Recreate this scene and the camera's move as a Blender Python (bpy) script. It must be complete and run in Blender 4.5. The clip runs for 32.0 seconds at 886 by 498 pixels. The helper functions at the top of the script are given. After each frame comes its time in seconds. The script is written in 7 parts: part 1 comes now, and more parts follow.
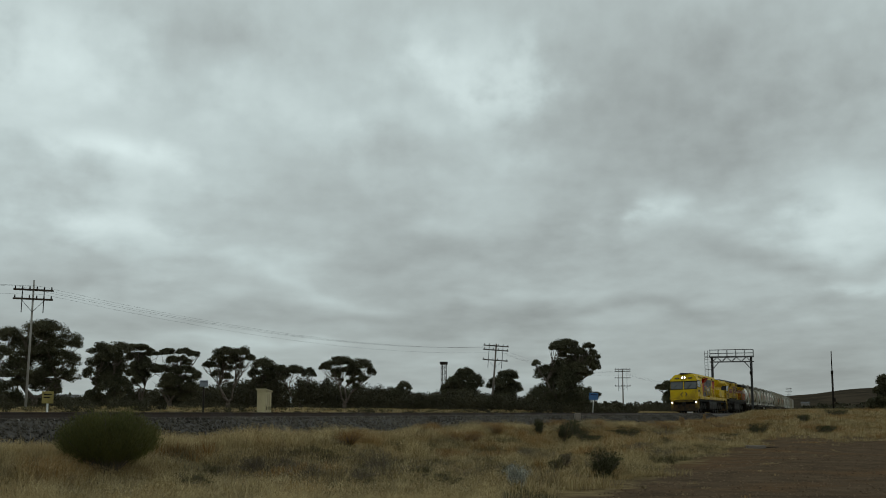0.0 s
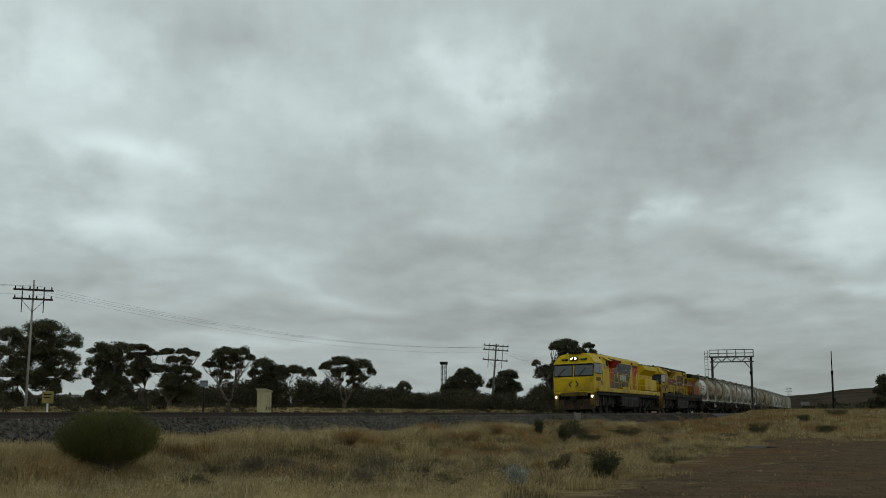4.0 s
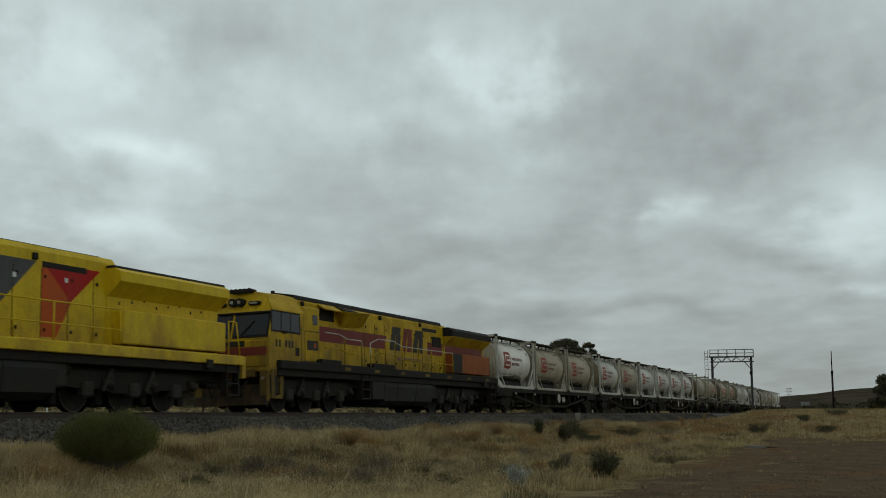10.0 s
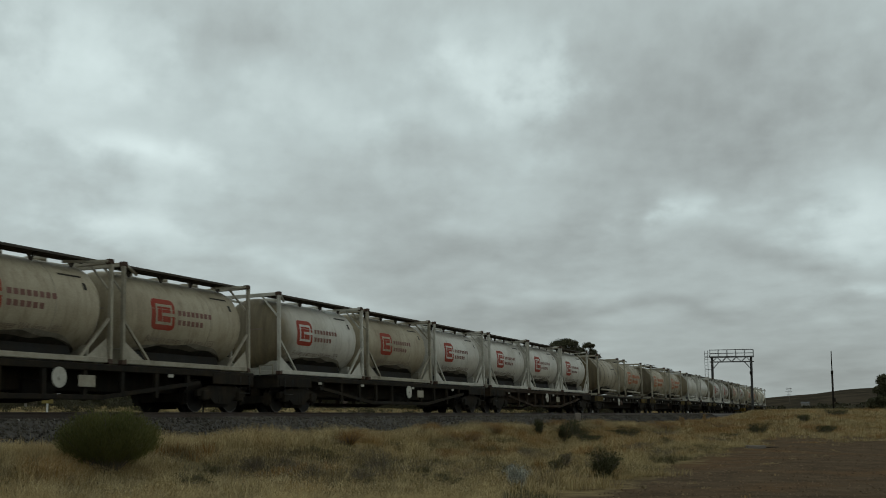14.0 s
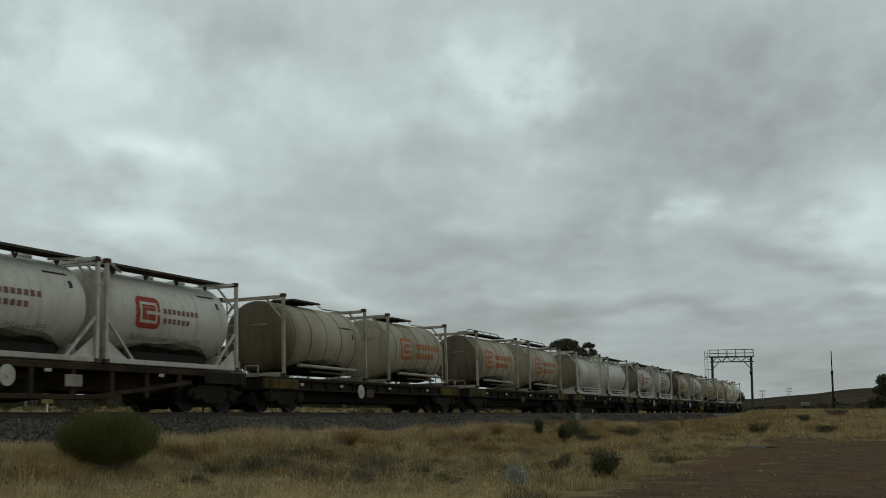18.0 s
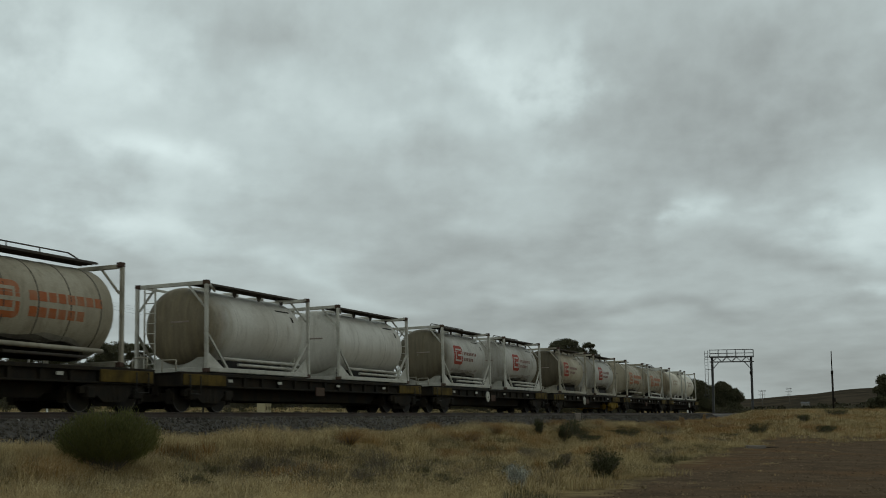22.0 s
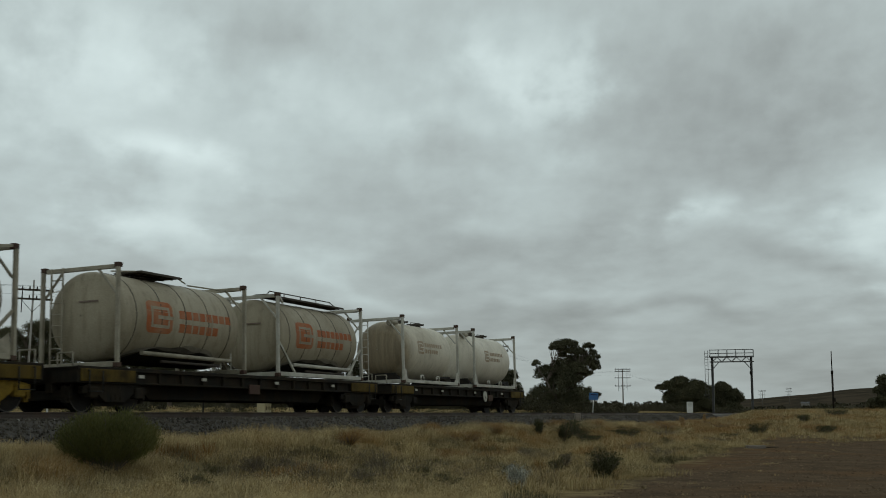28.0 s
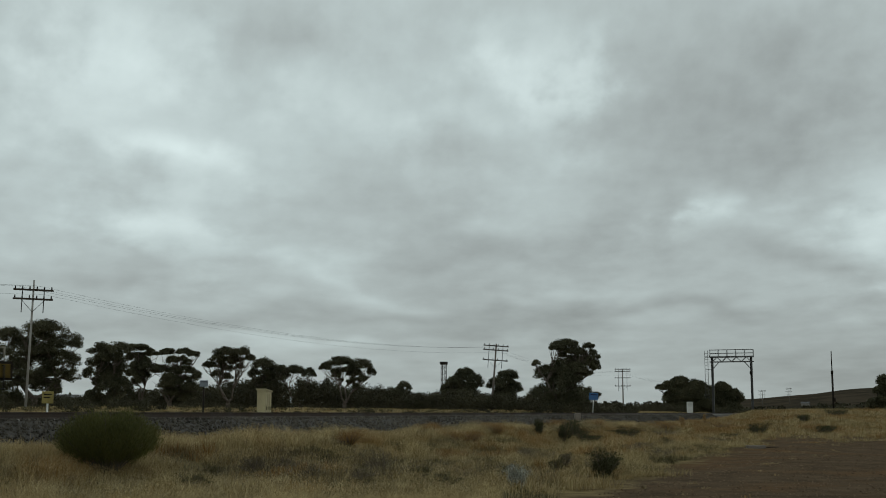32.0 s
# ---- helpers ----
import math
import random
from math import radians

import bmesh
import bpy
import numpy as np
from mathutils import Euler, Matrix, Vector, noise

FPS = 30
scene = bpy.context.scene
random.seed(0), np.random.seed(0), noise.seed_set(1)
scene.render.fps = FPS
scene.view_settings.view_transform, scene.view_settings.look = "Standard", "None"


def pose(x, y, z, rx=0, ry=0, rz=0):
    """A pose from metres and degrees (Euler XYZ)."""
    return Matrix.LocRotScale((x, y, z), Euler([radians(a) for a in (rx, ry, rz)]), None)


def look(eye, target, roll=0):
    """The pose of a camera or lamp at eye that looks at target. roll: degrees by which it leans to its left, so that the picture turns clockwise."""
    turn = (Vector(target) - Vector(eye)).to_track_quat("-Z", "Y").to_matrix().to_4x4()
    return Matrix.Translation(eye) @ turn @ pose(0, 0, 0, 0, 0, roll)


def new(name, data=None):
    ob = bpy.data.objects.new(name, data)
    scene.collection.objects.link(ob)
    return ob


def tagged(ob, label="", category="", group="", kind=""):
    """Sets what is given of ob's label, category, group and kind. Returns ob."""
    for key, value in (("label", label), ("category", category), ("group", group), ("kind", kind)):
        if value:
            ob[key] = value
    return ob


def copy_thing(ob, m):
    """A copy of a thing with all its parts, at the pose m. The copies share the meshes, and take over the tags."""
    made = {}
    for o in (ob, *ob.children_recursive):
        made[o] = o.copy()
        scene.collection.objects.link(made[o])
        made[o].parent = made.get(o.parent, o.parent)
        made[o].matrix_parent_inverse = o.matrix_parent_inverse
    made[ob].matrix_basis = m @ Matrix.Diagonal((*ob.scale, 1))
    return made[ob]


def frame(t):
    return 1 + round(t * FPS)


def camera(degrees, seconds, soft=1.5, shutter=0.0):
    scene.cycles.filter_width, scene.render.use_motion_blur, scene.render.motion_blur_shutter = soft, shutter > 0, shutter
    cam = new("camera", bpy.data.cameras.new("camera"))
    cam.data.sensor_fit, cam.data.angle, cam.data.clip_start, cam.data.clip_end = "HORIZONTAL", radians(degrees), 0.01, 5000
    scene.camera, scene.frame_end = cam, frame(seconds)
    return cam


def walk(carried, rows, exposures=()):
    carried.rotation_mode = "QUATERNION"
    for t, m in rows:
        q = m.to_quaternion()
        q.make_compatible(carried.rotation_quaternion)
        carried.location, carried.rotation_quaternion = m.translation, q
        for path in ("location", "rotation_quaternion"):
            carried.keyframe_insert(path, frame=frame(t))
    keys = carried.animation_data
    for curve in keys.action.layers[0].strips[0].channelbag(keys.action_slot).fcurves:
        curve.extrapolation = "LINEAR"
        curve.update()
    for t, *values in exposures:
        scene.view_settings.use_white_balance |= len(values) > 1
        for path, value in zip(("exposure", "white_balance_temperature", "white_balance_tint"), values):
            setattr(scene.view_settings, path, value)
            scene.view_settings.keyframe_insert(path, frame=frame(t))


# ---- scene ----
RAIL = 1.3            # height of the rail head, which is also the height of the eye
TRACK_Y = 19.39       # distance from the eye to the track centre line
BEND = 1.24e-4        # the line bends away gently
CANT = 0.03           # and leans away with it
VIEW = 22.17          # bearing of the view, from the direction of the line
TILT = 8.067

cam = camera(41.86, 32.0, soft=0.95, shutter=0.2)
EYE = (0.0, 0.0, RAIL)
AIM = (math.cos(radians(VIEW)) * math.cos(radians(TILT)), math.sin(radians(VIEW)) * math.cos(radians(TILT)), RAIL + math.sin(radians(TILT)))
walk(cam, [(0.0, look(EYE, AIM)), (32.0, look(EYE, AIM))])

# ---- light: overcast day ----
scene.view_settings.exposure = 0.0
world = bpy.data.worlds.new("overcast_sky")
world.use_nodes = True
scene.world = world
wn = world.node_tree
sky = wn.nodes.new("ShaderNodeTexSky")
sky.sky_type, sky.sun_disc = "NISHITA", False
sky.sun_elevation, sky.sun_rotation = radians(48), radians(200)
bg = [n for n in wn.nodes if n.type == "BACKGROUND"][0]
bg.inputs[1].default_value = 0.05
wn.links.new(sky.outputs[0], bg.inputs[0])

sun_data = bpy.data.lights.new("sun", "SUN")
sun_data.energy, sun_data.angle, sun_data.color = 0.25, radians(30), (1.0, 0.97, 0.92)
sun = new("sun", sun_data)
sun.matrix_world = look((0, 0, 0), (math.sin(radians(200)) * -0.67, math.cos(radians(200)) * -0.67, -0.74))


# ---- mesh building ----
class Form:
    """Collects the faces of one mesh."""

    def __init__(self):
        self.v, self.f, self.s = [], [], []

    def add(self, verts, faces, smooth=False):
        n = len(self.v)
        self.v += [tuple(p) for p in verts]
        self.f += [tuple(i + n for i in f) for f in faces]
        self.s += [smooth] * len(faces)
        return self

    def box(self, x0, x1, y0, y1, z0, z1, c=0.0):
        if x1 < x0: x0, x1 = x1, x0
        if y1 < y0: y0, y1 = y1, y0
        if z1 < z0: z0, z1 = z1, z0
        if c <= 0:
            vs = [(x, y, z) for x in (x0, x1) for y in (y0, y1) for z in (z0, z1)]
            return self.add(vs, [(0, 1, 3, 2), (4, 6, 7, 5), (0, 4, 5, 1), (2, 3, 7, 6), (0, 2, 6, 4), (1, 5, 7, 3)])
        c = min(c, (x1 - x0) * 0.45, (y1 - y0) * 0.45, (z1 - z0) * 0.45)
        vs, idx = [], {}
        for i, (x, sx) in enumerate(((x0, 1), (x1, -1))):
            for j, (y, sy) in enumerate(((y0, 1), (y1, -1))):
                for k, (z, sz) in enumerate(((z0, 1), (z1, -1))):
                    for a, p in enumerate(((x, y + sy * c, z + sz * c), (x + sx * c, y, z + sz * c), (x + sx * c, y + sy * c, z))):
                        idx[i, j, k, a] = len(vs)
                        vs.append(p)
        fs = []
        for i in (0, 1):
            q = [idx[i, 0, 0, 0], idx[i, 0, 1, 0], idx[i, 1, 1, 0], idx[i, 1, 0, 0]]
            fs.append(q if i == 0 else q[::-1])
            q = [idx[0, i, 0, 1], idx[1, i, 0, 1], idx[1, i, 1, 1], idx[0, i, 1, 1]]
            fs.append(q if i == 0 else q[::-1])
            q = [idx[0, 0, i, 2], idx[0, 1, i, 2], idx[1, 1, i, 2], idx[1, 0, i, 2]]
            fs.append(q if i == 0 else q[::-1])
        for i in (0, 1):
            for j in (0, 1):
                fs.append([idx[i, j, 0, 0], idx[i, j, 0, 1], idx[i, j, 1, 1], idx[i, j, 1, 0]])
                fs.append([idx[i, 0, j, 0], idx[i, 0, j, 2], idx[i, 1, j, 2], idx[i, 1, j, 0]])
                fs.append([idx[0, i, j, 1], idx[0, i, j, 2], idx[1, i, j, 2], idx[1, i, j, 1]])
                for k in (0, 1):
                    fs.append([idx[i, j, k, 0], idx[i, j, k, 1], idx[i, j, k, 2]])
        return self.add(vs, fs)

    def tube(self, a, b, r, n=8, r1=None, smooth=True):
        a, b = Vector(a), Vector(b)
        r1 = r if r1 is None else r1
        q = (b - a).to_track_quat("Z", "Y")
        vs = []
        for p, rr in ((a, r), (b, r1)):
            vs += [p + q @ Vector((rr * math.cos(2 * math.pi * i / n), rr * math.sin(2 * math.pi * i / n), 0)) for i in range(n)]
        self.add(vs, [(i, (i + 1) % n, n + (i + 1) % n, n + i) for i in range(n)], smooth)
        k = len(self.v) - 2 * n
        self.f += [tuple(range(k + n - 1, k - 1, -1)), tuple(range(k + n, k + 2 * n))]
        self.s += [False, False]
        return self

    def bar(self, a, b, w, h):
        """A straight bar of rectangular section."""
        a, b = Vector(a), Vector(b)
        d = (b - a).normalized()
        up = Vector((0, 0, 1)) if abs(d.z) < 0.95 else Vector((1, 0, 0))
        sd = d.cross(up).normalized() * (w / 2)
        up = sd.cross(d).normalized() * (h / 2)
        vs = [p + i * sd + j * up for p in (a, b) for i, j in ((-1, -1), (1, -1), (1, 1), (-1, 1))]
        return self.add(vs, [(0, 3, 2, 1), (4, 5, 6, 7), (0, 1, 5, 4), (1, 2, 6, 5), (2, 3, 7, 6), (3, 0, 4, 7)])

    def path(self, pts, r, n=6):
        for a, b in zip(pts, pts[1:]):
            self.tube(a, b, r, n)
        return self

    def lathe(self, prof, n=32, cy=0.0, cz=0.0, smooth=True):
        """Turns a profile of (x, radius) about a line along x."""
        vs = [(x, cy + r * math.sin(2 * math.pi * i / n), cz + r * math.cos(2 * math.pi * i / n)) for x, r in prof for i in range(n)]
        fs = [(k * n + i, k * n + (i + 1) % n, (k + 1) * n + (i + 1) % n, (k + 1) * n + i) for k in range(len(prof) - 1) for i in range(n)]
        return self.add(vs, fs, smooth)

    def disc_y(self, x, z, y0, y1, r, n=20, hub=0.0):
        """A wheel or disc with its axle along y."""
        return self.tube((x, y0, z), (x, y1, z), r, n)

    def prism(self, poly, y0, y1):
        """A polygon in x and z, drawn out along y."""
        n = len(poly)
        vs = [(x, y0, z) for x, z in poly] + [(x, y1, z) for x, z in poly]
        fs = [tuple(range(n)), tuple(range(2 * n - 1, n - 1, -1))] + [(i, n + i, n + (i + 1) % n, (i + 1) % n) for i in range(n)]
        return self.add(vs, fs)

    def loft(self, rings, smooth=False, caps=True):
        """Skins rings of equally many points."""
        n = len(rings[0])
        vs = [p for r in rings for p in r]
        fs = [(k * n + i, k * n + (i + 1) % n, (k + 1) * n + (i + 1) % n, (k + 1) * n + i) for k in range(len(rings) - 1) for i in range(n)]
        self.add(vs, fs, smooth)
        if caps:
            k = len(self.v) - len(vs)
            self.f += [tuple(range(k + n - 1, k - 1, -1)), tuple(range(k + len(vs) - n, k + len(vs)))]
            self.s += [False, False]
        return self

    def mesh(self, name, mat):
        me = bpy.data.meshes.new(name)
        me.from_pydata(self.v, [], self.f)
        me.polygons.foreach_set("use_smooth", self.s)
        bm = bmesh.new()
        bm.from_mesh(me)
        bmesh.ops.recalc_face_normals(bm, faces=bm.faces)
        bm.to_mesh(me)
        bm.free()
        me.materials.append(mat)
        return me


def part(name, form, mat, parent=None, label=""):
    """Links a form as one mesh object under a thing or a part."""
    ob = new(name, form.mesh(name, mat) if isinstance(form, Form) else form)
    ob.parent = parent
    return tagged(ob, label)


def thing(name, label, category, group="", kind="", m=None):
    ob = tagged(new(name), label, category, group, kind)
    ob.empty_display_size = 0.3
    if m is not None:
        ob.matrix_world = m
    return ob


def raw_mesh(name, verts, faces, mat, smooth=False):
    """A large mesh from arrays: verts (n, 3), faces (m, 3) or (m, 4)."""
    me = bpy.data.meshes.new(name)
    k = faces.shape[1]
    me.vertices.add(len(verts))
    me.vertices.foreach_set("co", np.ascontiguousarray(verts, dtype=np.float32).ravel())
    me.loops.add(faces.size)
    me.loops.foreach_set("vertex_index", np.ascontiguousarray(faces, dtype=np.int32).ravel())
    me.polygons.add(len(faces))
    me.polygons.foreach_set("loop_start", np.arange(0, faces.size, k, dtype=np.int32))
    me.polygons.foreach_set("use_smooth", np.full(len(faces), smooth))
    me.update()
    me.validate()
    me.materials.append(mat)
    return me


# ---- materials ----
def node(nt, kind, **values):
    n = nt.nodes.new(kind)
    for k, v in values.items():
        n.inputs[k].default_value = v
    return n


def noise_of(nt, coord, scale, detail=4.0, rough=0.6):
    n = node(nt, "ShaderNodeTexNoise", Scale=scale, Detail=detail, Roughness=rough)
    nt.links.new(coord, n.inputs["Vector"])
    return n.outputs["Fac"]


def spread(nt, fac, lo, hi, a=0.0, b=1.0):
    n = nt.nodes.new("ShaderNodeMapRange")
    nt.links.new(fac, n.inputs[0])
    for i, v in enumerate((lo, hi, a, b)):
        n.inputs[i + 1].default_value = v
    return n.outputs[0]


def calc(nt, op, a, b=None, c=None):
    n = nt.nodes.new("ShaderNodeMath")
    n.operation = op
    for i, v in enumerate((a, b, c)):
        if v is None:
            continue
        if isinstance(v, (int, float)):
            n.inputs[i].default_value = v
        else:
            nt.links.new(v, n.inputs[i])
    return n.outputs[0]


def blend(nt, fac, a, b):
    n = nt.nodes.new("ShaderNodeMix")
    n.data_type = "RGBA"
    for i, v in ((0, fac), (6, a), (7, b)):
        if isinstance(v, (tuple, list)):
            n.inputs[i].default_value = (*v, 1.0)
        elif isinstance(v, (int, float)):
            n.inputs[i].default_value = v
        else:
            nt.links.new(v, n.inputs[i])
    return n.outputs[2]


def material(name, colour, rough=0.6, metal=0.0, dirt=(0.10, 0.08, 0.05), dirty=0.35, scale=1.5, grain=30.0, bump=0.15, streak=0.0, vary=0.0, coat=0.0, spec=0.5, grime=None, splash=None):
    """A painted, worn or natural surface: base colour, broad stains, fine grain and relief."""
    m = bpy.data.materials.new(name)
    m.use_nodes = True
    nt = m.node_tree
    bs = nt.nodes["Principled BSDF"]
    co = nt.nodes.new("ShaderNodeTexCoord").outputs["Object"]
    info = nt.nodes.new("ShaderNodeObjectInfo")
    mv = nt.nodes.new("ShaderNodeVectorMath")
    mv.operation = "MULTIPLY_ADD"
    nt.links.new(info.outputs["Random"], mv.inputs[0])
    mv.inputs[1].default_value = (37, 53, 19)
    nt.links.new(co, mv.inputs[2])
    co2 = mv.outputs[0]
    broad = noise_of(nt, co2, scale, 5)
    fine = noise_of(nt, co2, grain, 3)
    col = blend(nt, spread(nt, broad, 0.42, 0.72, 0.0, dirty), colour, dirt)
    if streak:
        sc = nt.nodes.new("ShaderNodeMapping")
        sc.inputs["Scale"].default_value = (3.5, 3.5, 0.35)
        nt.links.new(co2, sc.inputs[0])
        col = blend(nt, spread(nt, noise_of(nt, sc.outputs[0], 1.6, 4), 0.5, 0.75, 0.0, streak), col, dirt)
    if grime:
        sp = nt.nodes.new("ShaderNodeSeparateXYZ")
        nt.links.new(co, sp.inputs[0])
        f = calc(nt, "ADD", sp.outputs[0], spread(nt, broad, 0.3, 0.7, -0.5, 0.5))
        run = nt.nodes.new("ShaderNodeMapping")
        run.inputs["Scale"].default_value = (2.0, 5.0, 0.5)
        nt.links.new(co2, run.inputs[0])
        tone = blend(nt, spread(nt, noise_of(nt, run.outputs[0], 1.4, 5, 0.65), 0.35, 0.7), grime, tuple(min(1.0, 1.9 * v) for v in grime))
        col = blend(nt, spread(nt, f, -1.5, -2.6, 0.0, 0.9), col, tone)
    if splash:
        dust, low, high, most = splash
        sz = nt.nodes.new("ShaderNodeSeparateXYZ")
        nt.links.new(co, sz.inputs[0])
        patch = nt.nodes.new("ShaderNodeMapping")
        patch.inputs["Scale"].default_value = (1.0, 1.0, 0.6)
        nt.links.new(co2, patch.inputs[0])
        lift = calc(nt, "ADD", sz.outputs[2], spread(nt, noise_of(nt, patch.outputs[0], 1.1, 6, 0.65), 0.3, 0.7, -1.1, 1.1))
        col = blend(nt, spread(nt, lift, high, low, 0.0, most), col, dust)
    hsv = node(nt, "ShaderNodeHueSaturation")
    nt.links.new(col, hsv.inputs["Color"])
    val = spread(nt, fine, 0.3, 0.7, 0.88, 1.12)
    if vary:
        val = calc(nt, "MULTIPLY", val, spread(nt, info.outputs["Random"], 0, 1, 1 - vary, 1 + vary))
    nt.links.new(val, hsv.inputs["Value"])
    nt.links.new(hsv.outputs[0], bs.inputs["Base Color"])
    nt.links.new(spread(nt, broad, 0.3, 0.7, max(0.05, rough - 0.12), min(1.0, rough + 0.15)), bs.inputs["Roughness"])
    bs.inputs["Metallic"].default_value = metal
    bs.inputs["Coat Weight"].default_value = coat
    bs.inputs["Specular IOR Level"].default_value = spec
    if bump:
        bp = node(nt, "ShaderNodeBump", Strength=bump, Distance=0.02)
        nt.links.new(fine, bp.inputs["Height"])
        nt.links.new(bp.outputs[0], bs.inputs["Normal"])
    return m


def foliage(name, a, b, rough=0.7):
    """Leaves or blades whose colour varies from piece to piece."""
    m = bpy.data.materials.new(name)
    m.use_nodes = True
    nt = m.node_tree
    bs = nt.nodes["Principled BSDF"]
    isl = nt.nodes.new("ShaderNodeNewGeometry").outputs["Random Per Island"]
    co = nt.nodes.new("ShaderNodeTexCoord").outputs["Object"]
    broad = noise_of(nt, co, 0.35, 3)
    f = calc(nt, "ADD", calc(nt, "MULTIPLY", isl, 0.6), spread(nt, broad, 0.35, 0.65, -0.1, 0.45))
    nt.links.new(blend(nt, f, a, b), bs.inputs["Base Color"])
    bs.inputs["Roughness"].default_value = rough
    bs.inputs["Specular IOR Level"].default_value = 0.15
    return m


def dry_grass_material(name, a, b, rust, weedy):
    """Straw that changes from tuft to tuft, turns rusty in some stretches and grey and weedy in others."""
    m = bpy.data.materials.new(name)
    m.use_nodes = True
    nt = m.node_tree
    bs = nt.nodes["Principled BSDF"]
    co = nt.nodes.new("ShaderNodeTexCoord").outputs["Object"]
    mp = nt.nodes.new("ShaderNodeMapping")
    mp.inputs["Scale"].default_value = (0.5, 1.0, 0.3)
    mp.inputs["Location"].default_value = (4.3, 2.6, 0.0)
    nt.links.new(co, mp.inputs[0])
    isl = nt.nodes.new("ShaderNodeNewGeometry").outputs["Random Per Island"]
    f = calc(nt, "ADD", calc(nt, "MULTIPLY", isl, 0.16), spread(nt, noise_of(nt, mp.outputs[0], 2.6, 4, 0.6), 0.33, 0.67, -0.1, 0.75))
    col = blend(nt, f, a, b)
    n1 = calc(nt, "MULTIPLY_ADD", isl, 0.08, noise_of(nt, mp.outputs[0], 0.6, 4, 0.6))
    n2 = calc(nt, "MULTIPLY_ADD", isl, 0.08, noise_of(nt, mp.outputs[0], 1.0, 4, 0.65))
    col = blend(nt, spread(nt, n1, 0.57, 0.70, 0.0, 0.75), col, rust)
    col = blend(nt, spread(nt, n2, 0.59, 0.67, 0.0, 0.8), col, weedy)
    nt.links.new(col, bs.inputs["Base Color"])
    bs.inputs["Roughness"].default_value = 0.85
    bs.inputs["Specular IOR Level"].default_value = 0.1
    return m


def glow(name, colour, strength):
    m = bpy.data.materials.new(name)
    m.use_nodes = True
    bs = m.node_tree.nodes["Principled BSDF"]
    bs.inputs["Emission Color"].default_value = (*colour, 1)
    bs.inputs["Emission Strength"].default_value = strength
    return m


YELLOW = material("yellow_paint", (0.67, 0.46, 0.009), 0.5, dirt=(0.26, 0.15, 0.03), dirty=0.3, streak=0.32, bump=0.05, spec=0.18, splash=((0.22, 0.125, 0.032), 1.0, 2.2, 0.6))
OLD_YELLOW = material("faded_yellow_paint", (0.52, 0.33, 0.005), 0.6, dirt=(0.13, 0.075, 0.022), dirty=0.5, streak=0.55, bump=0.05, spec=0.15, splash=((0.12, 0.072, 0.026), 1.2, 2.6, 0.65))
FADED_ORANGE = material("faded_orange_paint", (0.30, 0.080, 0.020), 0.65, dirt=(0.14, 0.08, 0.04), dirty=0.5, streak=0.4, spec=0.12)
DIRTY_YELLOW = material("dirty_yellow_paint", (0.16, 0.105, 0.022), 0.7, dirt=(0.04, 0.03, 0.02), dirty=0.7, streak=0.5, spec=0.12)
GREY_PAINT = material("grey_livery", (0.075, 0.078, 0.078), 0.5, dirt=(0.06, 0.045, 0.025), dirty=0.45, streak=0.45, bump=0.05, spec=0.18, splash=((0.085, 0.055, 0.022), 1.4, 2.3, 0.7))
RED_PAINT = material("red_livery", (0.42, 0.012, 0.010), 0.5, dirty=0.2, streak=0.15, bump=0.05, spec=0.15)
ORANGE_PAINT = material("orange_livery", (0.50, 0.085, 0.010), 0.5, dirty=0.3, streak=0.25, bump=0.05, spec=0.15)
MAROON = material("maroon_stripe", (0.17, 0.022, 0.020), 0.55, dirt=(0.16, 0.10, 0.03), dirty=0.3, streak=0.3, bump=0.05, spec=0.15)
BLACK = material("black_underframe", (0.017, 0.016, 0.014), 0.75, dirt=(0.036, 0.027, 0.017), dirty=0.6, streak=0.4, bump=0.2, spec=0.12)
DARK_STEEL = material("dark_steel", (0.022, 0.020, 0.017), 0.65, metal=0.2, dirt=(0.06, 0.038, 0.024), dirty=0.6, spec=0.12)
TANK_GREY = material("fuel_tank_grey", (0.026, 0.026, 0.024), 0.65, dirt=(0.05, 0.04, 0.028), dirty=0.5, streak=0.3, spec=0.12)
SCREEN = material("windscreen_glass", (0.045, 0.050, 0.050), 0.06, dirt=(0.09, 0.085, 0.07), dirty=0.5, scale=3.0, bump=0.0, spec=0.9)
GRIMY_FRONT = material("grimy_front_steel", (0.030, 0.023, 0.016), 0.8, dirt=(0.10, 0.058, 0.026), dirty=0.75, scale=2.5, streak=0.6, spec=0.12)
DUSTY_STEEL = material("dusty_bogie_steel", (0.040, 0.037, 0.031), 0.8, dirt=(0.03, 0.025, 0.018), dirty=0.6, scale=2.5, spec=0.12)
GLASS = material("dark_glass", (0.010, 0.012, 0.014), 0.08, dirty=0.1, bump=0.0, spec=0.25)
TANK_WHITE = material("white_tank_paint", (0.56, 0.535, 0.465), 0.45, dirt=(0.23, 0.19, 0.13), dirty=0.45, scale=0.5, streak=0.45, bump=0.03)
TANK_DUSTY = material("dusty_tank_paint", (0.41, 0.355, 0.25), 0.55, dirt=(0.17, 0.13, 0.08), dirty=0.6, scale=0.5, streak=0.55, bump=0.03, spec=0.2)
TANK_RING = material("dust_grey_tank_paint", (0.37, 0.325, 0.235), 0.55, dirt=(0.15, 0.12, 0.075), dirty=0.5, scale=0.5, streak=0.55, bump=0.03, spec=0.2)
TANK_GREYED = material("greyed_tank_paint", (0.46, 0.44, 0.385), 0.5, dirt=(0.17, 0.145, 0.105), dirty=0.5, scale=0.5, streak=0.55, bump=0.03, spec=0.2)
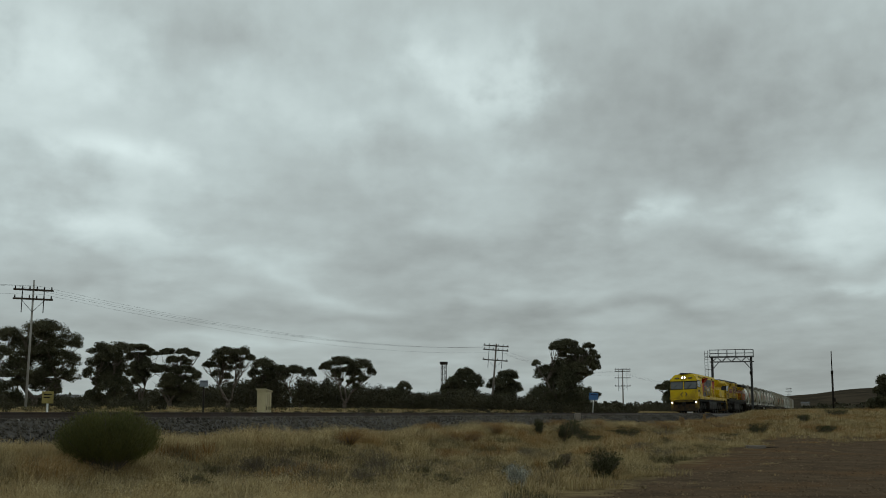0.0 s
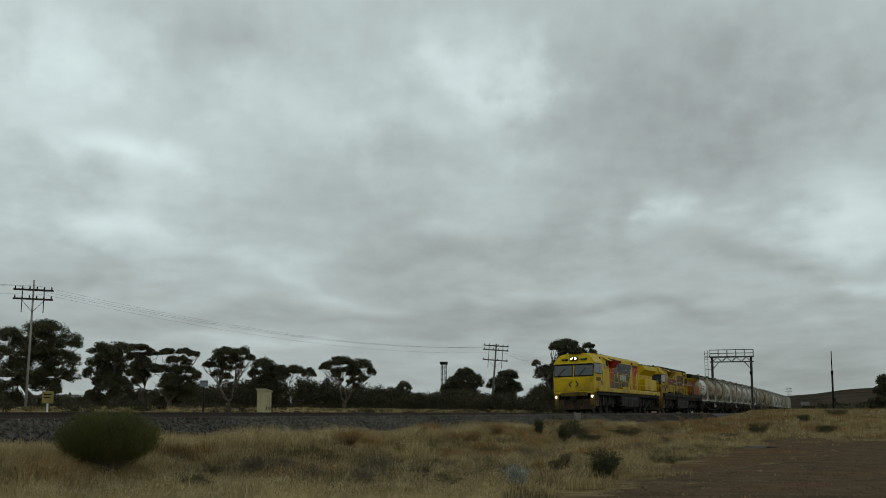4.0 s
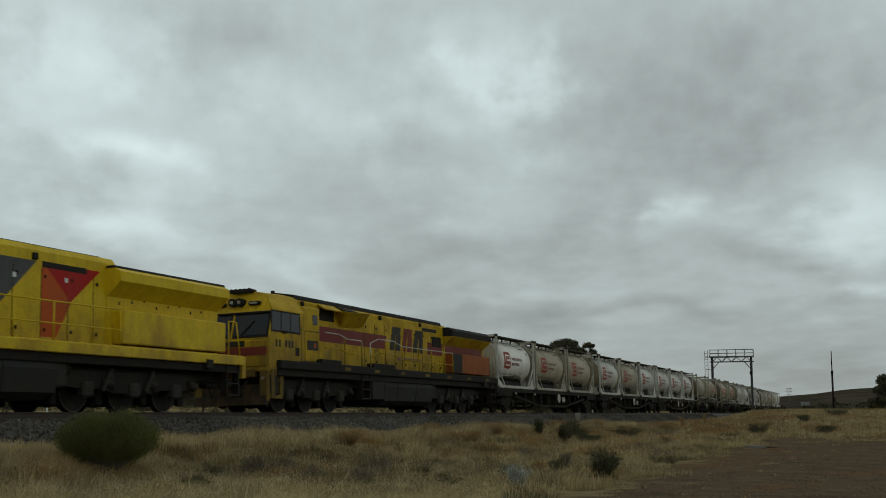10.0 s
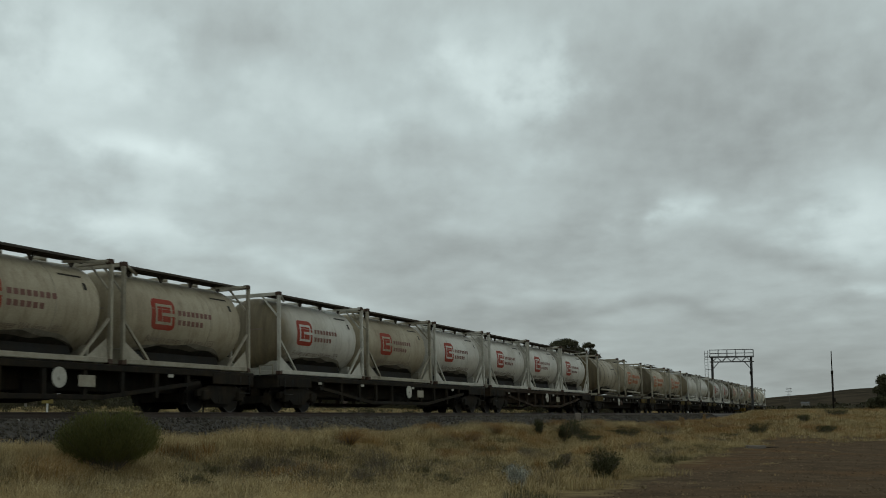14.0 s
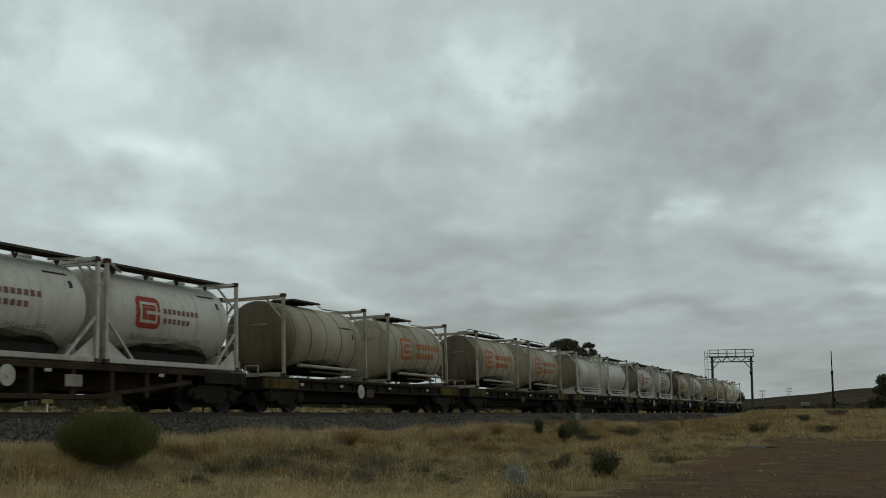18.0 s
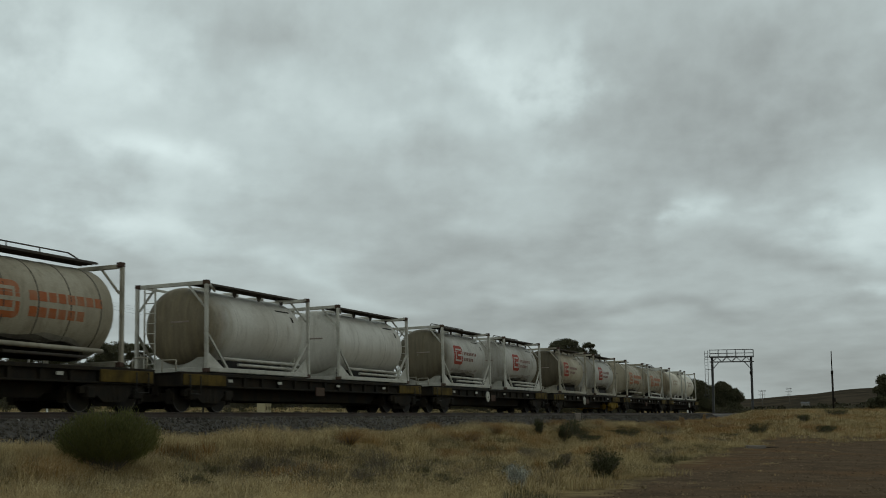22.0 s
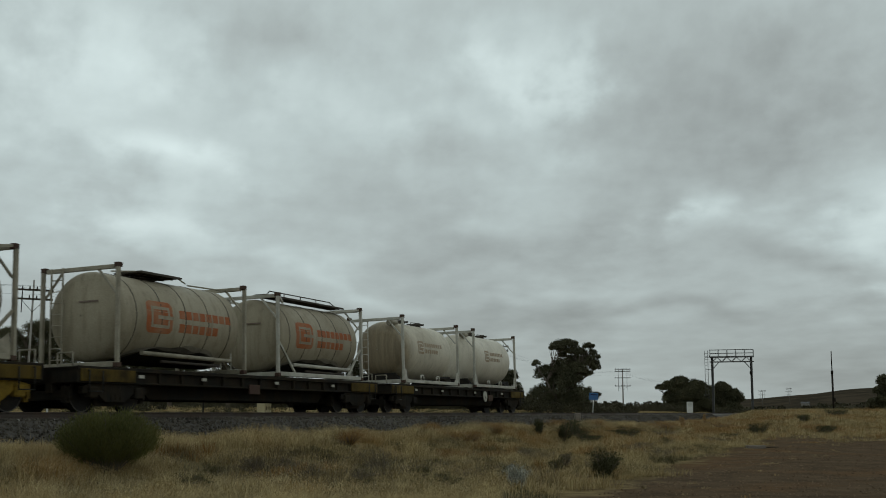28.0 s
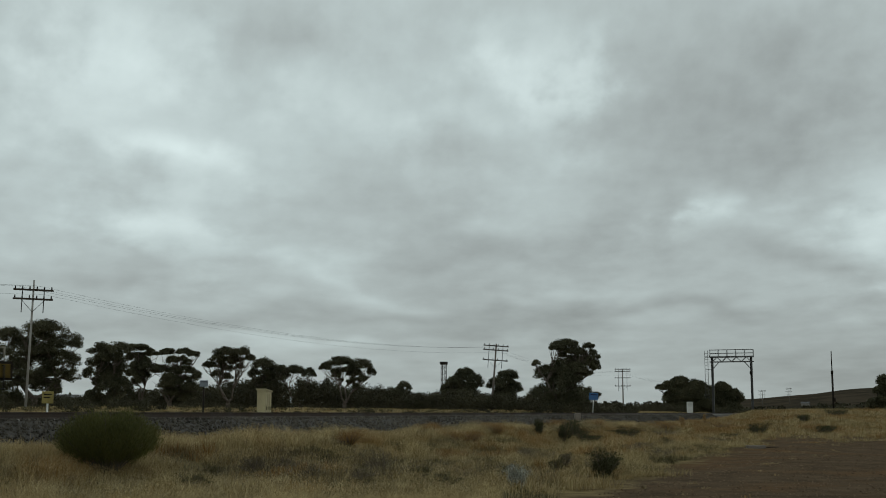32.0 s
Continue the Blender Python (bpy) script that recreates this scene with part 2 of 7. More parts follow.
TANK_CREAM = material("cream_tank_paint", (0.69, 0.64, 0.525), 0.5, dirt=(0.22, 0.175, 0.11), dirty=0.3, scale=0.5, streak=0.32, bump=0.03)
FRAME_WHITE = material("white_frame_paint", (0.47, 0.45, 0.385), 0.55, dirt=(0.13, 0.12, 0.08), dirty=0.5, scale=2.0)
FRAME_DUSTY = material("dusty_frame_paint", (0.33, 0.295, 0.22), 0.6, dirt=(0.10, 0.09, 0.06), dirty=0.6, scale=2.0)
CASTING = material("dark_casting_paint", (0.075, 0.045, 0.035), 0.75, dirty=0.5, spec=0.12)
WALK_BROWN = material("dark_walkway", (0.075, 0.065, 0.055), 0.8, dirty=0.5, spec=0.12)
LOGO_RED = material("red_sign_paint", (0.29, 0.034, 0.017), 0.6, dirt=(0.30, 0.22, 0.16), dirty=0.25, bump=0.02, spec=0.15)
LOGO_ORANGE = material("orange_sign_paint", (0.36, 0.105, 0.035), 0.6, dirt=(0.36, 0.28, 0.19), dirty=0.55, bump=0.02, spec=0.15)
LOGO_FAINT = material("faded_sign_paint", (0.34, 0.25, 0.16), 0.6, dirt=(0.45, 0.40, 0.32), dirty=0.7, bump=0.02, spec=0.15)
SLOGAN = material("grey_slogan_paint", (0.20, 0.15, 0.12), 0.6, dirt=(0.42, 0.38, 0.32), dirty=0.5, bump=0.02, spec=0.15)
INK = material("dark_lettering", (0.20, 0.10, 0.08), 0.6, dirty=0.2, bump=0.02, spec=0.15)
PALE = material("pale_lettering", (0.62, 0.61, 0.56), 0.6, dirty=0.2, bump=0.02, spec=0.15)
NUMBER_INK = material("black_lettering", (0.030, 0.024, 0.018), 0.6, dirty=0.2, bump=0.02, spec=0.15)
WAGON_BROWN = material("brown_wagon_frame", (0.015, 0.013, 0.010), 0.85, dirt=(0.042, 0.031, 0.019), dirty=0.7, streak=0.4, spec=0.12)
WAGON_RUSTY = material("rusty_wagon_frame", (0.050, 0.034, 0.021), 0.85, dirt=(0.016, 0.012, 0.009), dirty=0.9, scale=1.2, streak=0.4, spec=0.12)
BOGIE_YELLOW = material("dirty_yellow_bogie", (0.22, 0.14, 0.02), 0.8, dirt=(0.03, 0.022, 0.014), dirty=0.9, scale=3.0, streak=0.5, spec=0.12)
WAGON_YELLOW = material("yellow_wagon_frame", (0.10, 0.066, 0.012), 0.8, dirt=(0.02, 0.016, 0.011), dirty=0.9, streak=0.5, spec=0.12)
# tank undersides: soot, with the belly's shade put into the same colours
SOOT_SHADE_MID = material("thin_soot_and_shade", (0.085, 0.074, 0.056), 0.75, dirt=(0.20, 0.175, 0.135), dirty=0.7, scale=2.5, streak=0.6, spec=0.12)
SOOT_SHADE_THIN = material("faint_soot_and_shade", (0.21, 0.19, 0.15), 0.7, dirt=(0.36, 0.33, 0.27), dirty=0.8, scale=2.5, streak=0.7, spec=0.15)
SOOT_SHADE = material("soot_stain", (0.018, 0.016, 0.013), 0.8, dirt=(0.07, 0.058, 0.04), dirty=0.6, scale=2.0, streak=0.5, spec=0.1)
WORN_STEEL = material("worn_tread_steel", (0.065, 0.058, 0.05), 0.5, metal=0.5, dirt=(0.05, 0.04, 0.03), dirty=0.6)
TANK_CLEAN = material("clean_white_tank_paint", (0.80, 0.77, 0.69), 0.42, dirt=(0.32, 0.27, 0.19), dirty=0.35, scale=0.5, streak=0.35, bump=0.03, grime=(0.22, 0.17, 0.10))
WHEEL_STEEL = material("wheel_steel", (0.015, 0.013, 0.012), 0.65, metal=0.3, dirty=0.3, spec=0.12)
RAIL_STEEL = material("rail_steel", (0.055, 0.038, 0.028), 0.6, metal=0.3, dirt=(0.08, 0.045, 0.025), dirty=0.5)
CONCRETE = material("concrete", (0.32, 0.30, 0.27), 0.85, dirt=(0.16, 0.13, 0.10), dirty=0.5)
TIMBER = material("grey_timber", (0.20, 0.17, 0.14), 0.85, dirt=(0.08, 0.065, 0.05), dirty=0.5, streak=0.4)
DARK_TIMBER = material("dark_timber", (0.055, 0.045, 0.037), 0.85, dirty=0.4, streak=0.4, spec=0.12)
PALE_TIMBER = material("pale_pole_timber", (0.36, 0.34, 0.31), 0.8, dirt=(0.18, 0.15, 0.12), dirty=0.4, streak=0.4)
GALVANISED = material("galvanised_steel", (0.085, 0.085, 0.085), 0.55, metal=0.4, dirty=0.4)
HUT_CREAM = material("cream_cabinet_paint", (0.50, 0.43, 0.25), 0.6, dirt=(0.25, 0.19, 0.12), dirty=0.4, streak=0.3)
SIGN_YELLOW = material("yellow_sign", (0.34, 0.27, 0.07), 0.6, dirty=0.45)
SIGN_BLUE = material("blue_sign", (0.03, 0.12, 0.30), 0.55, dirty=0.2)
SIGN_GREY = material("grey_sign", (0.20, 0.23, 0.27), 0.5, dirty=0.2)
WHITE_PAINT = material("white_paint", (0.7, 0.7, 0.67), 0.6, dirty=0.3)
TANK_WHITE_GRIMY = material("white_tank_paint_grimy_end", (0.56, 0.535, 0.465), 0.45, dirt=(0.25, 0.205, 0.14), dirty=0.4, scale=0.5, streak=0.45, bump=0.03, spec=0.2, grime=(0.11, 0.085, 0.045))
TANK_DUSTY_GRIMY = material("dusty_tank_paint_grimy_end", (0.41, 0.355, 0.25), 0.55, dirt=(0.17, 0.13, 0.08), dirty=0.6, scale=0.5, streak=0.55, bump=0.03, spec=0.2, grime=(0.050, 0.040, 0.024))
TANK_RING_GRIMY = material("dust_grey_tank_paint_grimy_end", (0.37, 0.325, 0.235), 0.55, dirt=(0.15, 0.12, 0.075), dirty=0.5, scale=0.5, streak=0.55, bump=0.03, spec=0.2, grime=(0.062, 0.046, 0.023))
TANK_GREYED_GRIMY = material("greyed_tank_paint_grimy_end", (0.46, 0.44, 0.385), 0.5, dirt=(0.17, 0.145, 0.105), dirty=0.5, scale=0.5, streak=0.55, bump=0.03, spec=0.2, grime=(0.085, 0.068, 0.038))
TANK_CREAM_GRIMY = material("cream_tank_paint_grimy_end", (0.66, 0.61, 0.49), 0.5, dirt=(0.22, 0.175, 0.11), dirty=0.35, scale=0.5, streak=0.4, bump=0.03, spec=0.2, grime=(0.15, 0.115, 0.068))
LAMP_ON = glow("lit_headlamp", (1.0, 0.93, 0.8), 16.0)
BARK = material("bark", (0.11, 0.085, 0.065), 0.85, dirt=(0.22, 0.18, 0.15), dirty=0.5, scale=3)
LEAF = foliage("eucalypt_leaves", (0.050, 0.051, 0.028), (0.140, 0.130, 0.074))
SCRUB_LEAF = foliage("scrub_leaves", (0.035, 0.034, 0.019), (0.088, 0.078, 0.044))
BUSH_LEAF = foliage("bush_leaves", (0.068, 0.075, 0.023), (0.172, 0.163, 0.055))
SALT_LEAF = foliage("saltbush_leaves", (0.26, 0.27, 0.22), (0.46, 0.47, 0.41))
GREEN_WEED = foliage("green_weed_leaves", (0.060, 0.054, 0.026), (0.16, 0.135, 0.065))
SHRUB_LEAF = foliage("dark_shrub_leaves", (0.040, 0.040, 0.018), (0.10, 0.095, 0.045))
GRASS = dry_grass_material("dry_grass", (0.25, 0.185, 0.085), (0.68, 0.54, 0.28), (0.36, 0.205, 0.075), (0.14, 0.115, 0.068))
PALE_GRASS = dry_grass_material("bleached_grass", (0.36, 0.275, 0.135), (0.72, 0.59, 0.33), (0.50, 0.36, 0.18), (0.29, 0.24, 0.135))
RUST_GRASS = foliage("rusty_grass", (0.24, 0.135, 0.05), (0.42, 0.265, 0.11))
DEAD_TWIG = foliage("dead_shrub_twigs", (0.090, 0.072, 0.044), (0.215, 0.175, 0.108))
STONE = foliage("ballast_stones", (0.036, 0.031, 0.025), (0.16, 0.142, 0.115), 0.9)
GRAVEL = foliage("red_gravel", (0.085, 0.058, 0.036), (0.24, 0.165, 0.10), 0.9)


# ---- sky, ground and track ----
def smooth(a, b, t):
    t = np.clip((np.asarray(t, float) - a) / (b - a), 0, 1)
    return t * t * (3 - 2 * t)


def line_y(x):
    return TRACK_Y + BEND * np.asarray(x, float) ** 2


def ground_z(x, y):
    """Height of the natural ground."""
    x, y = np.asarray(x, float), np.asarray(y, float)
    d = y - line_y(np.clip(x, -400, 700))
    r = np.hypot(x, y)
    az = np.degrees(np.arctan2(y, x))
    near = 0.52 * smooth(-7.4, -4.2, d) + 1.4 * smooth(55, 118, x) * smooth(-4.0, -7.5, d) + 0.25 * smooth(60, 220, x)
    far = RAIL - 0.75 + 1.0 * smooth(5, 24, d) + 0.008 * np.clip(d - 24, 0, 400)
    z = np.where(d < 0, near, far)
    t = smooth(-4.5, 4.5, d)
    z = near * (1 - t) + far * t
    z = z + 0.06 * np.sin(x * 0.31 + 1.3 * np.sin(y * 0.23)) * np.cos(y * 0.41 + x * 0.07) * smooth(4.2, 8, np.abs(d))
    ridge = np.interp(az, [-30, -8, 0.5, 4, 7.2, 9, 14, 60], [14, 25, 19.5, 16, 11.0, 8, 6, 6])
    ridge = ridge + 0.7 * np.sin(az * 0.9) + 0.25 * np.sin(az * 2.3 + 1)
    return z * (1 - smooth(350, 800, r)) + (ridge + 1.3) * smooth(350, 950, r) - 45 * smooth(1000, 1800, r)


def ground_material():
    m = bpy.data.materials.new("dry_ground")
    m.use_nodes = True
    nt = m.node_tree
    bs = nt.nodes["Principled BSDF"]
    co = nt.nodes.new("ShaderNodeTexCoord").outputs["Object"]
    xyz = nt.nodes.new("ShaderNodeSeparateXYZ")
    nt.links.new(co, xyz.inputs[0])
    big, mid, fine = noise_of(nt, co, 0.12, 4), noise_of(nt, co, 1.1, 5), noise_of(nt, co, 14.0, 5, 0.7)
    dirt = blend(nt, spread(nt, mid, 0.35, 0.65), (0.086, 0.063, 0.043), (0.148, 0.105, 0.068))
    dirt = blend(nt, spread(nt, noise_of(nt, co, 0.3, 4), 0.5, 0.66, 0.0, 0.8), dirt, (0.155, 0.092, 0.050))
    dirt = blend(nt, spread(nt, fine, 0.55, 0.75), dirt, (0.25, 0.165, 0.095))
    straw = blend(nt, spread(nt, mid, 0.35, 0.65), (0.17, 0.127, 0.062), (0.31, 0.235, 0.118))
    straw = blend(nt, spread(nt, big, 0.45, 0.6), straw, (0.10, 0.085, 0.045))
    side = calc(nt, "MULTIPLY_ADD", xyz.outputs[0], -0.045, calc(nt, "ADD", xyz.outputs[1], spread(nt, mid, 0.2, 0.8, -1.2, 1.2)))
    end = calc(nt, "MULTIPLY_ADD", xyz.outputs[1], -1.0, calc(nt, "ADD", xyz.outputs[0], spread(nt, mid, 0.2, 0.8, -7, 7)))
    f = calc(nt, "MAXIMUM", spread(nt, side, 3.9, 4.9), spread(nt, end, 58, 80, 0.0, 0.75))
    col = blend(nt, f, dirt, straw)
    wood = spread(nt, calc(nt, "ADD", xyz.outputs[0], spread(nt, big, 0.2, 0.8, -160, 160)), 330, 460)
    scrub = blend(nt, spread(nt, noise_of(nt, co, 0.05, 5, 0.7), 0.4, 0.6), (0.044, 0.038, 0.028), (0.080, 0.063, 0.045))
    col = blend(nt, wood, col, scrub)
    nt.links.new(col, bs.inputs["Base Color"])
    bs.inputs["Roughness"].default_value = 0.95
    bs.inputs["Specular IOR Level"].default_value = 0.0
    bp = node(nt, "ShaderNodeBump", Strength=0.6, Distance=0.05)
    nt.links.new(fine, bp.inputs["Height"])
    nt.links.new(bp.outputs[0], bs.inputs["Normal"])
    return m


def build_ground():
    az = np.radians(np.concatenate([np.arange(-12, 62, 0.4), np.arange(62, 348, 4.0)]))
    rad = np.concatenate([[0.0], np.geomspace(2.0, 4700, 150)])
    R, A = np.meshgrid(rad, az, indexing="ij")
    X, Y = R * np.cos(A), R * np.sin(A)
    verts = np.stack([X, Y, ground_z(X, Y)], -1).reshape(-1, 3)
    n = len(az)
    i, j = np.meshgrid(np.arange(len(rad) - 1), np.arange(n), indexing="ij")
    q = np.stack([i * n + j, (i + 1) * n + j, (i + 1) * n + (j + 1) % n, i * n + (j + 1) % n], -1).reshape(-1, 4)
    tagged(new("ground", raw_mesh("ground", verts, q, ground_material(), True)), "dry straw-coloured plain with a reddish dirt track", "ground", kind="structure")


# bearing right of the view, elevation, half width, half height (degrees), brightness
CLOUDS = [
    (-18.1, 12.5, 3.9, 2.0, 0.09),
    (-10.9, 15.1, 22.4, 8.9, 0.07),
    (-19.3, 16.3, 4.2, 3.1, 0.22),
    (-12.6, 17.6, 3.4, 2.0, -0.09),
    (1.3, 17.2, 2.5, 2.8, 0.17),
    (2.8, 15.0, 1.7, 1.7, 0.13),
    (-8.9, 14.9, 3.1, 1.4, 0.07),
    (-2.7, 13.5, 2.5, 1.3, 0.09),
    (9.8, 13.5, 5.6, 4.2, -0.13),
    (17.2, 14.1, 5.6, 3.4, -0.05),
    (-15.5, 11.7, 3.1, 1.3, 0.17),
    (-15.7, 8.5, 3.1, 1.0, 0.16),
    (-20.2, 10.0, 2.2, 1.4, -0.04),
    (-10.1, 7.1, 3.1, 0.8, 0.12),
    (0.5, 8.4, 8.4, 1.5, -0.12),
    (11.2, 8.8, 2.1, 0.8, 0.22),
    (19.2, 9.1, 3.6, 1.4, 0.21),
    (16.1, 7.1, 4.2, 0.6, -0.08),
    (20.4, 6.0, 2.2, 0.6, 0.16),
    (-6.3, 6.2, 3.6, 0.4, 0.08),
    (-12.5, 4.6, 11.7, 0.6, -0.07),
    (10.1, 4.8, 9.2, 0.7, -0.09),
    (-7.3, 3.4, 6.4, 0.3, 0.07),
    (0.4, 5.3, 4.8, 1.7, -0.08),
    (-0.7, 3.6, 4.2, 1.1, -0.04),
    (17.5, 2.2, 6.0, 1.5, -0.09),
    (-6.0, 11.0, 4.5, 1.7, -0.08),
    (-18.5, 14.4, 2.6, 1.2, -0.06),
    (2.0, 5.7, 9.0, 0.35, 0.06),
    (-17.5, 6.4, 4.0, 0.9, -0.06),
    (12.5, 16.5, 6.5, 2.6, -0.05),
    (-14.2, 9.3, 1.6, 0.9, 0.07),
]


def cloud_material():
    m = bpy.data.materials.new("overcast_cloud")
    m.use_nodes = True
    m.cycles.emission_sampling = "NONE"
    nt = m.node_tree
    nt.nodes.clear()
    co = nt.nodes.new("ShaderNodeTexCoord").outputs["Object"]
    xyz = nt.nodes.new("ShaderNodeSeparateXYZ")
    nt.links.new(co, xyz.inputs[0])
    x, y, z = xyz.outputs[0], xyz.outputs[1], xyz.outputs[2]
    flat = calc(nt, "SQRT", calc(nt, "ADD", calc(nt, "MULTIPLY", x, x), calc(nt, "MULTIPLY", y, y)))
    deg = 180 / math.pi
    bearing = calc(nt, "SUBTRACT", VIEW, calc(nt, "MULTIPLY", calc(nt, "ARCTAN2", y, x), deg))
    elev = calc(nt, "MULTIPLY", calc(nt, "ARCTAN2", z, flat), deg)
    cv = nt.nodes.new("ShaderNodeCombineXYZ")
    nt.links.new(calc(nt, "MULTIPLY", bearing, 0.07), cv.inputs[0])
    nt.links.new(calc(nt, "MULTIPLY", calc(nt, "LOGARITHM", calc(nt, "ADD", calc(nt, "MAXIMUM", elev, -2.0), 4.0), math.e), 1.5), cv.inputs[1])
    p = cv.outputs[0]
    n1, n2, n3 = noise_of(nt, p, 2.0, 2, 0.45), noise_of(nt, p, 4.5, 4, 0.5), noise_of(nt, p, 12.0, 4, 0.5)
    calm = spread(nt, elev, 0.5, 9.0, 0.6, 1.0)
    warp_b = calc(nt, "ADD", bearing, spread(nt, n2, 0.3, 0.7, -2.2, 2.2))
    warp_e = calc(nt, "ADD", elev, calc(nt, "MULTIPLY", spread(nt, n1, 0.3, 0.7, -1.4, 1.4), calm))
    ripple = calc(nt, "ADD", spread(nt, n2, 0.3, 0.7, -0.024, 0.024), spread(nt, n3, 0.3, 0.7, -0.02, 0.02))
    total = calc(nt, "MULTIPLY_ADD", ripple, calm, 0.515)
    # rolls of cloud, seen from below in perspective
    far = calc(nt, "DIVIDE", 1.0, calc(nt, "ADD", calc(nt, "MULTIPLY", calc(nt, "MAXIMUM", elev, 0.0), 0.0175), 0.16))
    lay = nt.nodes.new("ShaderNodeCombineXYZ")
    nt.links.new(calc(nt, "MULTIPLY", calc(nt, "MULTIPLY", bearing, 0.0175), far), lay.inputs[0])
    nt.links.new(calc(nt, "MULTIPLY", far, 1.0), lay.inputs[1])
    roll = calc(nt, "MULTIPLY_ADD", noise_of(nt, lay.outputs[0], 5.0, 4, 0.5), 0.5, calc(nt, "MULTIPLY", noise_of(nt, lay.outputs[0], 2.2, 2, 0.5), 0.8))
    total = calc(nt, "ADD", total, spread(nt, roll, 0.48, 0.82, -0.032, 0.032))
    total = calc(nt, "ADD", total, spread(nt, elev, 22.0, 70.0, 0.0, -0.10))
    total = calc(nt, "ADD", total, spread(nt, elev, 2.0, 9.0, -0.075, 0.0))
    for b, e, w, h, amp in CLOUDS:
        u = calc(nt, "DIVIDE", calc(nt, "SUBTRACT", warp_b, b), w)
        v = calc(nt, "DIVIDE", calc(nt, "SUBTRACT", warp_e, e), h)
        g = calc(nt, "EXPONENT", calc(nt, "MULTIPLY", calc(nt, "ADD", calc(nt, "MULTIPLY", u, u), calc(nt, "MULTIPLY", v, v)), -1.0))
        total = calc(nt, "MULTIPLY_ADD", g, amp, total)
    em = nt.nodes.new("ShaderNodeEmission")
    tone = blend(nt, spread(nt, total, 0.25, 0.6), (0.885, 0.97, 0.945), (0.855, 1.0, 0.99))
    nt.links.new(tone, em.inputs[0])
    nt.links.new(total, em.inputs[1])
    tr = nt.nodes.new("ShaderNodeBsdfTransparent")
    mix = nt.nodes.new("ShaderNodeMixShader")
    mix.inputs[0].default_value = 0.94
    out = nt.nodes.new("ShaderNodeOutputMaterial")
    nt.links.new(tr.outputs[0], mix.inputs[1])
    nt.links.new(em.outputs[0], mix.inputs[2])
    nt.links.new(mix.outputs[0], out.inputs[0])
    return m


def build_clouds():
    top, wide = 900.0, 4300.0
    az = np.radians(np.arange(0, 360, 4.0))
    rad = np.concatenate([np.linspace(1.0, 3400, 24), np.linspace(3500, 4480, 24)])
    R, A = np.meshgrid(rad, az, indexing="ij")
    verts = np.stack([R * np.cos(A), R * np.sin(A), top * (1 - (R / wide) ** 2)], -1).reshape(-1, 3)
    n = len(az)
    i, j = np.meshgrid(np.arange(len(rad) - 1), np.arange(n), indexing="ij")
    q = np.stack([i * n + j, i * n + (j + 1) % n, (i + 1) * n + (j + 1) % n, (i + 1) * n + j], -1).reshape(-1, 4)
    return tagged(new("cloud_layer", raw_mesh("cloud_layer", verts, q, cloud_material(), True)), "low grey overcast cloud with brighter breaks", "cloud", kind="structure")


def on_line(s, side=0.0, up=0.0):
    """A point by the track: s along it, side metres beyond its centre, up metres over the rail heads, leaning with it."""
    h = math.atan(2 * BEND * s)
    yy, zz = side * math.cos(CANT) + up * math.sin(CANT), up * math.cos(CANT) - side * math.sin(CANT)
    return (s - math.sin(h) * yy, float(line_y(s)) + math.cos(h) * yy, RAIL + zz)


def sweep(section, ss):
    """Draws a closed section of (side, up) along the track."""
    return Form().loft([[on_line(s, a, b) for a, b in section] for s in ss])


def scatter_stones(name, pts, size, mat, label, category, parent=None):
    """Small uneven stones, joined."""
    base = np.array([(1, 0, 0), (-1, 0, 0), (0, 1, 0), (0, -1, 0), (0, 0, 1), (0, 0, -1)], float)
    tri = np.array([(0, 2, 4), (2, 1, 4), (1, 3, 4), (3, 0, 4), (2, 0, 5), (1, 2, 5), (3, 1, 5), (0, 3, 5)])
    k = len(pts)
    rs = np.random.RandomState(7)
    v = base[None] * (size * rs.uniform(0.6, 1.3, (k, 6, 1))) + rs.normal(0, size * 0.2, (k, 6, 3)) + pts[:, None, :]
    f = (tri[None] + 6 * np.arange(k)[:, None, None]).reshape(-1, 3)
    ob = new(name, raw_mesh(name, v.reshape(-1, 3), f, mat))
    ob.parent = parent
    return tagged(ob, label, category, kind="stuff")


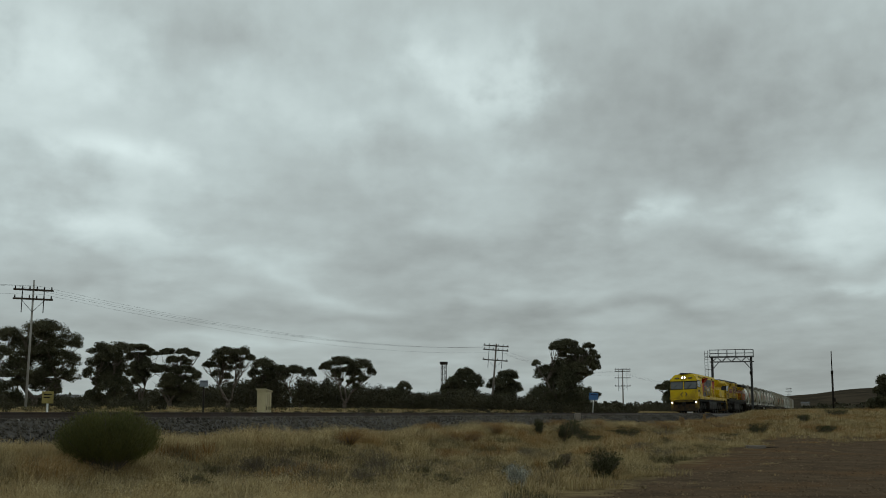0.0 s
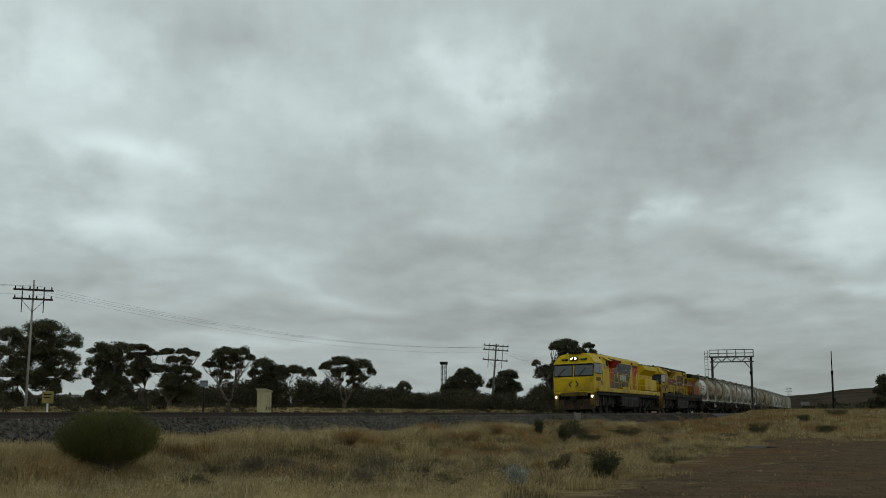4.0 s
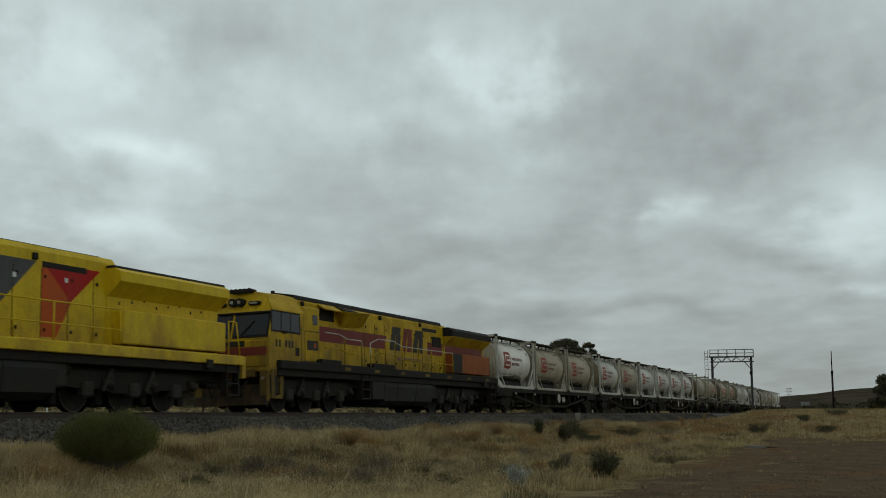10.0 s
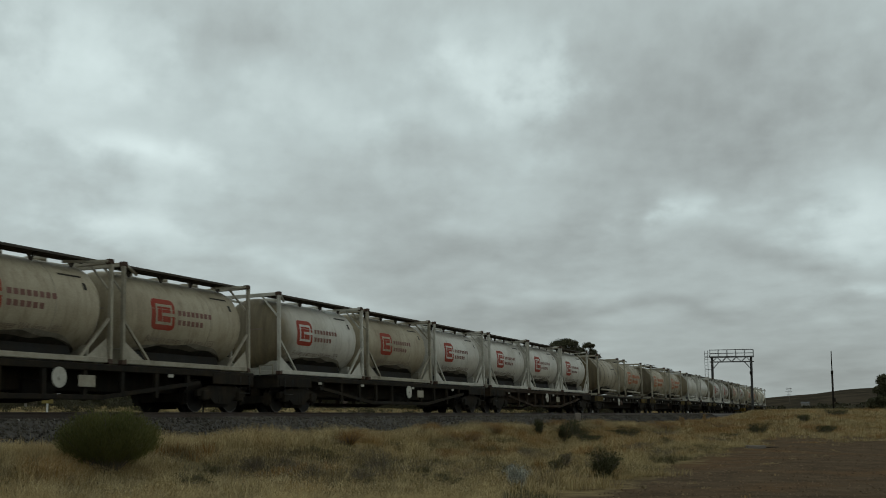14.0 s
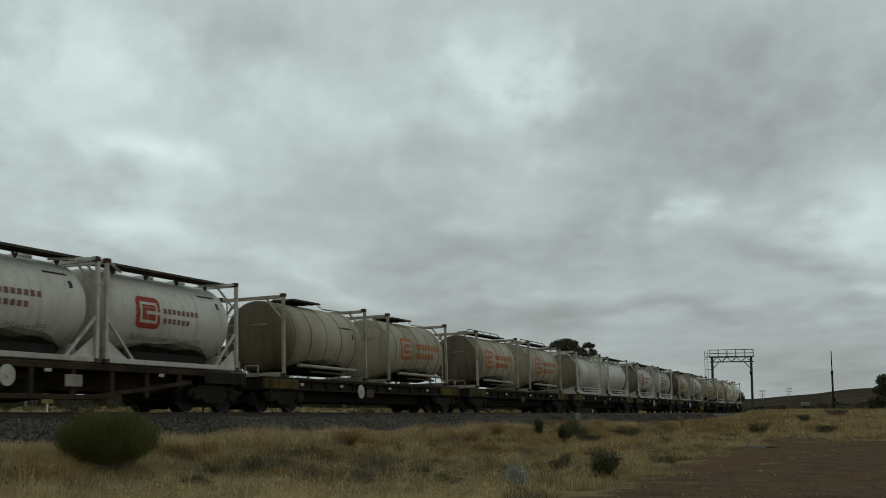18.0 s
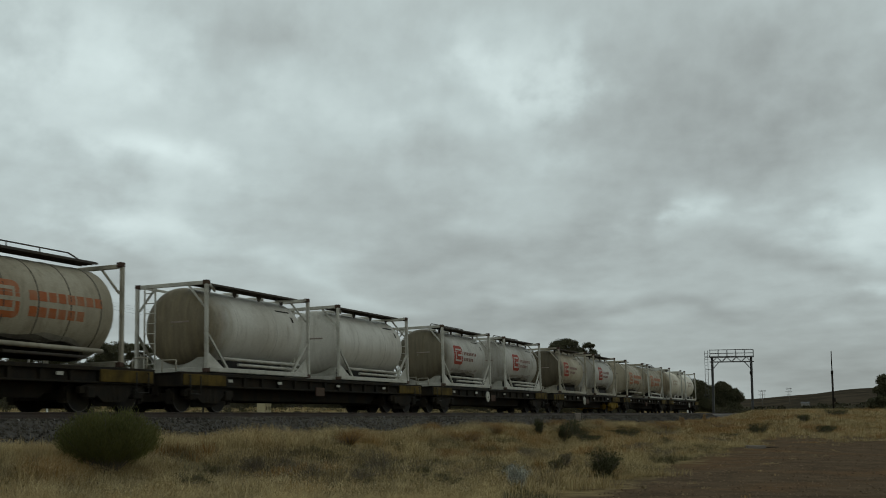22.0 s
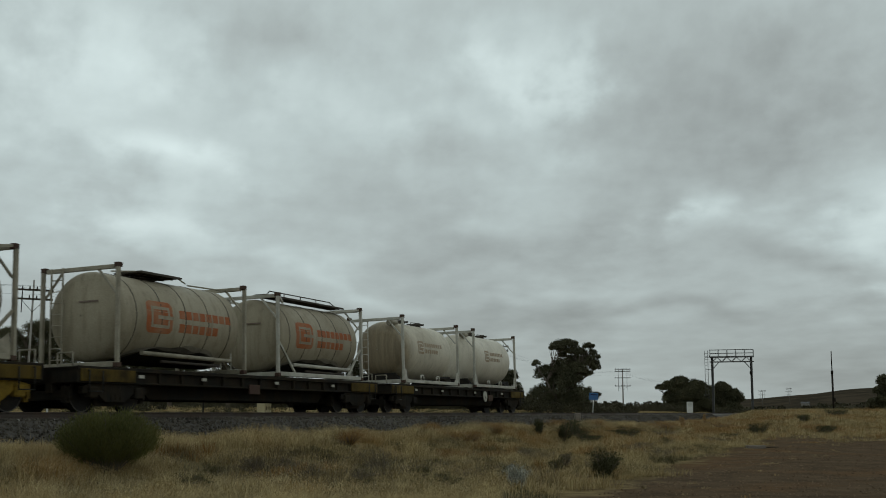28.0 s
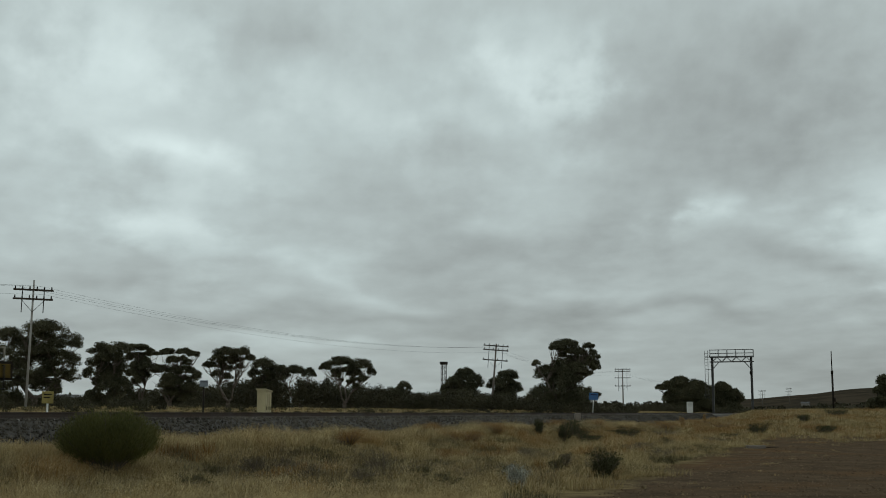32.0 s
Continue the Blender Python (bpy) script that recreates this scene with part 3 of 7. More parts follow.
def build_track():
    ss = np.concatenate([np.arange(-60, 160, 4.0), np.arange(160, 700, 12.0)])
    track = thing("railway_track", "single railway line on a grey ballast bank", "railway track", kind="structure")
    part("ballast_bed", sweep([(-1.75, -0.22), (1.75, -0.22), (3.6, -1.15), (-3.6, -1.15)], ss), material("ballast_bed", (0.075, 0.066, 0.056), 0.95, dirt=(0.04, 0.034, 0.028), dirty=0.6, scale=6, grain=40, bump=0.9), track)
    for side in (-0.7525, 0.7525):
        sec = [(side - 0.07, -0.16), (side + 0.07, -0.16), (side + 0.07, -0.145), (side + 0.012, -0.12), (side + 0.012, -0.045), (side + 0.036, -0.03), (side + 0.036, 0.0),
               (side - 0.036, 0.0), (side - 0.036, -0.03), (side - 0.012, -0.045), (side - 0.012, -0.12), (side - 0.07, -0.145)]
        part("rail", sweep(sec, ss), RAIL_STEEL, track, "brown rusty steel rail")
    rs = np.random.RandomState(3)
    k = 26000
    s = 10 + 110 * rs.rand(k) ** 1.3
    side = -1.3 - 2.2 * rs.rand(k)
    up = np.where(side > -1.75, -0.21, -0.22 + (side + 1.75) * 0.5027) + rs.normal(0.0, 0.015, k)
    pts = np.array([on_line(a, b, c) for a, b, c in zip(s, side, up)])
    scatter_stones("ballast_stones", pts, 0.045, STONE, "loose grey ballast stones along the railway bank", "ballast")
    form = Form().box(-0.12, 0.12, -1.25, 1.25, -0.36, -0.165, 0.02)
    me = form.mesh("sleeper", CONCRETE)
    for i in range(220):
        x = 4 + i * 0.62
        ob = part("sleeper", me, None, track)
        ob.matrix_local = Matrix.Translation(on_line(x)) @ pose(0, 0, 0, -math.degrees(CANT), 0, math.degrees(math.atan(2 * BEND * x)))


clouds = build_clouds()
build_ground()
build_track()


# ---- train ----
def travel(t):
    """How far the train has gone at t seconds, counted from 13 s."""
    u = t - 13.0
    return 10.3664 * u - 0.0198 * u * u - 0.0006 * u ** 3


def on_track(s, up=0.0):
    """The pose of something whose middle is s metres along the line and whose base is up metres over the rails."""
    return Matrix.Translation(on_line(s, 0.0, up)) @ pose(0, 0, 0, -math.degrees(CANT), 0, math.degrees(math.atan(2 * BEND * s)))


MOVING = []   # (thing, place along the line at 13 s, height over the rails)
WHEELS = []   # (wheelset, radius, x, z)


def runs(ob, s, up=0.0):
    MOVING.append((ob, s, up))
    ob.matrix_world = on_track(s - travel(0), up)
    return ob


def curved(form, u0, u1, v0, v1, r, cz, n=6, m=1):
    """A patch of paint on the near side of a tank: u along it, v height on its skin, about the tank's middle."""
    vs = []
    for i in range(n + 1):
        a = (v0 + (v1 - v0) * i / n) / r
        for j in range(m + 1):
            vs.append((u0 + (u1 - u0) * j / m, -r * math.cos(a), cz + r * math.sin(a)))
    w = m + 1
    form.add(vs, [(i * w + j, i * w + j + 1, (i + 1) * w + j + 1, (i + 1) * w + j) for i in range(n) for j in range(m)], True)
    return form


def lettering(c, name, mat, u, v, width, height, count, r, cz, gap=0.25):
    """A line of letter-sized bars on a tank's skin."""
    step = width / count
    for i in range(count):
        part(name, curved(Form(), u + i * step, u + (i + 1 - gap) * step, v, v + height, r + 0.006, cz, 2), mat, c)


SLOGAN_LINES = []


def slogan(c, u, v, width, r, cz):
    """The small slanting line of words under the emblem, laid round the tank's skin."""
    if not SLOGAN_LINES:
        font = bpy.data.curves.new("slogan", "FONT")
        font.body = "Building a stronger WA since 1955"
        font.shear = 0.3
        ob = bpy.data.objects.new("slogan", font)
        me = bpy.data.meshes.new_from_object(ob)
        SLOGAN_LINES.append(([tuple(p.co) for p in me.vertices], [tuple(p.vertices) for p in me.polygons]))
        bpy.data.objects.remove(ob)
        bpy.data.meshes.remove(me)
    vs, fs = SLOGAN_LINES[0]
    k = width / max(p[0] for p in vs)
    q = [(u + p[0] * k, v + p[1] * k * 1.15) for p in vs]
    f = Form().add([(a, -(r + 0.007) * math.cos(b / r), cz + (r + 0.007) * math.sin(b / r)) for a, b in q], fs)
    tagged(part("slogan", f, SLOGAN, c), kind="stuff")


def emblem(parent, u, v, size, r, cz, mat, ink, back, tall=0.85):
    """A square emblem with a lighter line winding through it, and two lines of bars beside it."""
    h = size * tall / 2
    red = Form()
    c = h * 0.42
    rows = [(h - c + c * i / 6, c - math.sqrt(max(0.0, c * c - (c * i / 6) ** 2))) for i in range(7)]
    rows = [(-y, d) for y, d in reversed(rows)] + [(0.0, 0.0)] + rows
    vs = []
    for y, d in rows:
        a = (v + y) / r
        vs += [(x, -(r + 0.006) * math.cos(a), cz + (r + 0.006) * math.sin(a)) for x in (u + d, u + size - d)]
    red.add(vs, [(2 * i, 2 * i + 1, 2 * i + 3, 2 * i + 2) for i in range(len(rows) - 1)], True)
    em = part("emblem", red, mat, parent, "square emblem with rounded corners")
    line = Form()
    w = size * 0.07
    R = r + 0.010
    curved(line, u + size * 0.17, u + size * 0.17 + w, v - h * 0.66, v + h * 0.66, R, cz, 6)
    curved(line, u + size * 0.17, u + size * 0.80, v + h * 0.66 - w, v + h * 0.66, R, cz, 1)
    curved(line, u + size * 0.17, u + size * 0.80, v - h * 0.66, v - h * 0.66 + w, R, cz, 1)
    curved(line, u + size * 0.80, u + size * 0.80 + w, v + h * 0.10, v + h * 0.66, R, cz, 3)
    curved(line, u + size * 0.80, u + size * 0.80 + w, v - h * 0.66, v - h * 0.14, R, cz, 3)
    curved(line, u + size * 0.42, u + size * 1.02, v - w * 0.6, v + w * 0.6, R, cz, 1)
    tagged(part("emblem_line", line, back, em), kind="stuff")


GRIMY = {TANK_WHITE: TANK_WHITE_GRIMY, TANK_RING: TANK_RING_GRIMY, TANK_GREYED: TANK_GREYED_GRIMY, TANK_DUSTY: TANK_DUSTY_GRIMY, TANK_CREAM: TANK_CREAM_GRIMY}
LENGTH, WIDTH, HEIGHT = 6.058, 2.438, 2.591


def tank_profile(x0, x1, r, dish):
    p = [(x0 + dish * (1 - math.sin(math.pi / 2 * i / 7)), max(0.02, r * math.cos(math.pi / 2 * i / 7) ** 0.6)) for i in range(7, -1, -1)]
    q = [(x1 - dish * (1 - math.sin(math.pi / 2 * i / 7)), max(0.02, r * math.cos(math.pi / 2 * i / 7) ** 0.6)) for i in range(0, 8)]
    return p + q


def corner_frame(c, mat, post=0.10, side_rail=True, braces=True, tall=0.0, top_rail=False):
    hx, hy = LENGTH / 2, WIDTH / 2
    for x in (-1, 1):
        for y in (-1, 1):
            f = Form().box(x * hx, x * (hx - post), y * hy, y * (hy - post), 0.0, HEIGHT + tall, 0.012)
            post_ob = part("corner_post", f, mat, c)
            for z0, z1 in ((0.0, 0.118), (HEIGHT + tall - 0.118, HEIGHT + tall + 0.003)):
                part("corner_casting", Form().box(x * (hx + 0.004), x * (hx - 0.16), y * (hy + 0.004), y * (hy - 0.15), z0, z1, 0.01), CASTING, post_ob)
        part("bottom_beam", Form().box(x * (hx - 0.02), x * (hx - 0.13), -hy + 0.16, hy - 0.16, 0.01, 0.15, 0.01), mat, c)
        part("top_beam", Form().box(x * (hx - 0.03), x * (hx - 0.12), -hy + 0.15, hy - 0.15, HEIGHT - 0.12, HEIGHT - 0.01, 0.01), mat, c)
        for y in (-1, 1):
            part("end_gusset", Form().bar((x * (hx - 0.07), y * (hy - 0.12), HEIGHT - 0.75), (x * (hx - 0.07), y * 0.55, HEIGHT - 0.1), 0.05, 0.05), mat, c)
    for y in (-1, 1):
        if side_rail:
            part("bottom_rail", Form().box(-hx + 0.17, hx - 0.17, y * (hy - 0.01), y * (hy - 0.11), 0.02, 0.15, 0.012), mat, c)
        if braces:
            for x in (-1, 1):
                part("brace", Form().bar((x * (hx - 0.10), y * (hy - 0.06), 1.10), (x * (hx - 1.18), y * (hy - 0.06), 0.10), 0.055, 0.065), mat, c)
                part("top_brace", Form().bar((x * (hx - 0.12), y * (hy - 0.06), HEIGHT - 0.05), (x * (hx - 1.25), y * (hy - 0.55), HEIGHT - 0.16), 0.055, 0.065), mat, c)


def ladder(c, x, y, z0, z1, mat, w=0.36):
    f = Form()
    f.bar((x, y - w / 2, z0), (x, y - w / 2, z1), 0.035, 0.035)
    f.bar((x, y + w / 2, z0), (x, y + w / 2, z1), 0.035, 0.035)
    z = z0 + 0.15
    while z < z1 - 0.05:
        f.tube((x, y - w / 2, z), (x, y + w / 2, z), 0.014, 6)
        z += 0.29
    part("ladder", f, mat, c)


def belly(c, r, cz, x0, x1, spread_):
    """Soot and painted shade on the underside of a tank, in layers that thin out upwards with a ragged edge."""
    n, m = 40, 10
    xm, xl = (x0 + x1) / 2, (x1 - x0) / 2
    for k, (wide, mat) in enumerate(((1.10, SOOT_SHADE_THIN), (1.03, SOOT_SHADE_MID), (0.95, SOOT_SHADE))):
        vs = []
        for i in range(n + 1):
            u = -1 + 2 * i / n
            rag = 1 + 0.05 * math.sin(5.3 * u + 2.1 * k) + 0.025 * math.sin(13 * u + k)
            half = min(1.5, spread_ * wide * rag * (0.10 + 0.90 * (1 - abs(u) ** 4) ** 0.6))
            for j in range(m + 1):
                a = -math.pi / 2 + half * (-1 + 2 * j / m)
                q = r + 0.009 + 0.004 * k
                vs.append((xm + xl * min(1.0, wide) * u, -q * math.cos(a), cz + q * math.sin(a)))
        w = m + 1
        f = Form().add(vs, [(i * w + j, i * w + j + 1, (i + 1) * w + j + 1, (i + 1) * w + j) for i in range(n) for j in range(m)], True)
        part("soot_stain", f, mat, c, "soot and painted shade on the underside of the tank")


def small_marks(c, r, cz, mat, u, v):
    part("small_marking", curved(Form(), u, u + 0.85, v, v + 0.06, r + 0.006, cz, 1), mat, c)
    part("data_plate", curved(Form(), u + 0.75, u + 0.87, v - 0.36, v - 0.16, r + 0.006, cz, 2), mat, c)


def end_marks(c, r, mat, x, cz):
    part("end_marking", Form().box(x - 0.003, x + 0.004, -0.55, 0.05, cz + 0.03, cz + 0.075), mat, c)


def walkway(c, x0, x1, y0, y1, z, mat, feet=True):
    f = Form()
    for i in range(4):
        y = y0 + (y1 - y0) * i / 3
        f.bar((x0, y, z), (x1, y, z), 0.035, 0.05)
    n = int((x1 - x0) / 0.22)
    for i in range(n + 1):
        x = x0 + (x1 - x0) * i / n
        f.bar((x, y0, z + 0.01), (x, y1, z + 0.01), 0.03, 0.03)
    f.box(x0, x1, y0 + 0.03, y1 - 0.03, z + 0.025, z + 0.045)
    w = part("walkway", f, mat, c, "dark steel roof walkway")
    if feet:
        for i in range(4):
            x = x0 + (x1 - x0) * (i + 0.5) / 4
            g = Form()
            g.bar((x - 0.12, (y0 + y1) / 2, z), (x, (y0 + y1) / 2, z - 0.2), 0.05, 0.05)
            g.bar((x + 0.12, (y0 + y1) / 2, z), (x, (y0 + y1) / 2, z - 0.2), 0.05, 0.05)
            part("walkway_bracket", g, mat, w)


def framed_tank(label, tank_mat, frame_mat, logo=None, pipes=False, rail_top=False, grimy=False, shift=0.0):
    """A tank in an open frame with slanting braces."""
    c = thing("tank_container", label, "tank container", "tank containers on the train")
    r, cz = 1.13, 1.36
    part("tank", Form().lathe(tank_profile(-2.95, 2.97, r, 0.46), 40, 0, cz), GRIMY[tank_mat] if grimy else tank_mat, c)
    corner_frame(c, frame_mat)
    for x in (-1, 1):
        part("saddle", Form().box(x * 2.62, x * 2.50, -0.85, 0.85, 0.10, 0.46, 0.02), frame_mat, c)
        for y in (-1, 1):
            part("saddle_plate", Form().add([(x * 2.9, y * 1.17, 0.14), (x * 2.1, y * 1.17, 0.14), (x * 2.9, y * 1.12, 0.62), (x * 2.9, y * 1.155, 0.14), (x * 2.1, y * 1.155, 0.14), (x * 2.9, y * 1.105, 0.62)], [(0, 1, 2), (3, 5, 4), (0, 3, 4, 1), (1, 4, 5, 2), (2, 5, 3, 0)]), frame_mat, c)
    for x in (-1.25, 1.05):
        part("weld_seam", Form().lathe([(x - 0.008, r - 0.01), (x - 0.008, r + 0.004), (x + 0.008, r + 0.004), (x + 0.008, r - 0.01)], 40, 0, cz), frame_mat, c)
    walkway(c, -2.85, 2.75, -0.95, -0.45, HEIGHT - 0.06, WALK_BROWN)
    for x in (-1.5, 0.1, 1.6):
        part("hatch", Form().tube((x, 0, 2.46), (x, 0, 2.56), 0.27, 16), frame_mat, c)
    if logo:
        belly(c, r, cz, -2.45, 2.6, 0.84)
    part("discharge_hopper", Form().loft([[(x, -w, 0.02), (x, -w * 0.8, 0.42), (x, w * 0.8, 0.42), (x, w, 0.02)] for x, w in ((-2.4, 0.5), (-2.0, 0.85), (2.0, 0.85), (2.4, 0.5))]), BLACK, c, "black discharge hopper under the tank")
    if pipes:
        part("side_pipe", Form().tube((-2.0, -1.08, 0.42), (2.5, -1.08, 0.40), 0.05, 10), frame_mat, c)
        part("side_pipe", Form().tube((-1.2, -1.10, 0.27), (2.5, -1.10, 0.25), 0.045, 10), frame_mat, c)
    ladder(c, -3.0, 0.72, 0.15, HEIGHT - 0.1, frame_mat)
    if rail_top:
        f = Form()
        pts = [(-2.6, -0.45, HEIGHT), (-2.4, -0.45, HEIGHT + 0.12), (1.4, -0.45, HEIGHT + 0.12), (1.6, -0.45, HEIGHT)]
        f.path(pts, 0.02)
        for x in (-1.4, -0.4, 0.6):
            f.tube((x, -0.45, HEIGHT), (x, -0.45, HEIGHT + 0.12), 0.018, 6)
        part("guard_rail", f, WALK_BROWN, c)
    small_marks(c, r, cz, NUMBER_INK, 1.35, 0.75)
    end_marks(c, r, SLOGAN, -2.945, cz + 0.05)
    if logo:
        u0 = -LENGTH / 2 + shift
        emblem(c, u0 + 1.30, 0.04, 1.04, r, cz, logo, INK, tank_mat, 0.80)
        lettering(c, "letter_bar", INK, u0 + 2.48, 0.06, 1.68, 0.14, 8, r, cz, 0.3)
        lettering(c, "letter_bar", INK, u0 + 2.48, -0.20, 1.26, 0.14, 6, r, cz, 0.3)
        slogan(c, u0 + 1.25, -0.72, 3.2, r, cz)
    return c


def ringed_tank(label, tank_mat, frame_mat, logo=None, long_walk=False, rail=False, grimy=False):
    """A large tank with hoop seams, held by square end frames that rise above it."""
    c = thing("tank_container", label, "tank container", "tank containers on the train")
    r, cz = 1.16, 1.34
    part("tank", Form().lathe(tank_profile(-2.95, 2.95, r, 0.34), 40, 0, cz), GRIMY[tank_mat] if grimy else tank_mat, c)
    corner_frame(c, frame_mat, 0.10, rail, rail, 0.03)
    for x in (-2.2, -1.1, 0.0, 1.1, 2.2):
        part("hoop_seam", Form().lathe([(x - 0.014, r - 0.02), (x - 0.014, r + 0.008), (x + 0.014, r + 0.008), (x + 0.014, r - 0.02)], 40, 0, cz), WALK_BROWN, c)
    if long_walk:
        walkway(c, -2.7, 2.7, -0.62, -0.12, 2.60, WALK_BROWN, False)
        f = Form().path([(-2.7, -0.62, 2.62), (-2.55, -0.62, 2.74), (1.6, -0.62, 2.74), (2.0, -0.62, 2.62)], 0.018)
        for x in (-1.6, -0.5, 0.6):
            f.tube((x, -0.62, 2.62), (x, -0.62, 2.74), 0.016, 6)
        part("guard_rail", f, WALK_BROWN, c)
    else:
        walkway(c, -1.3, 0.5, -0.65, 0.25, 2.60, WALK_BROWN, False)
        part("guard_rail", Form().path([(-2.2, -0.35, 2.54), (-1.2, -0.45, 2.64), (0.6, -0.45, 2.64), (1.2, -0.3, 2.56)], 0.02).path([(1.3, -0.3, 2.52), (2.95, -0.55, 2.50)], 0.022), frame_mat, c)
    part("side_pipe", Form().tube((-1.9, -1.10, 0.40), (2.3, -1.10, 0.36), 0.06, 10), frame_mat, c)
    part("side_pipe", Form().tube((-1.0, -1.05, 0.22), (1.8, -1.05, 0.20), 0.04, 8), WALK_BROWN, c)
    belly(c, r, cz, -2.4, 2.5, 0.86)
    ladder(c, -3.01, 0.70, 0.1, HEIGHT, frame_mat)
    end_marks(c, r, SLOGAN, -2.965, cz + 0.3)
    if logo:
        u0 = -LENGTH / 2
        emblem(c, u0 + 1.26, 0.03, 1.16, r, cz, logo, logo, tank_mat, 0.74)
        lettering(c, "letter_bar", logo, u0 + 2.72, 0.05, 2.6, 0.23, 8, r, cz, 0.2)
        lettering(c, "letter_bar", logo, u0 + 2.72, -0.32, 1.95, 0.23, 6, r, cz, 0.2)
    else:
        small_marks(c, r, cz, NUMBER_INK, 1.2, 0.45)
    return c


def smooth_tank(label, tank_mat, frame_mat, grimy=False):
    """A plain rounded tank on a base frame with slim end frames."""
    c = thing("tank_container", label, "tank container", "tank containers on the train")
    r, cz = 1.15, 1.36
    part("tank", Form().lathe(tank_profile(-2.85, 2.88, r, 0.75), 40, 0, cz), GRIMY[tank_mat] if grimy else tank_mat, c)
    corner_frame(c, frame_mat, 0.10, True, False, 0.07)
    for x in (-1, 1):
        part("saddle", Form().loft([[(x * 2.9, y, z) for y, z in ((-0.9, 0.12), (0.9, 0.12), (0.8, 0.42), (-0.8, 0.42))], [(x * 2.5, y, z) for y, z in ((-0.9, 0.12), (0.9, 0.12), (0.7, 0.3), (-0.7, 0.3))]]), BLACK, c)
        for y in (-1, 1):
            part("cradle_plate", Form().prism([(x * 2.93, 0.12), (x * 2.45, 0.12), (x * 2.66, 0.24), (x * 2.72, 0.52), (x * 2.93, 0.58)], y * 1.16, y * 1.19), frame_mat, c)
    for x in (-1.2, 0.5):
        part("lifting_loop", Form().path([(x - 0.16, -1.2, 0.15), (x - 0.12, -1.2, 0.33), (x + 0.12, -1.2, 0.33), (x + 0.16, -1.2, 0.15)], 0.04), frame_mat, c)
        f = Form().tube((x + 0.3, -0.1, 2.46), (x + 0.3, -0.1, 2.56), 0.24, 16)
        f.box(x + 0.02, x + 0.58, -0.16, -0.04, 2.55, 2.60, 0.01).box(x + 0.1, x + 0.2, -0.42, 0.2, 2.53, 2.61, 0.01).box(x + 0.44, x + 0.54, -0.42, 0.2, 2.53, 2.61, 0.01)
        f.path([(x - 0.85, -0.4, 2.40), (x - 0.85, -0.4, 2.57), (x + 0.1, -0.4, 2.60)], 0.018)
        part("hatch", f, WALK_BROWN, c)
    ladder(c, -3.0, 0.5, 0.15, HEIGHT - 0.1, frame_mat)
    part("vent_pipe", Form().tube((-2.8, -0.5, 2.40), (-2.1, -0.5, 2.46), 0.11, 12), FRAME_DUSTY, c)
    u0 = -LENGTH / 2
    emblem(c, u0 + 1.63, 0.12, 0.62, r, cz, LOGO_FAINT, LOGO_FAINT, tank_mat)
    lettering(c, "letter_bar", LOGO_FAINT, u0 + 2.38, 0.16, 1.9, 0.16, 8, r, cz)
    lettering(c, "letter_bar", LOGO_FAINT, u0 + 2.38, -0.10, 1.4, 0.16, 6, r, cz)
    return c


def wheelset(parent, x, r, mat=None):
    f = Form()
    for y in (-0.72, 0.72):
        sg = 1 if y > 0 else -1
        f.tube((0, y - sg * 0.06, 0), (0, y + sg * 0.065, 0), r, 24)
        f.tube((0, y - sg * 0.09, 0), (0, y - sg * 0.06, 0), r + 0.028, 24)
    f.tube((0, -1.0, 0), (0, 1.0, 0), 0.08, 10)
    ob = part("wheelset", f, WHEEL_STEEL, parent)
    for y in (-0.789, 0.789):
        ring = Form()
        for k in range(24):
            a, b = 2 * math.pi * k / 24, 2 * math.pi * (k + 1) / 24
            ring.add([(q * math.cos(w), y, q * math.sin(w)) for q, w in ((r - 0.022, a), (r - 0.022, b), (r - 0.002, b), (r - 0.002, a))], [(0, 1, 2, 3)])
        part("tread_rim", ring, WORN_STEEL, ob, "worn bright wheel rim")
    ob.matrix_local = pose(x, 0, r)
    WHEELS.append((ob, r, x))
    return ob


def wagon_bogie(w, x, mat):
    for dx in (-0.89, 0.89):
        wheelset(w, x + dx, 0.46)
    f = Form()
    for y in (-1, 1):
        p = [(-1.25, 0.44), (-1.25, 0.60), (-0.55, 0.74), (0.55, 0.74), (1.25, 0.60), (1.25, 0.44), (0.7, 0.44), (0.38, 0.24), (-0.38, 0.24), (-0.7, 0.44)]
        f.prism([(x + a, b) for a, b in p], y * 0.98, y * 1.10)
        for dx in (-0.89, 0.89):
            f.box(x + dx - 0.16, x + dx + 0.16, y * 0.96, y * 1.17, 0.32, 0.60, 0.03)
        f.box(x - 0.55, x + 0.55, y * 0.92, y * 0.80, 0.14, 0.7, 0.02)
        for dx in (-0.18, 0.0, 0.18):
            f.tube((x + dx, y * 1.04, 0.28), (x + dx, y * 1.04, 0.62), 0.07, 8)
    f.box(x - 0.2, x + 0.2, -1.0, 1.0, 0.3, 0.86, 0.03)
    for dx in (-1.42, -0.38, 0.38, 1.42):
        f.box(x + dx - 0.05, x + dx + 0.05, -0.9, 0.9, 0.3, 0.52)
        for y in (-0.75, 0.75):
            f.box(x + dx - 0.07, x + dx + 0.07, y - 0.08, y + 0.08, 0.22, 0.62)
    part("bogie_frame", f, mat, w)


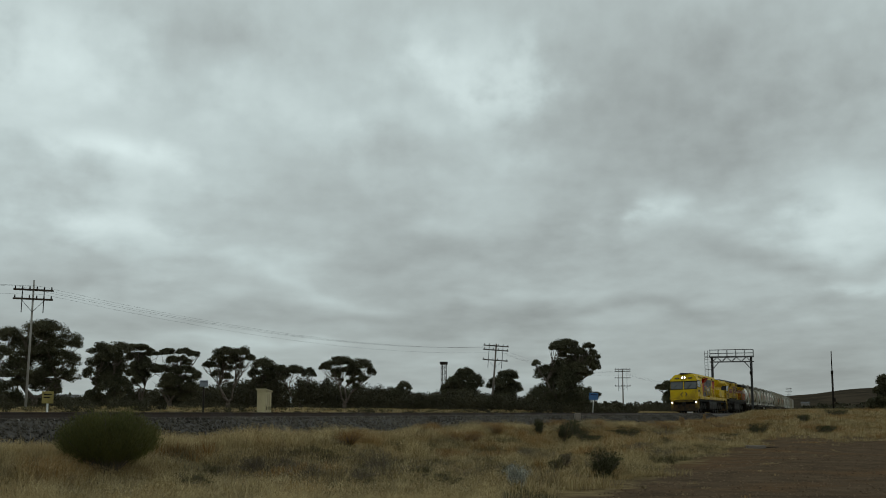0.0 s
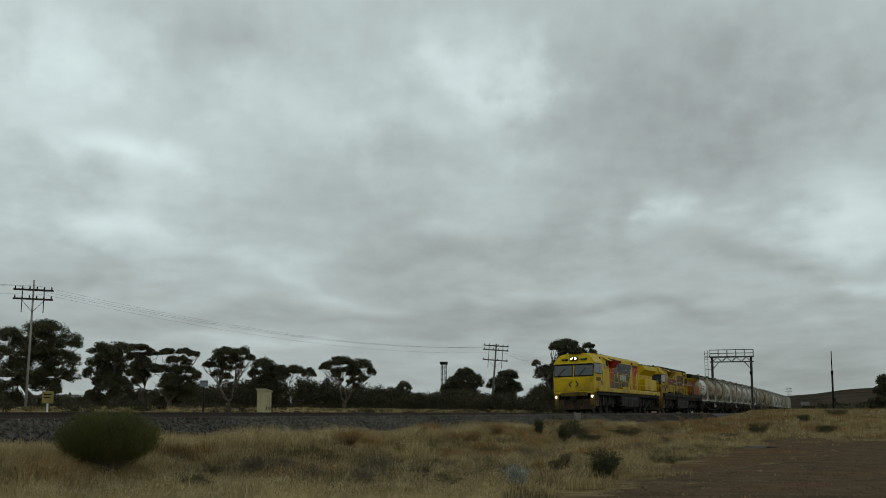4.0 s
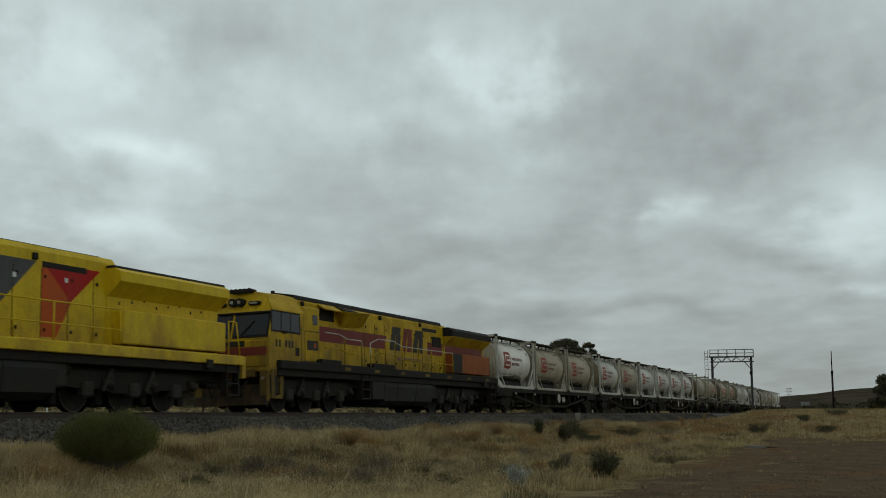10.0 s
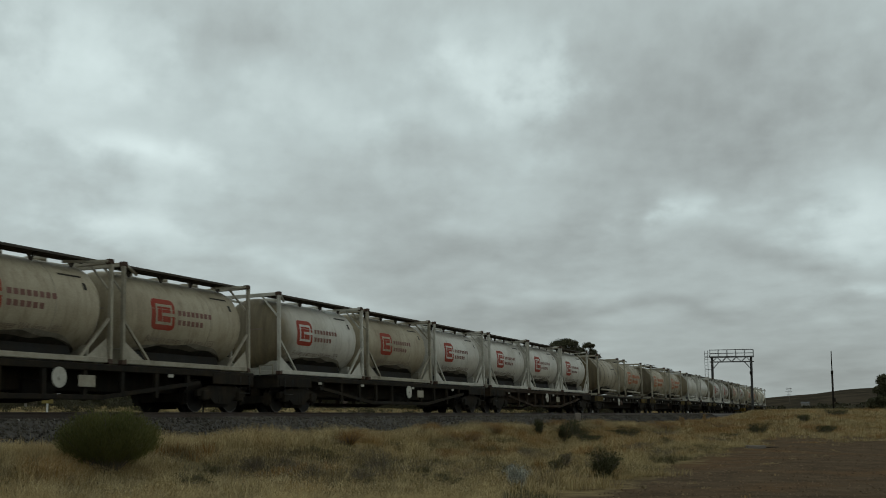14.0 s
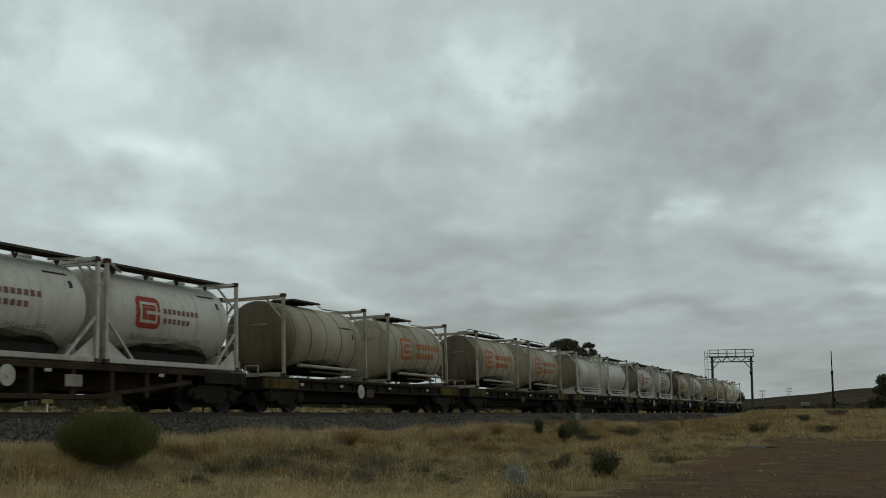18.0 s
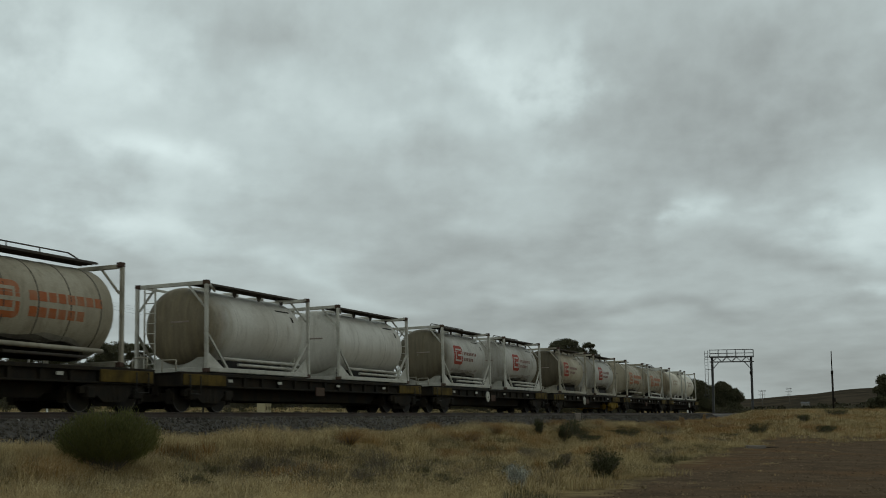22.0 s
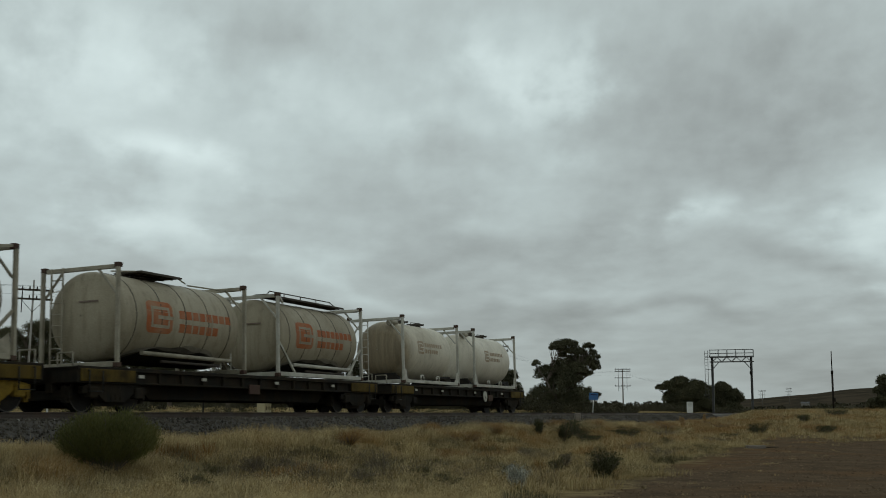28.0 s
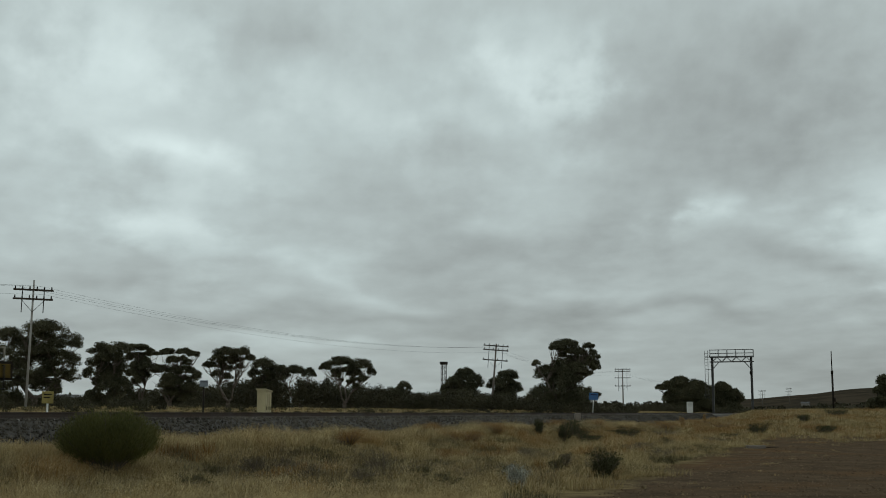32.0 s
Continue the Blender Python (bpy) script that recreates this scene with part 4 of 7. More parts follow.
def wagon(label, length, deck, mat, accent, wide=3, wheel=0.6, panel=0.5):
    """A low container wagon with a fish-bellied or straight frame on two bogies."""
    w = thing("container_wagon", label, "wagon", "container wagons on the train")
    L = length / 2 - 0.55
    top = deck - 0.02
    for y in (-1, 1):
        if wide == 3:
            f = Form()
            f.box(-L, L, y * 1.21, y * 1.07, top - 0.16, top, 0.015)
            f.bar((-L + 2.8, y * 1.15, top - 0.34), (-L + 7.0, y * 1.15, top - 0.80), 0.10, 0.10)
            f.bar((L - 2.8, y * 1.15, top - 0.34), (L - 7.0, y * 1.15, top - 0.80), 0.10, 0.10)
            f.box(-L + 6.9, L - 6.9, y * 1.20, y * 1.10, top - 0.86, top - 0.74, 0.01)
            x = -L + 3.0
            while x < L - 2.9:
                lo = top - 0.36 if abs(x) > L - 4.2 else top - 0.78
                f.box(x, x + 0.14, y * 1.19, y * 1.11, lo, top - 0.1)
                x += 1.42
            f.box(-L, L, y * 0.45, y * 0.25, top - 0.62, top - 0.05, 0.01)
        else:
            f = Form()
            f.box(-L, L, y * 1.21, y * 1.05, top - 0.10, top, 0.012)
            f.box(-L + 0.2, L - 0.2, y * 1.10, y * 1.06, top - 0.36, top - 0.08)
            f.box(-L + 0.2, L - 0.2, y * 1.19, y * 1.06, top - 0.40, top - 0.35, 0.01)
            for i in range(15):
                x = -L + 1.2 + i * (2 * L - 2.4) / 14
                f.box(x, x + 0.10, y * 1.19, y * 1.05, top - 0.40, top - 0.02)
            f.prism([(-L + 3.0, top - 0.28), (L - 3.0, top - 0.28), (L - 3.6, 0.34), (-L + 3.6, 0.34)], y * 0.62, y * 0.50)
            f.box(-L, L, y * 0.45, y * 0.25, top - 0.62, top - 0.05, 0.01)
        part("side_sill", f, mat, w)
        for x in (-1, 1):
            part("end_sill_panel", Form().box(x * (L - 0.1), x * (L - 2.2), y * 1.225, y * 1.19, top - 0.36, top - 0.06, 0.01), accent, w)
            part("grab_iron", Form().path([(x * (L - 0.35), y * 1.27, top - 0.62), (x * (L - 0.35), y * 1.27, top - 0.1), (x * (L - 0.35), y * 1.22, top - 0.1)], 0.016).path([(x * (L - 0.85), y * 1.27, top - 0.62), (x * (L - 0.85), y * 1.27, top - 0.1)], 0.016).path([(x * (L - 0.35), y * 1.27, top - 0.6), (x * (L - 0.85), y * 1.27, top - 0.6)], 0.016), TANK_GREY, w)
    part("deck", Form().box(-L, L, -1.06, 1.06, top - 0.12, top - 0.02, 0.01), mat, w)
    for x in (-1, 1):
        part("headstock", Form().box(x * L, x * (L - 0.2), -1.2, 1.2, top - 0.40, top - 0.01, 0.02), mat, w)
        part("coupler", Form().box(x * (L - 0.1), x * (length / 2), -0.12, 0.12, 0.70, 0.98, 0.04), BLACK, w)
        part("end_rail", Form().path([(x * (L - 0.06), -1.0, top), (x * (L - 0.06), -1.0, top + 0.32), (x * (L - 0.06), -0.55, top + 0.32), (x * (L - 0.06), -0.55, top)], 0.02), FRAME_DUSTY, w)
        wagon_bogie(w, x * (L - 1.55), WAGON_BROWN)
    hx = -wheel if wheel else 1.2
    if wheel:
        part("handbrake_wheel", Form().tube((-hx, -1.22, deck - 0.38), (-hx, -1.26, deck - 0.38), 0.24, 24).tube((-hx, -1.25, deck - 0.38), (-hx, -1.30, deck - 0.38), 0.06, 10), FRAME_WHITE, w, "round white handbrake wheel")
    part("data_panel", Form().box(-hx + panel, -hx + panel + 0.6, -1.235, -1.2, deck - 0.58, deck - 0.30, 0.01), FRAME_DUSTY if wide == 3 else CASTING, w)
    for x in (-0.72, -0.38, 0.10, 0.55):
        part("marker_plate", Form().box(x * L, x * L + 0.22, -1.225, -1.2, top - 0.24, top - 0.16), FRAME_WHITE, w)
    part("brake_gear", Form().tube((-2.2, 0.1, 0.62), (-0.9, 0.1, 0.62), 0.18, 14).tube((0.6, -0.35, 0.58), (1.7, -0.35, 0.58), 0.22, 14).bar((-L + 2, 0, 0.5), (L - 2, 0, 0.5), 0.05, 0.05), BLACK, w)
    return w


DECK = 1.16
long_wagons = [wagon("long dark brown wagon with a trussed frame", 20.3, DECK, m, WAGON_BROWN, 3, a, b) for m, a, b in ((WAGON_BROWN, 1.0, 0.7), (WAGON_BROWN, 0.6, 0.9), (WAGON_RUSTY, -0.25, 1.9))]
DECK2 = 1.10
wagon2 = wagon("dark container wagon with yellowed frame ends", 17.8, DECK2, WAGON_BROWN, WAGON_YELLOW, 2, -1.6)
wagon2_plain = wagon("dark container wagon without handbrake wheel", 17.8, DECK2, WAGON_BROWN, WAGON_YELLOW, 2, 0)
wagon2_last = wagon("dark container wagon at the end of the train", 17.8, DECK2, WAGON_BROWN, WAGON_YELLOW, 2, 2.2)


def put_copy(ob, s, up, first, label=""):
    m = on_track(s - travel(0), up)
    c = ob if first else copy_thing(ob, m)
    if not first:
        for w in c.children:
            if w.name.startswith("wheelset"):
                WHEELS.append((w, 0.46, w.location.x))
    if label:
        tagged(c, label)
    return runs(c, s, up)


for i, s in enumerate((30.75, 51.35, 71.25)):
    put_copy(long_wagons[i], s, 0.0, True)
for i, kind in enumerate((wagon2, wagon2_plain, wagon2_plain, wagon2, wagon2, wagon2_plain, wagon2_last)):
    made = put_copy(kind, 90.15 + 17.86 * i, 0.0, i in (0, 1, 6))
    if i == 4:
        for ob in [q for q in made.children if q.name.startswith("bogie_frame")][1:]:
            ob.data = ob.data.copy()
            ob.data.materials[0] = BOGIE_YELLOW
            tagged(ob, "dirty yellow bogie frame")

white_logo = framed_tank("white framed tank container with a red square emblem", TANK_WHITE, FRAME_WHITE, LOGO_RED)
first_logo = framed_tank("white tank container with red emblem and grimy end", TANK_WHITE, FRAME_WHITE, LOGO_RED, grimy=True)
lead_logo = framed_tank("clean white tank container with a red square emblem", TANK_CLEAN, FRAME_WHITE, LOGO_RED)
dusty_logo = framed_tank("cement-dusted framed tank container with a red square emblem", TANK_DUSTY, FRAME_DUSTY, LOGO_RED)
dusty_first = framed_tank("cement-dusted tank container with red emblem and brown grimy end", TANK_DUSTY, FRAME_DUSTY, LOGO_RED, grimy=True)
white_plain = framed_tank("plain white framed tank container without emblem", TANK_WHITE, FRAME_WHITE, None, True)
plain_first = framed_tank("plain white tank container with brown grimy end", TANK_WHITE, FRAME_WHITE, None, True, False, True)
piped_logo = framed_tank("off-white tank container with red emblem and side pipes", TANK_GREYED, FRAME_WHITE, LOGO_RED, True, True, False, 0.22)
piped_first = framed_tank("off-white tank container with red emblem and grimy end", TANK_GREYED, FRAME_WHITE, LOGO_RED, True, True, True, 0.22)
greyed_logo = framed_tank("greyed white tank container with a red square emblem", TANK_GREYED, FRAME_DUSTY, LOGO_RED, False, True, False, 0.24)
ring_plain = ringed_tank("dusty cream tank container with hoop seams and no emblem", TANK_RING, FRAME_DUSTY, grimy=True)
ring_logo = ringed_tank("dusty cream tank container with a large orange emblem", TANK_RING, FRAME_DUSTY, LOGO_ORANGE)
ring_first = ringed_tank("grey-brown tank container with long walkway and orange emblem", TANK_DUSTY, FRAME_DUSTY, LOGO_ORANGE, True, False, True)
ring_long = ringed_tank("cream tank container with long walkway and orange emblem", TANK_RING, FRAME_DUSTY, LOGO_ORANGE, True)
ring_rail = ringed_tank("cream tank container with slanting braces and orange emblem", TANK_RING, FRAME_WHITE, LOGO_ORANGE, True, True)
smooth_first = smooth_tank("smooth cream tank container with faded emblem and grimy end", TANK_CREAM, FRAME_WHITE, True)
smooth_cream = smooth_tank("smooth cream tank container with a faded emblem", TANK_CREAM, FRAME_WHITE)

LOADS = [(21.27, lead_logo), (27.65, dusty_logo), (34.1, dusty_logo), (41.9, first_logo), (48.35, dusty_logo), (54.9, white_logo), (61.8, white_logo), (68.05, white_logo), (74.35, white_logo),
         (83.1, ring_plain), (91.1, ring_logo), (100.95, ring_first), (109.0, ring_long), (118.75, plain_first), (126.9, white_plain), (136.7, piped_first), (144.96, piped_logo),
         (154.8, dusty_first), (163.0, greyed_logo), (172.56, ring_logo), (180.5, ring_rail), (190.24, smooth_first), (198.32, smooth_cream)]
used = set()
for s, kind in LOADS:
    put_copy(kind, s + LENGTH / 2, DECK if s < 80 else (DECK2 if s < 188 else 1.13), kind not in used)
    used.add(kind)


def plate(poly, y, thick=0.004):
    """A flat painted panel on the near side, corners in x and z."""
    return Form().prism(poly, y - thick, y + 0.002)


def loco_bogie(c, xs):
    mid = sum(xs) / 3
    for x in xs:
        wheelset(c, x, 0.52)
    for i, x in enumerate(xs):
        part("traction_motor", Form().box(x + 0.16, x + 0.88, -0.55, 0.55, 0.17, 0.85, 0.06), BLACK, c)
    part("bogie_crossbeam", Form().box(xs[0] - 0.95, xs[2] + 0.95, -0.95, 0.95, 0.66, 1.1, 0.04), BLACK, c)
    for sg in (-1, 1):
        for x in (xs[0] - 0.75, xs[0] + 0.9, xs[1] + 0.9, xs[2] + 0.75):
            part("brake_block", Form().box(x - 0.12, x + 0.12, sg * 0.84, sg * 0.66, 0.16, 0.62, 0.04), BLACK, c)
        part("sand_box", Form().box(xs[0] - 1.35, xs[0] - 0.85, sg * 1.3, sg * 0.9, 0.55, 1.15, 0.04), DUSTY_STEEL, c)
        f = Form()
        p = [(xs[0] - 1.0, 0.62), (xs[0] - 1.0, 0.86), (xs[0] - 0.4, 0.98), (xs[2] + 0.4, 0.98), (xs[2] + 1.0, 0.86), (xs[2] + 1.0, 0.62), (xs[2] + 0.4, 0.55), (mid + 1.2, 0.55), (mid + 0.8, 0.45), (mid - 0.8, 0.45), (mid - 1.2, 0.55), (xs[0] - 0.4, 0.55)]
        f.prism(p, sg * 1.02, sg * 1.16)
        part("bogie_frame", f, BLACK, c)
        for x in xs:
            part("axle_box", Form().box(x - 0.2, x + 0.2, sg * 1.0, sg * 1.26, 0.34, 0.72, 0.05), DUSTY_STEEL, c)
            part("brake_cylinder", Form().tube((x + 0.55, sg * 1.12, 0.72), (x + 0.95, sg * 1.12, 0.66), 0.12, 10), DARK_STEEL, c)
        for x in (xs[0] + 0.95, xs[2] - 0.95):
            part("suspension_spring", Form().tube((x, sg * 1.08, 0.5), (x, sg * 1.08, 0.95), 0.13, 10), DARK_STEEL, c)
            part("damper", Form().bar((x - 0.45, sg * 1.22, 0.5), (x - 0.1, sg * 1.22, 1.05), 0.09, 0.09), TANK_GREY, c)


def handrail(c, pts, posts, foot, y, mat, low):
    for z in (0.0, -0.5):
        part("handrail", Form().path([(x, y, zz + z * (1 if zz > foot + 0.7 else 0)) for x, zz in pts], 0.02), mat if z == 0 else low, c)
    for x, top in posts:
        part("handrail_post", Form().tube((x, y, foot), (x, y, top), 0.022, 6), low, c)


def locomotive(label, body, sill, nose, fresh):
    """A cab-forward diesel; x runs back from the hood's own zero, nose metres of longer cab before it."""
    c = thing("locomotive", label, "locomotive", "locomotives at the head of the train")
    o = -9.5                      # the hood's zero in the thing's space
    F, CR = o - nose, o + 2.30     # cab front and rear
    W = 1.32

    def ring(y, top, rf, cut):
        return [(F + cut, y, 1.30), (F + cut, y, 2.26), (F + cut + 0.24, y, 3.04), (F + 0.20 + rf, y, min(top, 3.12 + (top - 3.1) * 0.9)), (CR, y, top), (CR, y, 1.30)]
    cab = Form()
    rings = [ring(-W, 3.16, 0.06, 0.04), ring(-1.25, 3.28, 0.08, 0.0), ring(-0.95, 3.70, 0.36, 0.0), ring(-0.5, 3.82, 0.50, 0.0), ring(0.5, 3.82, 0.50, 0.0), ring(0.95, 3.70, 0.36, 0.0), ring(1.25, 3.28, 0.08, 0.0), ring(W, 3.16, 0.06, 0.04)]
    cab.loft(rings)
    cabin = part("cab", cab, body, c, "yellow full-width driving cab with slanted windscreens")
    # windscreens lie on the slope between 2.26 and 3.04
    for a, b in ((-1.24, -0.09), (0.09, 1.24)):
        def slope(z, out):
            return F + 0.24 * (z - 2.26) / 0.78 - out
        f = Form()
        vs = [(slope(z, k), y, z) for k in (0.025, -0.02) for y, z in ((a, 2.35), (b, 2.35), (b, 2.99), (a, 2.99))]
        f.add(vs, [(0, 3, 2, 1), (4, 5, 6, 7), (0, 1, 5, 4), (1, 2, 6, 5), (2, 3, 7, 6), (3, 0, 4, 7)])
        part("windscreen", f, SCREEN if fresh else GLASS, cabin, "slanted windscreen reflecting the grey sky" if fresh else "dark slanted windscreen")
        part("screen_surround", Form().add([(slope(z, k), y, z) for k in (0.012, -0.02) for y, z in ((a - 0.05, 2.27), (b + 0.05, 2.27), (b + 0.05, 3.05), (a - 0.05, 3.05))], [(0, 3, 2, 1), (4, 5, 6, 7), (0, 1, 5, 4), (1, 2, 6, 5), (2, 3, 7, 6), (3, 0, 4, 7)]), BLACK, cabin)
        m = (a + b) / 2
        part("wiper", Form().bar((slope(2.36, 0.05), m + 0.3, 2.36), (slope(2.8, 0.05), m - 0.1, 2.8), 0.02, 0.03), BLACK, cabin)
    part("sun_visor", Form().box(F + 0.16, F + 0.42, -1.26, 1.26, 3.03, 3.09, 0.01), BLACK, cabin)
    wr = o + 2.0
    for sg in (-1, 1):
        y = sg * (W + 0.006)
        n = 3
        x0 = F + 0.22
        for i in range(n):
            a, b = x0 + (wr - x0) * i / n, x0 + (wr - x0) * (i + 1) / n - 0.05
            part("side_window", Form().box(a, b, y, y - sg * 0.02, 2.50, 3.08, 0.006), GLASS, cabin, "dark cab side window")
        part("window_frame", Form().box(x0 - 0.05, wr + 0.03, sg * (W + 0.003), sg * (W - 0.01), 2.45, 3.12), BLACK, cabin)
        part("cab_door_seam", Form().box(wr + 0.10, wr + 0.12, sg * (W + 0.004), sg * (W - 0.01), 1.45, 2.75), BLACK, cabin)
        part("door_vent", Form().box(wr - 0.30, wr - 0.04, sg * (W + 0.008), sg * (W - 0.01), 1.76, 2.02, 0.004), DARK_STEEL, cabin)
        part("mirror", Form().box(F + 0.85, F + 1.0, sg * (W + 0.10), sg * (W + 0.02), 2.42, 2.50), BLACK, cabin)
    # nose panel and brow
    part("nose_panel", Form().box(F - 0.03, F + 0.06, -1.28, 1.28, 1.36, 2.20, 0.04), body, cabin)
    if fresh:
        for sg in (-1, 1):
            x = F - 0.036
            pts = [(-0.02 + sg * 0.05, 1.80 + sg * 0.20), (-0.02 + sg * 0.15, 1.80 + sg * 0.20), (sg * 0.33, 1.80), (sg * 0.20, 1.80 - sg * 0.20), (sg * 0.10, 1.80 - sg * 0.20), (sg * 0.22, 1.80)]
            f = Form().add([(x, y + sg * 0.01, z) for y, z in pts] + [(x + 0.008, y + sg * 0.01, z) for y, z in pts], [(0, 1, 2, 3, 4, 5), (11, 10, 9, 8, 7, 6)])
            part("nose_emblem", f, GREY_PAINT, cabin, "dark grey arrow shape")
    else:
        part("nose_stripe", Form().box(F - 0.036, F, -1.27, 1.27, 1.72, 1.98), MAROON, cabin)
        part("nose_lettering", Form().box(F - 0.04, F, -0.5, 0.5, 2.0, 2.18), NUMBER_INK, cabin)
    hx = F + 0.42
    for y in (-0.13, 0.13):
        part("headlamp_ring", Form().tube((hx + 0.1, y, 3.42), (hx - 0.17, y, 3.42), 0.13, 16), BLACK, cabin)
        part("headlamp", Form().tube((hx - 0.172, y, 3.42), (hx - 0.185, y, 3.42), 0.055, 16), LAMP_ON if fresh else FRAME_DUSTY, cabin, "lit white headlamp" if fresh else "unlit headlamp")
    for y in (-0.62, 0.62):
        part("number_box", Form().box(F + 0.30, F + 0.8, y - 0.20, y + 0.20, 3.31, 3.44, 0.04), BLACK, cabin)
        part("number_glass", Form().box(F + 0.292, F + 0.31, y - 0.13, y + 0.13, 3.35, 3.405), FRAME_DUSTY, cabin)
    for y in (-1.15, 1.15):
        part("ditch_lamp", Form().tube((F - 0.05, y, 1.02), (F - 0.08, y, 1.02), 0.05, 16), LAMP_ON if fresh else FRAME_DUSTY, c, "lit low lamp" if fresh else "unlit low lamp")
        part("lamp_housing", Form().prism([(F - 0.02, 1.24), (F + 0.42, 1.28), (F + 0.30, 0.62), (F + 0.12, 0.32), (F - 0.02, 0.34)], y - 0.12, y + 0.12), DIRTY_YELLOW, c)
    part("nose_step", Form().box(F - 0.06, F + 0.2, -0.85, 0.85, 1.06, 1.30, 0.02), DIRTY_YELLOW, c, "brown stained step under the nose")
    part("front_apron", Form().box(F - 0.02, F + 0.25, -1.30, 1.30, 1.22, 1.38, 0.03), body, c)
    part("pilot", Form().loft([[(F - 0.12, -1.25, 0.22), (F - 0.12, 1.25, 0.22), (F + 0.1, 1.25, 0.85), (F + 0.1, -1.25, 0.85)], [(F + 0.15, -1.25, 0.22), (F + 0.15, 1.25, 0.22), (F + 0.3, 1.25, 0.85), (F + 0.3, -1.25, 0.85)]]), GRIMY_FRONT, c, "brown-stained black front plough")
    for sg in (-1, 1):
        yo, yi = sg * 1.33, sg * 1.24
        f = Form().box(F + 0.20, F + 0.40, yo, yi, 0.40, 1.31, 0.02).box(F + 0.40, F + 0.85, yo, yi, 1.10, 1.31, 0.01).box(F + 0.40, F + 0.72, yo, yi, 0.40, 0.52, 0.01)
        f.prism([(F + 0.72, 1.12), (F + 0.95, 1.31), (F + 0.85, 0.40), (F + 0.68, 0.40)], yo, yi)
        part("cab_step_panel", f, DIRTY_YELLOW, c, "brown-stained yellow step panel")
        for z in (0.55, 0.85):
            part("cab_step", Form().box(F + 0.38, F + 0.72, yo, sg * 1.05, z, z + 0.035), DARK_STEEL, c)
    part("coupler", Form().box(F - 0.65, F + 0.3, -0.14, 0.14, 0.72, 1.05, 0.05), BLACK, c)
    for sg in (-1, 1):
        part("brake_hose", Form().path([(F - 0.05, sg * 0.6, 0.95), (F - 0.3, sg * 0.58, 0.7), (F - 0.25, sg * 0.5, 0.45)], 0.03), BLACK, c)
    # roof horns
    for i in range(5):
        part("horn", Form().tube((F + 0.50, -0.34 + i * 0.16, 3.80), (F + 0.95, -0.34 + i * 0.16, 3.83), 0.08, 10, 0.03), BLACK, cabin)
    part("horn_bracket", Form().box(F + 0.68, F + 0.85, -0.42, 0.38, 3.70, 3.82, 0.01), BLACK, cabin)
    part("aerial", Form().tube((F + 1.6, 0.2, 3.8), (F + 1.6, 0.2, 4.0), 0.02, 6).tube((F + 1.9, -0.4, 3.78), (F + 1.9, -0.4, 3.92), 0.07, 8), BLACK, cabin)

    # long hood
    HY = 1.02
    sec = [(-HY, 1.62), (-HY, 3.58), (-HY + 0.10, 3.70), (-0.3, 3.78), (0.3, 3.78), (HY - 0.10, 3.70), (HY, 3.58), (HY, 1.62)]
    if fresh:
        sec = [(-HY, 1.62), (-HY, 3.66), (-HY + 0.10, 3.80), (-0.3, 3.88), (0.3, 3.88), (HY - 0.10, 3.80), (HY, 3.66), (HY, 1.62)]
    hood = part("long_hood", Form().loft([[(x, y, z) for y, z in sec] for x in (CR - 0.02, o + 15.6)]), body, c)
    B = 1.46
    sec2 = [(-1.05, 1.62), (-1.05, 2.84), (-B, 3.20), (-B, 3.44), (-B + 0.2, 3.56), (B - 0.2, 3.56), (B, 3.44), (B, 3.20), (1.05, 2.84), (1.05, 1.62)]
    part("radiator_hood", Form().loft([[(x, y, z) for y, z in sec2] for x in (o + 15.25, o + 20.2)]), body, hood, "overhanging radiator housing")
    part("roof_cap", Form().loft([[(x, y, z) for y, z in (((-HY + 0.04, 3.66), (HY - 0.04, 3.66), (HY - 0.1, 3.80), (0.3, 3.90), (-0.3, 3.90), (-HY + 0.1, 3.80)) if not fresh else ((-HY + 0.15, 3.80), (HY - 0.15, 3.80), (HY - 0.2, 3.84), (0.3, 3.92), (-0.3, 3.92), (-HY + 0.2, 3.84)))] for x in (CR, o + 15.2)]), BLACK if not fresh else DARK_STEEL, hood)
    part("radiator_cap", Form().loft([[(x, y, z) for y, z in (((-B - 0.01, 3.22), (B + 0.01, 3.22), (B + 0.01, 3.46), (B - 0.19, 3.60), (-B + 0.19, 3.60), (-B - 0.01, 3.46)) if not fresh else ((-B + 0.15, 3.54), (B - 0.15, 3.54), (B - 0.19, 3.60), (-B + 0.19, 3.60)))] for x in (o + 15.24, o + 20.21)]), BLACK if not fresh else DARK_STEEL, hood)
    for i in range(6):
        part("radiator_grille", Form().box(o + 15.5 + i * 0.78, o + 16.2 + i * 0.78, -0.9, 0.9, 3.60, 3.66, 0.02), BLACK, hood)
    # dynamic brake wedge behind the cab
    w0, w1 = o + 5.05, o + 7.0
